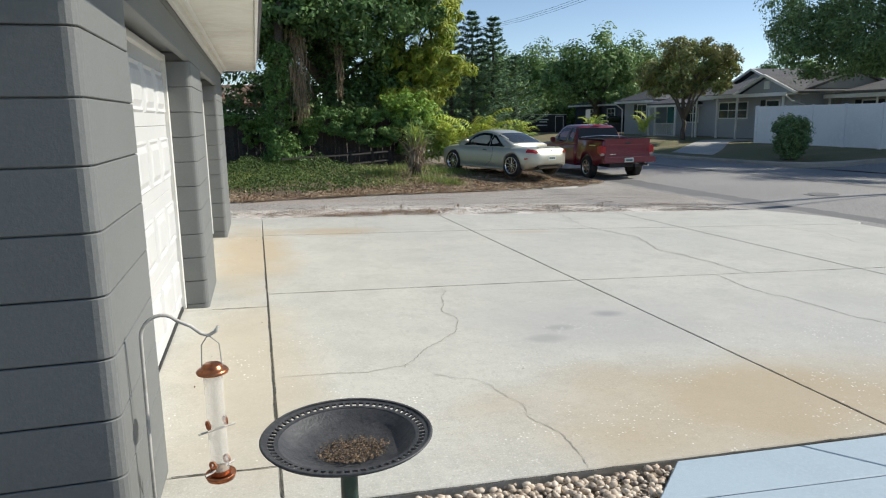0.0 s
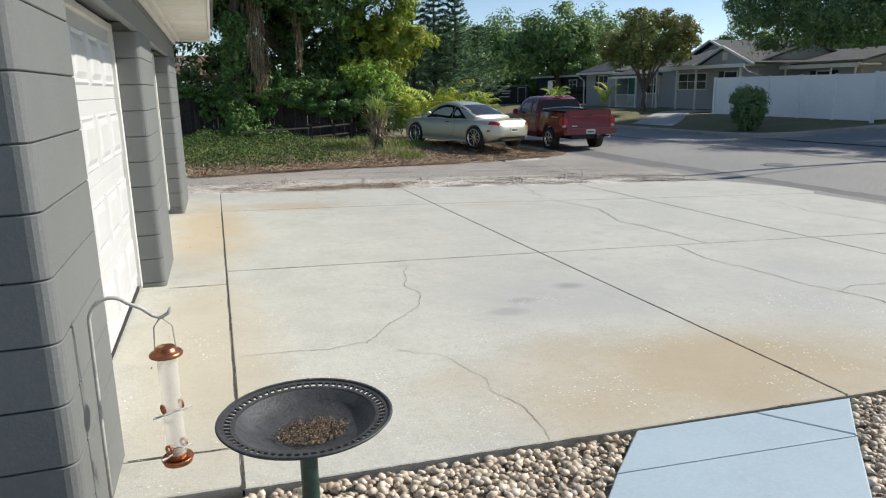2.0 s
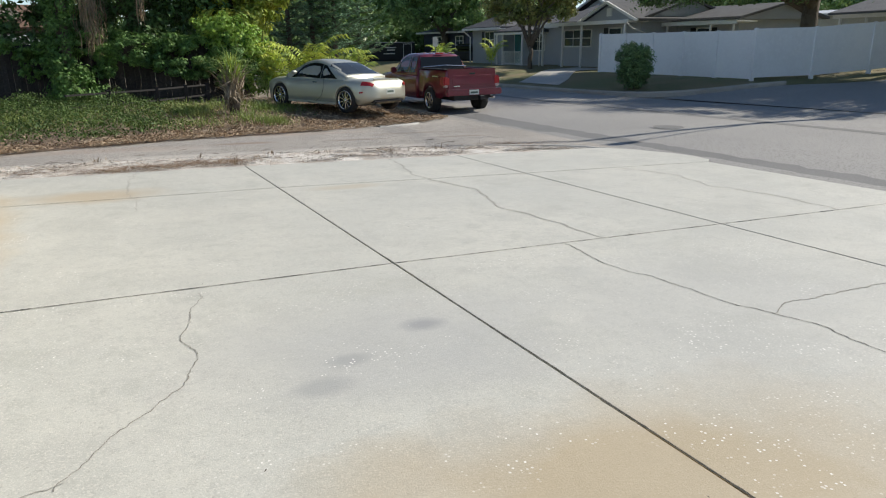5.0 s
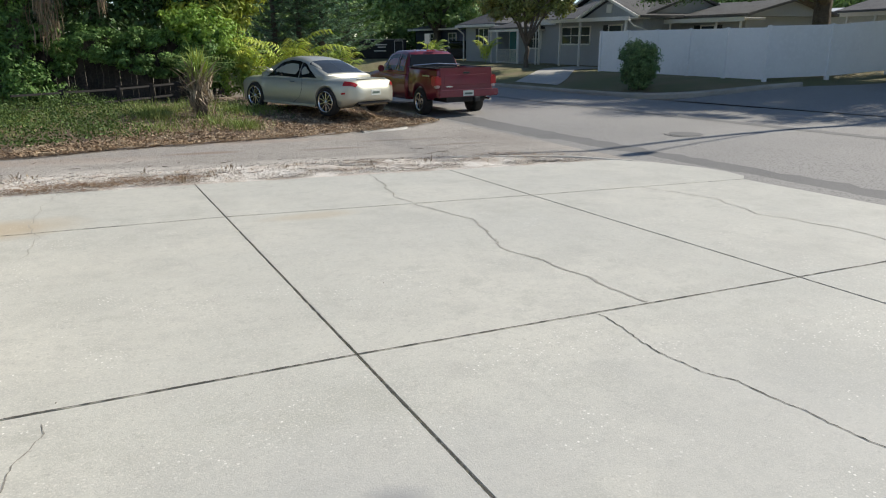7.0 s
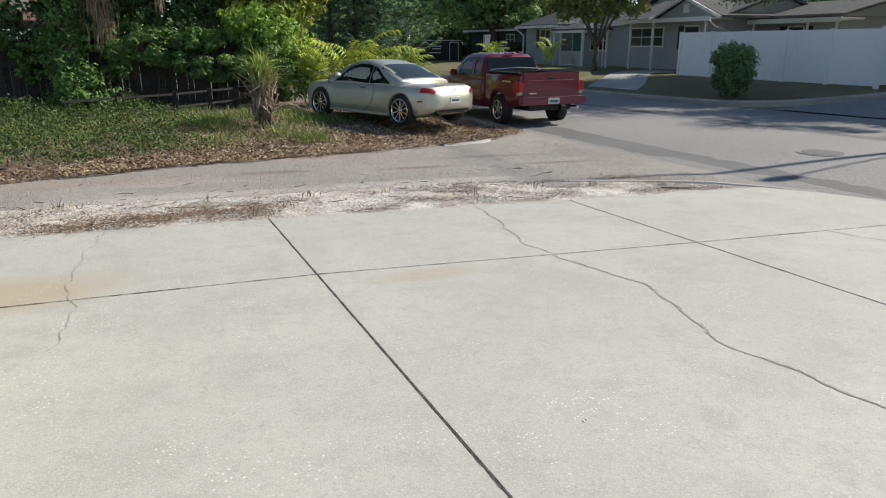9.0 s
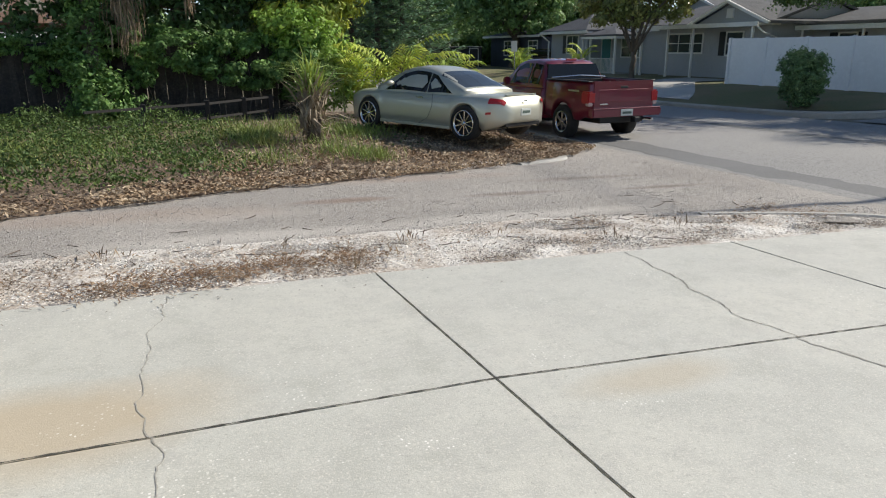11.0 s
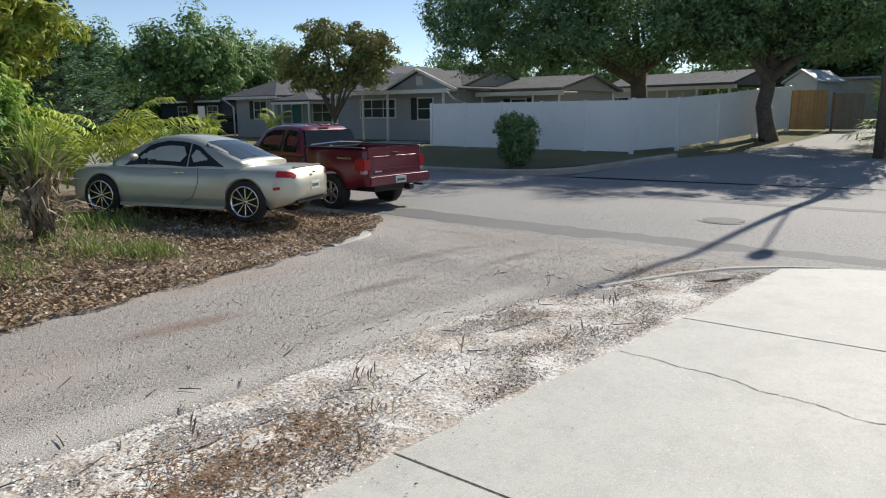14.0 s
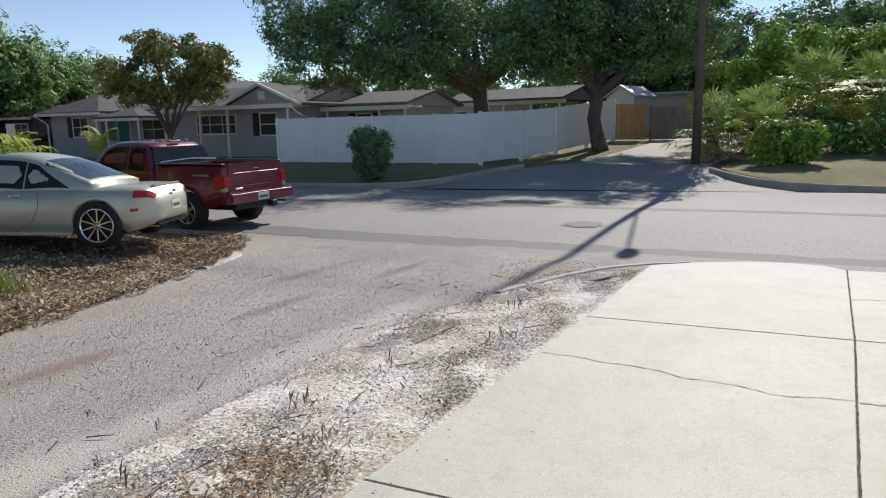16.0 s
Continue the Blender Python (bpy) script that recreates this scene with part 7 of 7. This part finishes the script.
def box_trailer():
    t = thing("cargo_trailer", "black enclosed cargo trailer with white trim parked far off", "trailer", pose(23.4, 59.2, -0.35, 0, 0, -22))
    part("body", boxes((0, 3.9, 0, 1.9, 0.35, 1.95), bevel=0.03), M_BLACK, t)
    part("roof_trim", boxes((-0.03, 3.93, -0.03, 1.93, 1.95, 2.0)), M_WHITE, t)
    part("door_trim", boxes((2.9, 2.95, -0.02, 0.0, 0.45, 1.85), (3.6, 3.65, -0.02, 0.0, 0.45, 1.85), (2.9, 3.65, -0.02, 0.0, 1.8, 1.86)), M_WHITE, t)
    for z, a, b in ((1.5, 1.3, 2.3), (1.3, 1.5, 2.2), (1.0, 1.2, 2.2)):
        part("lettering_bar", boxes((a, b, -0.02, 0.0, z, z + 0.09), bevel=0.0), M_WHITE, t)
    for y in (0.1, 1.8):
        part("wheel", mesh_of("wheel", *lathe([(0.001, -0.1), (0.3, -0.1), (0.33, 0), (0.3, 0.1), (0.001, 0.1)], 18, pose(1.9, y, 0.33, 90, 0, 0))), M_TYRE, t)


box_trailer()


def dark_suv():
    t = thing("parked_suv", "dark parked car in front of the blue house", "car", pose(27.6, 49.3, -0.1, 0, 0, 30))
    part("body", boxes((-0.9, 0.9, -2.2, 2.2, 0.35, 1.0), bevel=0.12, seg=3), M_BLACK, t)
    part("cabin", boxes((-0.78, 0.78, -1.9, 0.7, 1.0, 1.55), bevel=0.16, seg=3), M_GLASSDARK, t)
    for x in (-0.82, 0.82):
        for y in (-1.35, 1.35):
            part("wheel", mesh_of("wheel", *lathe([(0.001, -0.1), (0.3, -0.1), (0.34, 0), (0.3, 0.1), (0.001, 0.1)], 18, pose(x, y, 0.34, 0, 90, 0))), M_TYRE, t)


dark_suv()

# ---- street furniture ----
M_POLEWOOD = paint("weathered pole wood", (0.14, 0.11, 0.085), (0.1, 0.08, 0.062), (0.2, 0.165, 0.13), rough=0.9, grain=25, patch=2, bump=0.4, bump_scale=20)
pole = thing("utility_pole", "weathered wooden utility pole with a street lamp arm", "pole", pose(25.2, 12.56, -0.1))
part("shaft", mesh_of("shaft", *tube_data([(0, 0, -0.3), (0, 0.0, 4), (0, 0.02, 9), (0, 0.04, 13.2)], [0.15, 0.125, 0.078, 0.055], 14), smooth=True), M_POLEWOOD, pole)
part("lamp_arm", mesh_of("lamp_arm", *tube_data([(0, 0.0, 6.9), (-1.3, -0.35, 7.7), (-2.6, -0.62, 8.05)], [0.03, 0.03, 0.03], 8)), M_ALLOY, pole)
bm = bmesh.new()
bmesh.ops.create_icosphere(bm, subdivisions=2, radius=1, matrix=Matrix.Translation((-2.9, -0.69, 8.1)) @ Matrix.Diagonal((0.38, 0.17, 0.12, 1)))
part("lamp_head", bm, M_ALLOY, pole, smooth=True)
for k, y in enumerate((-1.1, 0.0, 1.1)):
    a, b = Vector((0, 0.04, 12.9 + 0.15 * y)), Vector((-3.0, 75, 12.3 + 0.15 * y))
    pts = [a.lerp(b, f) - Vector((0, 0, 2.6 * 4 * f * (1 - f))) for f in np.linspace(0, 1, 14)]
    part("cable", mesh_of("cable", *tube_data(pts, [0.012], 4)), M_BLACK, pole)
sign = thing("street_sign", "small white parking sign on a thin post", "sign", pose(21.9, 43.3, -0.2, 0, 0, 25))
part("post", boxes((-0.025, 0.025, -0.025, 0.025, -0.1, 2.1)), M_ALLOY, sign)
part("plate", boxes((-0.045, -0.03, -0.2, 0.2, 1.5, 2.1)), M_WHITE, sign)
man = thing("manhole_cover", "round dark iron manhole cover in the street", "manhole", pose(13.1, 13.3, land(13.1, 13.3) + 0.004))
part("frame", mesh_of("frame", *lathe([(0.42, 0.0), (0.41, 0.004), (0.36, 0.004), (0.35, 0.0)], 32)), M_ROAD, man)
part("lid", mesh_of("lid", *lathe([(0.34, 0.0), (0.34, 0.007), (0.2, 0.009), (0.001, 0.009)], 32)), M_TAR, man)


def road_patch(name, line, w, up, mat, seed, label):
    ob = ribbon(name, line, w, mat, None, seed, jitter=0.07, up=up, step=0.25, zf=land, uneven=0.3)
    tagged(ob, label, "road repair", kind="structure")


road_patch("road_patch_near", [(10.9, -20), (10.9, 5), (10.75, 12), (10.8, 17.4), (10.95, 22), (11.0, 30)], 0.75, 0.004, M_TAR, 201, "darker asphalt strip along the gutter")
road_patch("road_patch_mid", [(16.0, -20), (16.0, 10), (15.2, 20), (14.8, 40)], 0.42, 0.004, M_TAR, 202, "dark sealed seam along the street")
tagged(loft("opposite_drive", [(19.1, 29.0), (20.5, 30.2), (23, 32.4), (26.0, 33.6)], [(19.2, 26.0), (20.6, 27.2), (23.4, 30.3), (26.0, 30.4)], 20, 6, 0.13, M_PAVE), "pale concrete drive of the grey house", "driveway", kind="structure")
bin_t = thing("wheelie_bin", "blue plastic wheeled bin beside the board fence", "bin", pose(-1.95, 23.9, -0.1))
part("body", boxes((-0.28, 0.28, -0.3, 0.3, 0.05, 0.98), bevel=0.04, seg=2), paint("blue plastic", (0.02, 0.09, 0.3), rough=0.5), bin_t)
part("lid", boxes((-0.3, 0.3, -0.33, 0.33, 0.98, 1.05), bevel=0.02, seg=2), paint("blue lid plastic", (0.02, 0.08, 0.27), rough=0.5), bin_t)
for x, y in ((-2.3, 33.4), (-1.15, 33.5)):
    d = thing("satellite_dish", "grey satellite dish above the shed roof", "dish", pose(x, y, 2.75, 40, 0, 20), "satellite dishes")
    part("bowl", mesh_of("bowl", *lathe([(0.001, 0.0), (0.2, 0.03), (0.36, 0.1), (0.37, 0.11), (0.36, 0.115), (0.001, 0.012)], 20), smooth=True), M_GREYWOOD, d)
    part("mast", mesh_of("mast", *tube_data([(0, 0, 0), (0, -0.5, -0.7)], [0.03, 0.03], 6)), M_GREYWOOD, d)
M_RAILWOOD = paint("dark rail timber", (0.02, 0.018, 0.017), (0.014, 0.013, 0.012), (0.035, 0.03, 0.027), rough=0.85)
rail_t = thing("low_rail", "low dark timber rail in front of the vine fence", "rail", pose(0, 0, -0.1))
for x, y in ((1.6, 21.7), (2.85, 22.4), (3.7, 23.1), (4.4, 23.7)):
    part("post", boxes((x - 0.05, x + 0.05, y - 0.05, y + 0.05, -0.1, 0.55)), M_RAILWOOD, rail_t)
for z in (0.18, 0.48):
    part("rail", mesh_of("rail", *tube_data([(0.6, 21.1, z), (2.85, 22.4, z), (4.5, 23.8, z + 0.02)], [0.035] * 3, 4)), M_RAILWOOD, rail_t)

# ---- bird bath, feeder and pebbles by the path ----
M_GREEN = paint("dark green enamel", (0.03, 0.07, 0.055), (0.02, 0.05, 0.04), (0.05, 0.1, 0.08), rough=0.45, grain=40, patch=6)
M_BATH = paint("charcoal cast bowl", (0.055, 0.057, 0.06), (0.09, 0.09, 0.092), (0.035, 0.036, 0.038), rough=0.55, grain=50, patch=7, bump=0.2, bump_scale=90)
M_COPPER = paint("copper", (0.5, 0.19, 0.09), (0.4, 0.14, 0.07), (0.6, 0.26, 0.13), rough=0.3, metal=0.9, grain=60, patch=12, bump=0.05)
M_IRON = paint("pale painted iron", (0.5, 0.48, 0.44), (0.4, 0.38, 0.34), (0.6, 0.58, 0.54), rough=0.5, grain=40, patch=8)
M_SEED = paint("bird seed", (0.2, 0.13, 0.075), (0.08, 0.055, 0.035), (0.36, 0.28, 0.19), rough=0.9, grain=300, patch=60, vary=0.5, island=True)


def clear_plastic():
    m = bpy.data.materials.new("clear feeder plastic")
    m.use_nodes = True
    nt = m.node_tree
    p = nt.nodes["Principled BSDF"]
    p.inputs["Base Color"].default_value = (0.9, 0.88, 0.82, 1)
    p.inputs["Roughness"].default_value = 0.25
    tr = nt.nodes.new("ShaderNodeBsdfTransparent")
    mx = nt.nodes.new("ShaderNodeMixShader")
    mx.inputs[0].default_value = 0.28
    nt.links.new(tr.outputs[0], mx.inputs[1])
    nt.links.new(p.outputs[0], mx.inputs[2])
    nt.links.new(mx.outputs[0], nt.nodes["Material Output"].inputs[0])
    return m


M_CLEAR = clear_plastic()


def bird_bath():
    bz = 0.56
    t = thing("bird_bath", "charcoal bird bath bowl with pierced rim on a green post", "bird bath", pose(0.115, 1.59, -0.03))
    bowl_prof = [(0.001, bz - 0.018), (0.1, bz - 0.014), (0.15, bz - 0.003), (0.185, bz + 0.015), (0.21, bz + 0.04), (0.216, bz + 0.043), (0.212, bz + 0.034), (0.188, bz + 0.009), (0.15, bz - 0.01), (0.1, bz - 0.022), (0.001, bz - 0.026)]
    part("bowl", mesh_of("bowl", *lathe(bowl_prof, 64), smooth=True), M_BATH, t)
    n, verts, faces = 192, [], []
    radii = (0.213, 0.224, 0.242, 0.258)
    for r in radii:
        for zo in (0.0, -0.007):
            for k in range(n):
                a = 2 * math.pi * k / n
                verts.append((r * math.cos(a), r * math.sin(a), bz + 0.043 + (r - 0.213) * 0.18 + zo))

    def vid(ri, lo, k):
        return (ri * 2 + lo) * n + k % n

    for ri in range(3):
        for k in range(n):
            if ri == 1 and k % 3 != 0:
                if k % 3 == 1:
                    faces.append((vid(1, 0, k), vid(1, 1, k), vid(2, 1, k), vid(2, 0, k)))
                    faces += [(vid(1, 0, j), vid(1, 1, j), vid(1, 1, j + 1), vid(1, 0, j + 1)) for j in (k, k + 1)]
                    faces += [(vid(2, 0, j), vid(2, 1, j), vid(2, 1, j + 1), vid(2, 0, j + 1)) for j in (k, k + 1)]
                else:
                    faces.append((vid(1, 0, k + 1), vid(1, 1, k + 1), vid(2, 1, k + 1), vid(2, 0, k + 1)))
                continue
            for lo in (0, 1):
                faces.append((vid(ri, lo, k), vid(ri, lo, k + 1), vid(ri + 1, lo, k + 1), vid(ri + 1, lo, k)))
    faces += [(vid(3, 0, k), vid(3, 1, k), vid(3, 1, k + 1), vid(3, 0, k + 1)) for k in range(n)]
    bm = bmesh.new()
    bm.from_mesh(mesh_of("rim", verts, faces))
    part("rim", bm, M_BATH, t, "pierced flat rim")
    part("rim_bead", mesh_of("rim_bead", *lathe([(0.256, bz + 0.045), (0.262, bz + 0.049), (0.266, bz + 0.053), (0.262, bz + 0.057), (0.256, bz + 0.054)], 96), smooth=True), M_BATH, t)
    part("post", mesh_of("post", *lathe([(0.028, 0.0), (0.028, 0.2), (0.032, 0.22), (0.028, 0.24), (0.027, bz - 0.06), (0.05, bz - 0.04), (0.07, bz - 0.022)], 20), smooth=True), M_GREEN, t)
    part("foot", mesh_of("foot", *lathe([(0.001, 0.05), (0.05, 0.045), (0.12, 0.02), (0.14, 0.0)], 28), smooth=True), M_GREEN, t)
    rng = np.random.default_rng(301)
    r = 0.115 * np.sqrt(rng.random(1800)) * (0.7 + 0.3 * rng.random(1800))
    a = rng.random(1800) * 6.283
    pts = np.stack([r * np.cos(a) * 1.05 + 0.015, r * np.sin(a) * 0.85, bz - 0.014 + 0.006 * np.exp(-(r / 0.07) ** 2) + rng.random(1800) * 0.006 + 0.022 * (r / 0.13) ** 4], 1)
    seeds = new("bird_seed", quads_mesh("bird_seed", leaf_quads(pts, 0.008, rng, np.array([[0, 0, 1.0]]), 0.5), M_SEED))
    seeds.matrix_world = pose(0.115, 1.59, -0.03)
    tagged(seeds, "scattered brown bird seed and husks in the bowl", "bird seed", kind="stuff")


def feeder():
    hook = thing("shepherd_hook", "thin pale iron shepherd's hook standing beside the wall", "hook", pose(-0.535, 2.04, -0.02))
    arc = [(0, 0, -0.05), (0.003, 0, 0.4), (0.008, 0, 0.80)] + [(0.075 - 0.067 * math.cos(a), 0.008 * a, 0.83 + 0.075 * math.sin(a)) for a in np.linspace(0.1, 2.4, 9)] + [(0.17, 0.02, 0.855), (0.2, 0.025, 0.825), (0.225, 0.03, 0.812), (0.25, 0.03, 0.825), (0.262, 0.03, 0.845)]
    part("shaft", mesh_of("shaft", *tube_data(arc, [0.0065], 8), smooth=True), M_IRON, hook)
    part("prong", mesh_of("prong", *tube_data([(0, 0, 0.08), (0.06, 0, 0.07), (0.065, 0, -0.05)], [0.005], 6)), M_IRON, hook)
    f = thing("bird_feeder", "clear tube bird feeder with copper cap and tray", "bird feeder", pose(-0.305, 2.07, -0.02))
    part("hanger", mesh_of("hanger", *join_data([tube_data([(-0.035, 0, 0.69), (-0.03, 0, 0.78), (-0.005, 0, 0.815)], [0.0025], 5), tube_data([(0.035, 0, 0.69), (0.03, 0, 0.78), (-0.005, 0, 0.815)], [0.0025], 5)])), M_IRON, f)
    part("cap", mesh_of("cap", *lathe([(0.001, 0.708), (0.03, 0.706), (0.036, 0.698), (0.038, 0.692), (0.05, 0.688), (0.057, 0.68), (0.055, 0.673), (0.038, 0.67)], 28), smooth=True), M_COPPER, f, "copper domed cap")
    tb = part("tube", mesh_of("tube", *lathe([(0.034, 0.285), (0.034, 0.672)], 28), smooth=True), M_CLEAR, f, "clear plastic tube")
    tb.visible_shadow = False
    tray = part("tray", mesh_of("tray", *lathe([(0.001, 0.272), (0.034, 0.274), (0.046, 0.276), (0.054, 0.284), (0.056, 0.28), (0.05, 0.262), (0.03, 0.255), (0.001, 0.253)], 28), smooth=True), M_COPPER, f, "copper seed tray")
    part("collar", mesh_of("collar", *lathe([(0.036, 0.282), (0.036, 0.3)], 24)), M_COPPER, f)
    for z, a in ((0.455, 0.5), (0.30, 0.8)):
        m = pose(0, 0, z, 0, 0, math.degrees(a))
        part("perch", mesh_of("perch", *[x if i else [tuple(m @ Vector(p)) for p in x] for i, x in enumerate(tube_data([(-0.07, 0, 0), (0.07, 0, 0)], [0.004], 6))]), M_IRON, f)
        for sg in (1, -1):
            port = lathe([(0.018, 0.0), (0.018, 0.006), (0.011, 0.008), (0.009, 0.0)], 14, m @ pose(sg * 0.03, 0, 0.024, 0, 90 * sg, 0))
            part("port", mesh_of("port", *port), M_COPPER, f)
    part("seed_remains", mesh_of("seed_remains", *lathe([(0.001, 0.31), (0.02, 0.306), (0.031, 0.295), (0.031, 0.285)], 16)), M_SEED, f, "last of the seed in the tube")


bird_bath()
feeder()


def in_path(x, y):
    """Whether a place lies on the painted path."""
    lft = np.interp(y, (-3.5, -0.7, 0.7, 1.9, 2.22), (-1.1, -0.9, 0.35, 1.42, 1.73))
    rgt = np.interp(y, (-3.5, -0.6, 0.8, 1.86, 2.21), (0.4, 0.5, 1.72, 2.72, 3.06))
    return lft - 0.01 < x < rgt + 0.01


def pebble_mesh(seed):
    rnd2 = random.Random(seed)
    bm = bmesh.new()
    bmesh.ops.create_icosphere(bm, subdivisions=1, radius=1)
    for v in bm.verts:
        v.co *= 1 + 0.25 * noise.noise(v.co * 1.3 + Vector((seed * 3.1, 0, 0)))
    s = (1, rnd2.uniform(0.65, 0.9), rnd2.uniform(0.4, 0.65))
    bmesh.ops.transform(bm, matrix=Matrix.Diagonal((*s, 1)), verts=bm.verts)
    me = bpy.data.meshes.new("pebble")
    bm.to_mesh(me)
    bm.free()
    me.materials.append(M_PEBBLE_ONE)
    me.shade_smooth()
    return me


def pebbles():
    kinds = [pebble_mesh(k) for k in range(8)]
    shapes = []
    for me in kinds:
        shapes.append((np.array([tuple(v.co) for v in me.vertices]), [tuple(p.vertices) for p in me.polygons]))
    rnd2 = random.Random(302)
    singles, vs, fs = 0, [], []
    y = 2.2
    while y > -2.0:
        x = -0.52
        while x < 6.0:
            px, py = x + rnd2.uniform(-0.016, 0.016), y + rnd2.uniform(-0.016, 0.016)
            x += 0.032 if y > 0.2 else 0.08
            if in_path(px, py) or (px < 0.3 and py < 0.5) or (px < 2 and py < 0.9):
                continue
            r = 0.02 * rnd2.uniform(0.6, 1.5)
            m = pose(px, py, drive_z(px, py) - 0.028 + rnd2.uniform(0, 0.02), rnd2.uniform(-25, 25), rnd2.uniform(-25, 25), rnd2.uniform(0, 360)) @ Matrix.Diagonal((r, r, r, 1))
            k = rnd2.randrange(8)
            if singles < 300 and py > 1.72 and 0.2 < px < 1.75:
                ob = new("pebble", kinds[k])
                ob.parent = bed
                ob.matrix_basis = m
                singles += 1
            else:
                v, f = shapes[k]
                o = len(vs)
                mm = np.array(m)
                vs.extend((v @ mm[:3, :3].T + mm[:3, 3]).tolist())
                fs.extend(tuple(i + o for i in q) for q in f)
        y -= 0.030 if y > 0.2 else 0.08
    rest = mesh_of("pebble_spread", vs, fs, M_PEBBLE, True)
    ob = part("pebble_spread", rest, None, bed)
    ob["kind"] = "stuff"


pebbles()
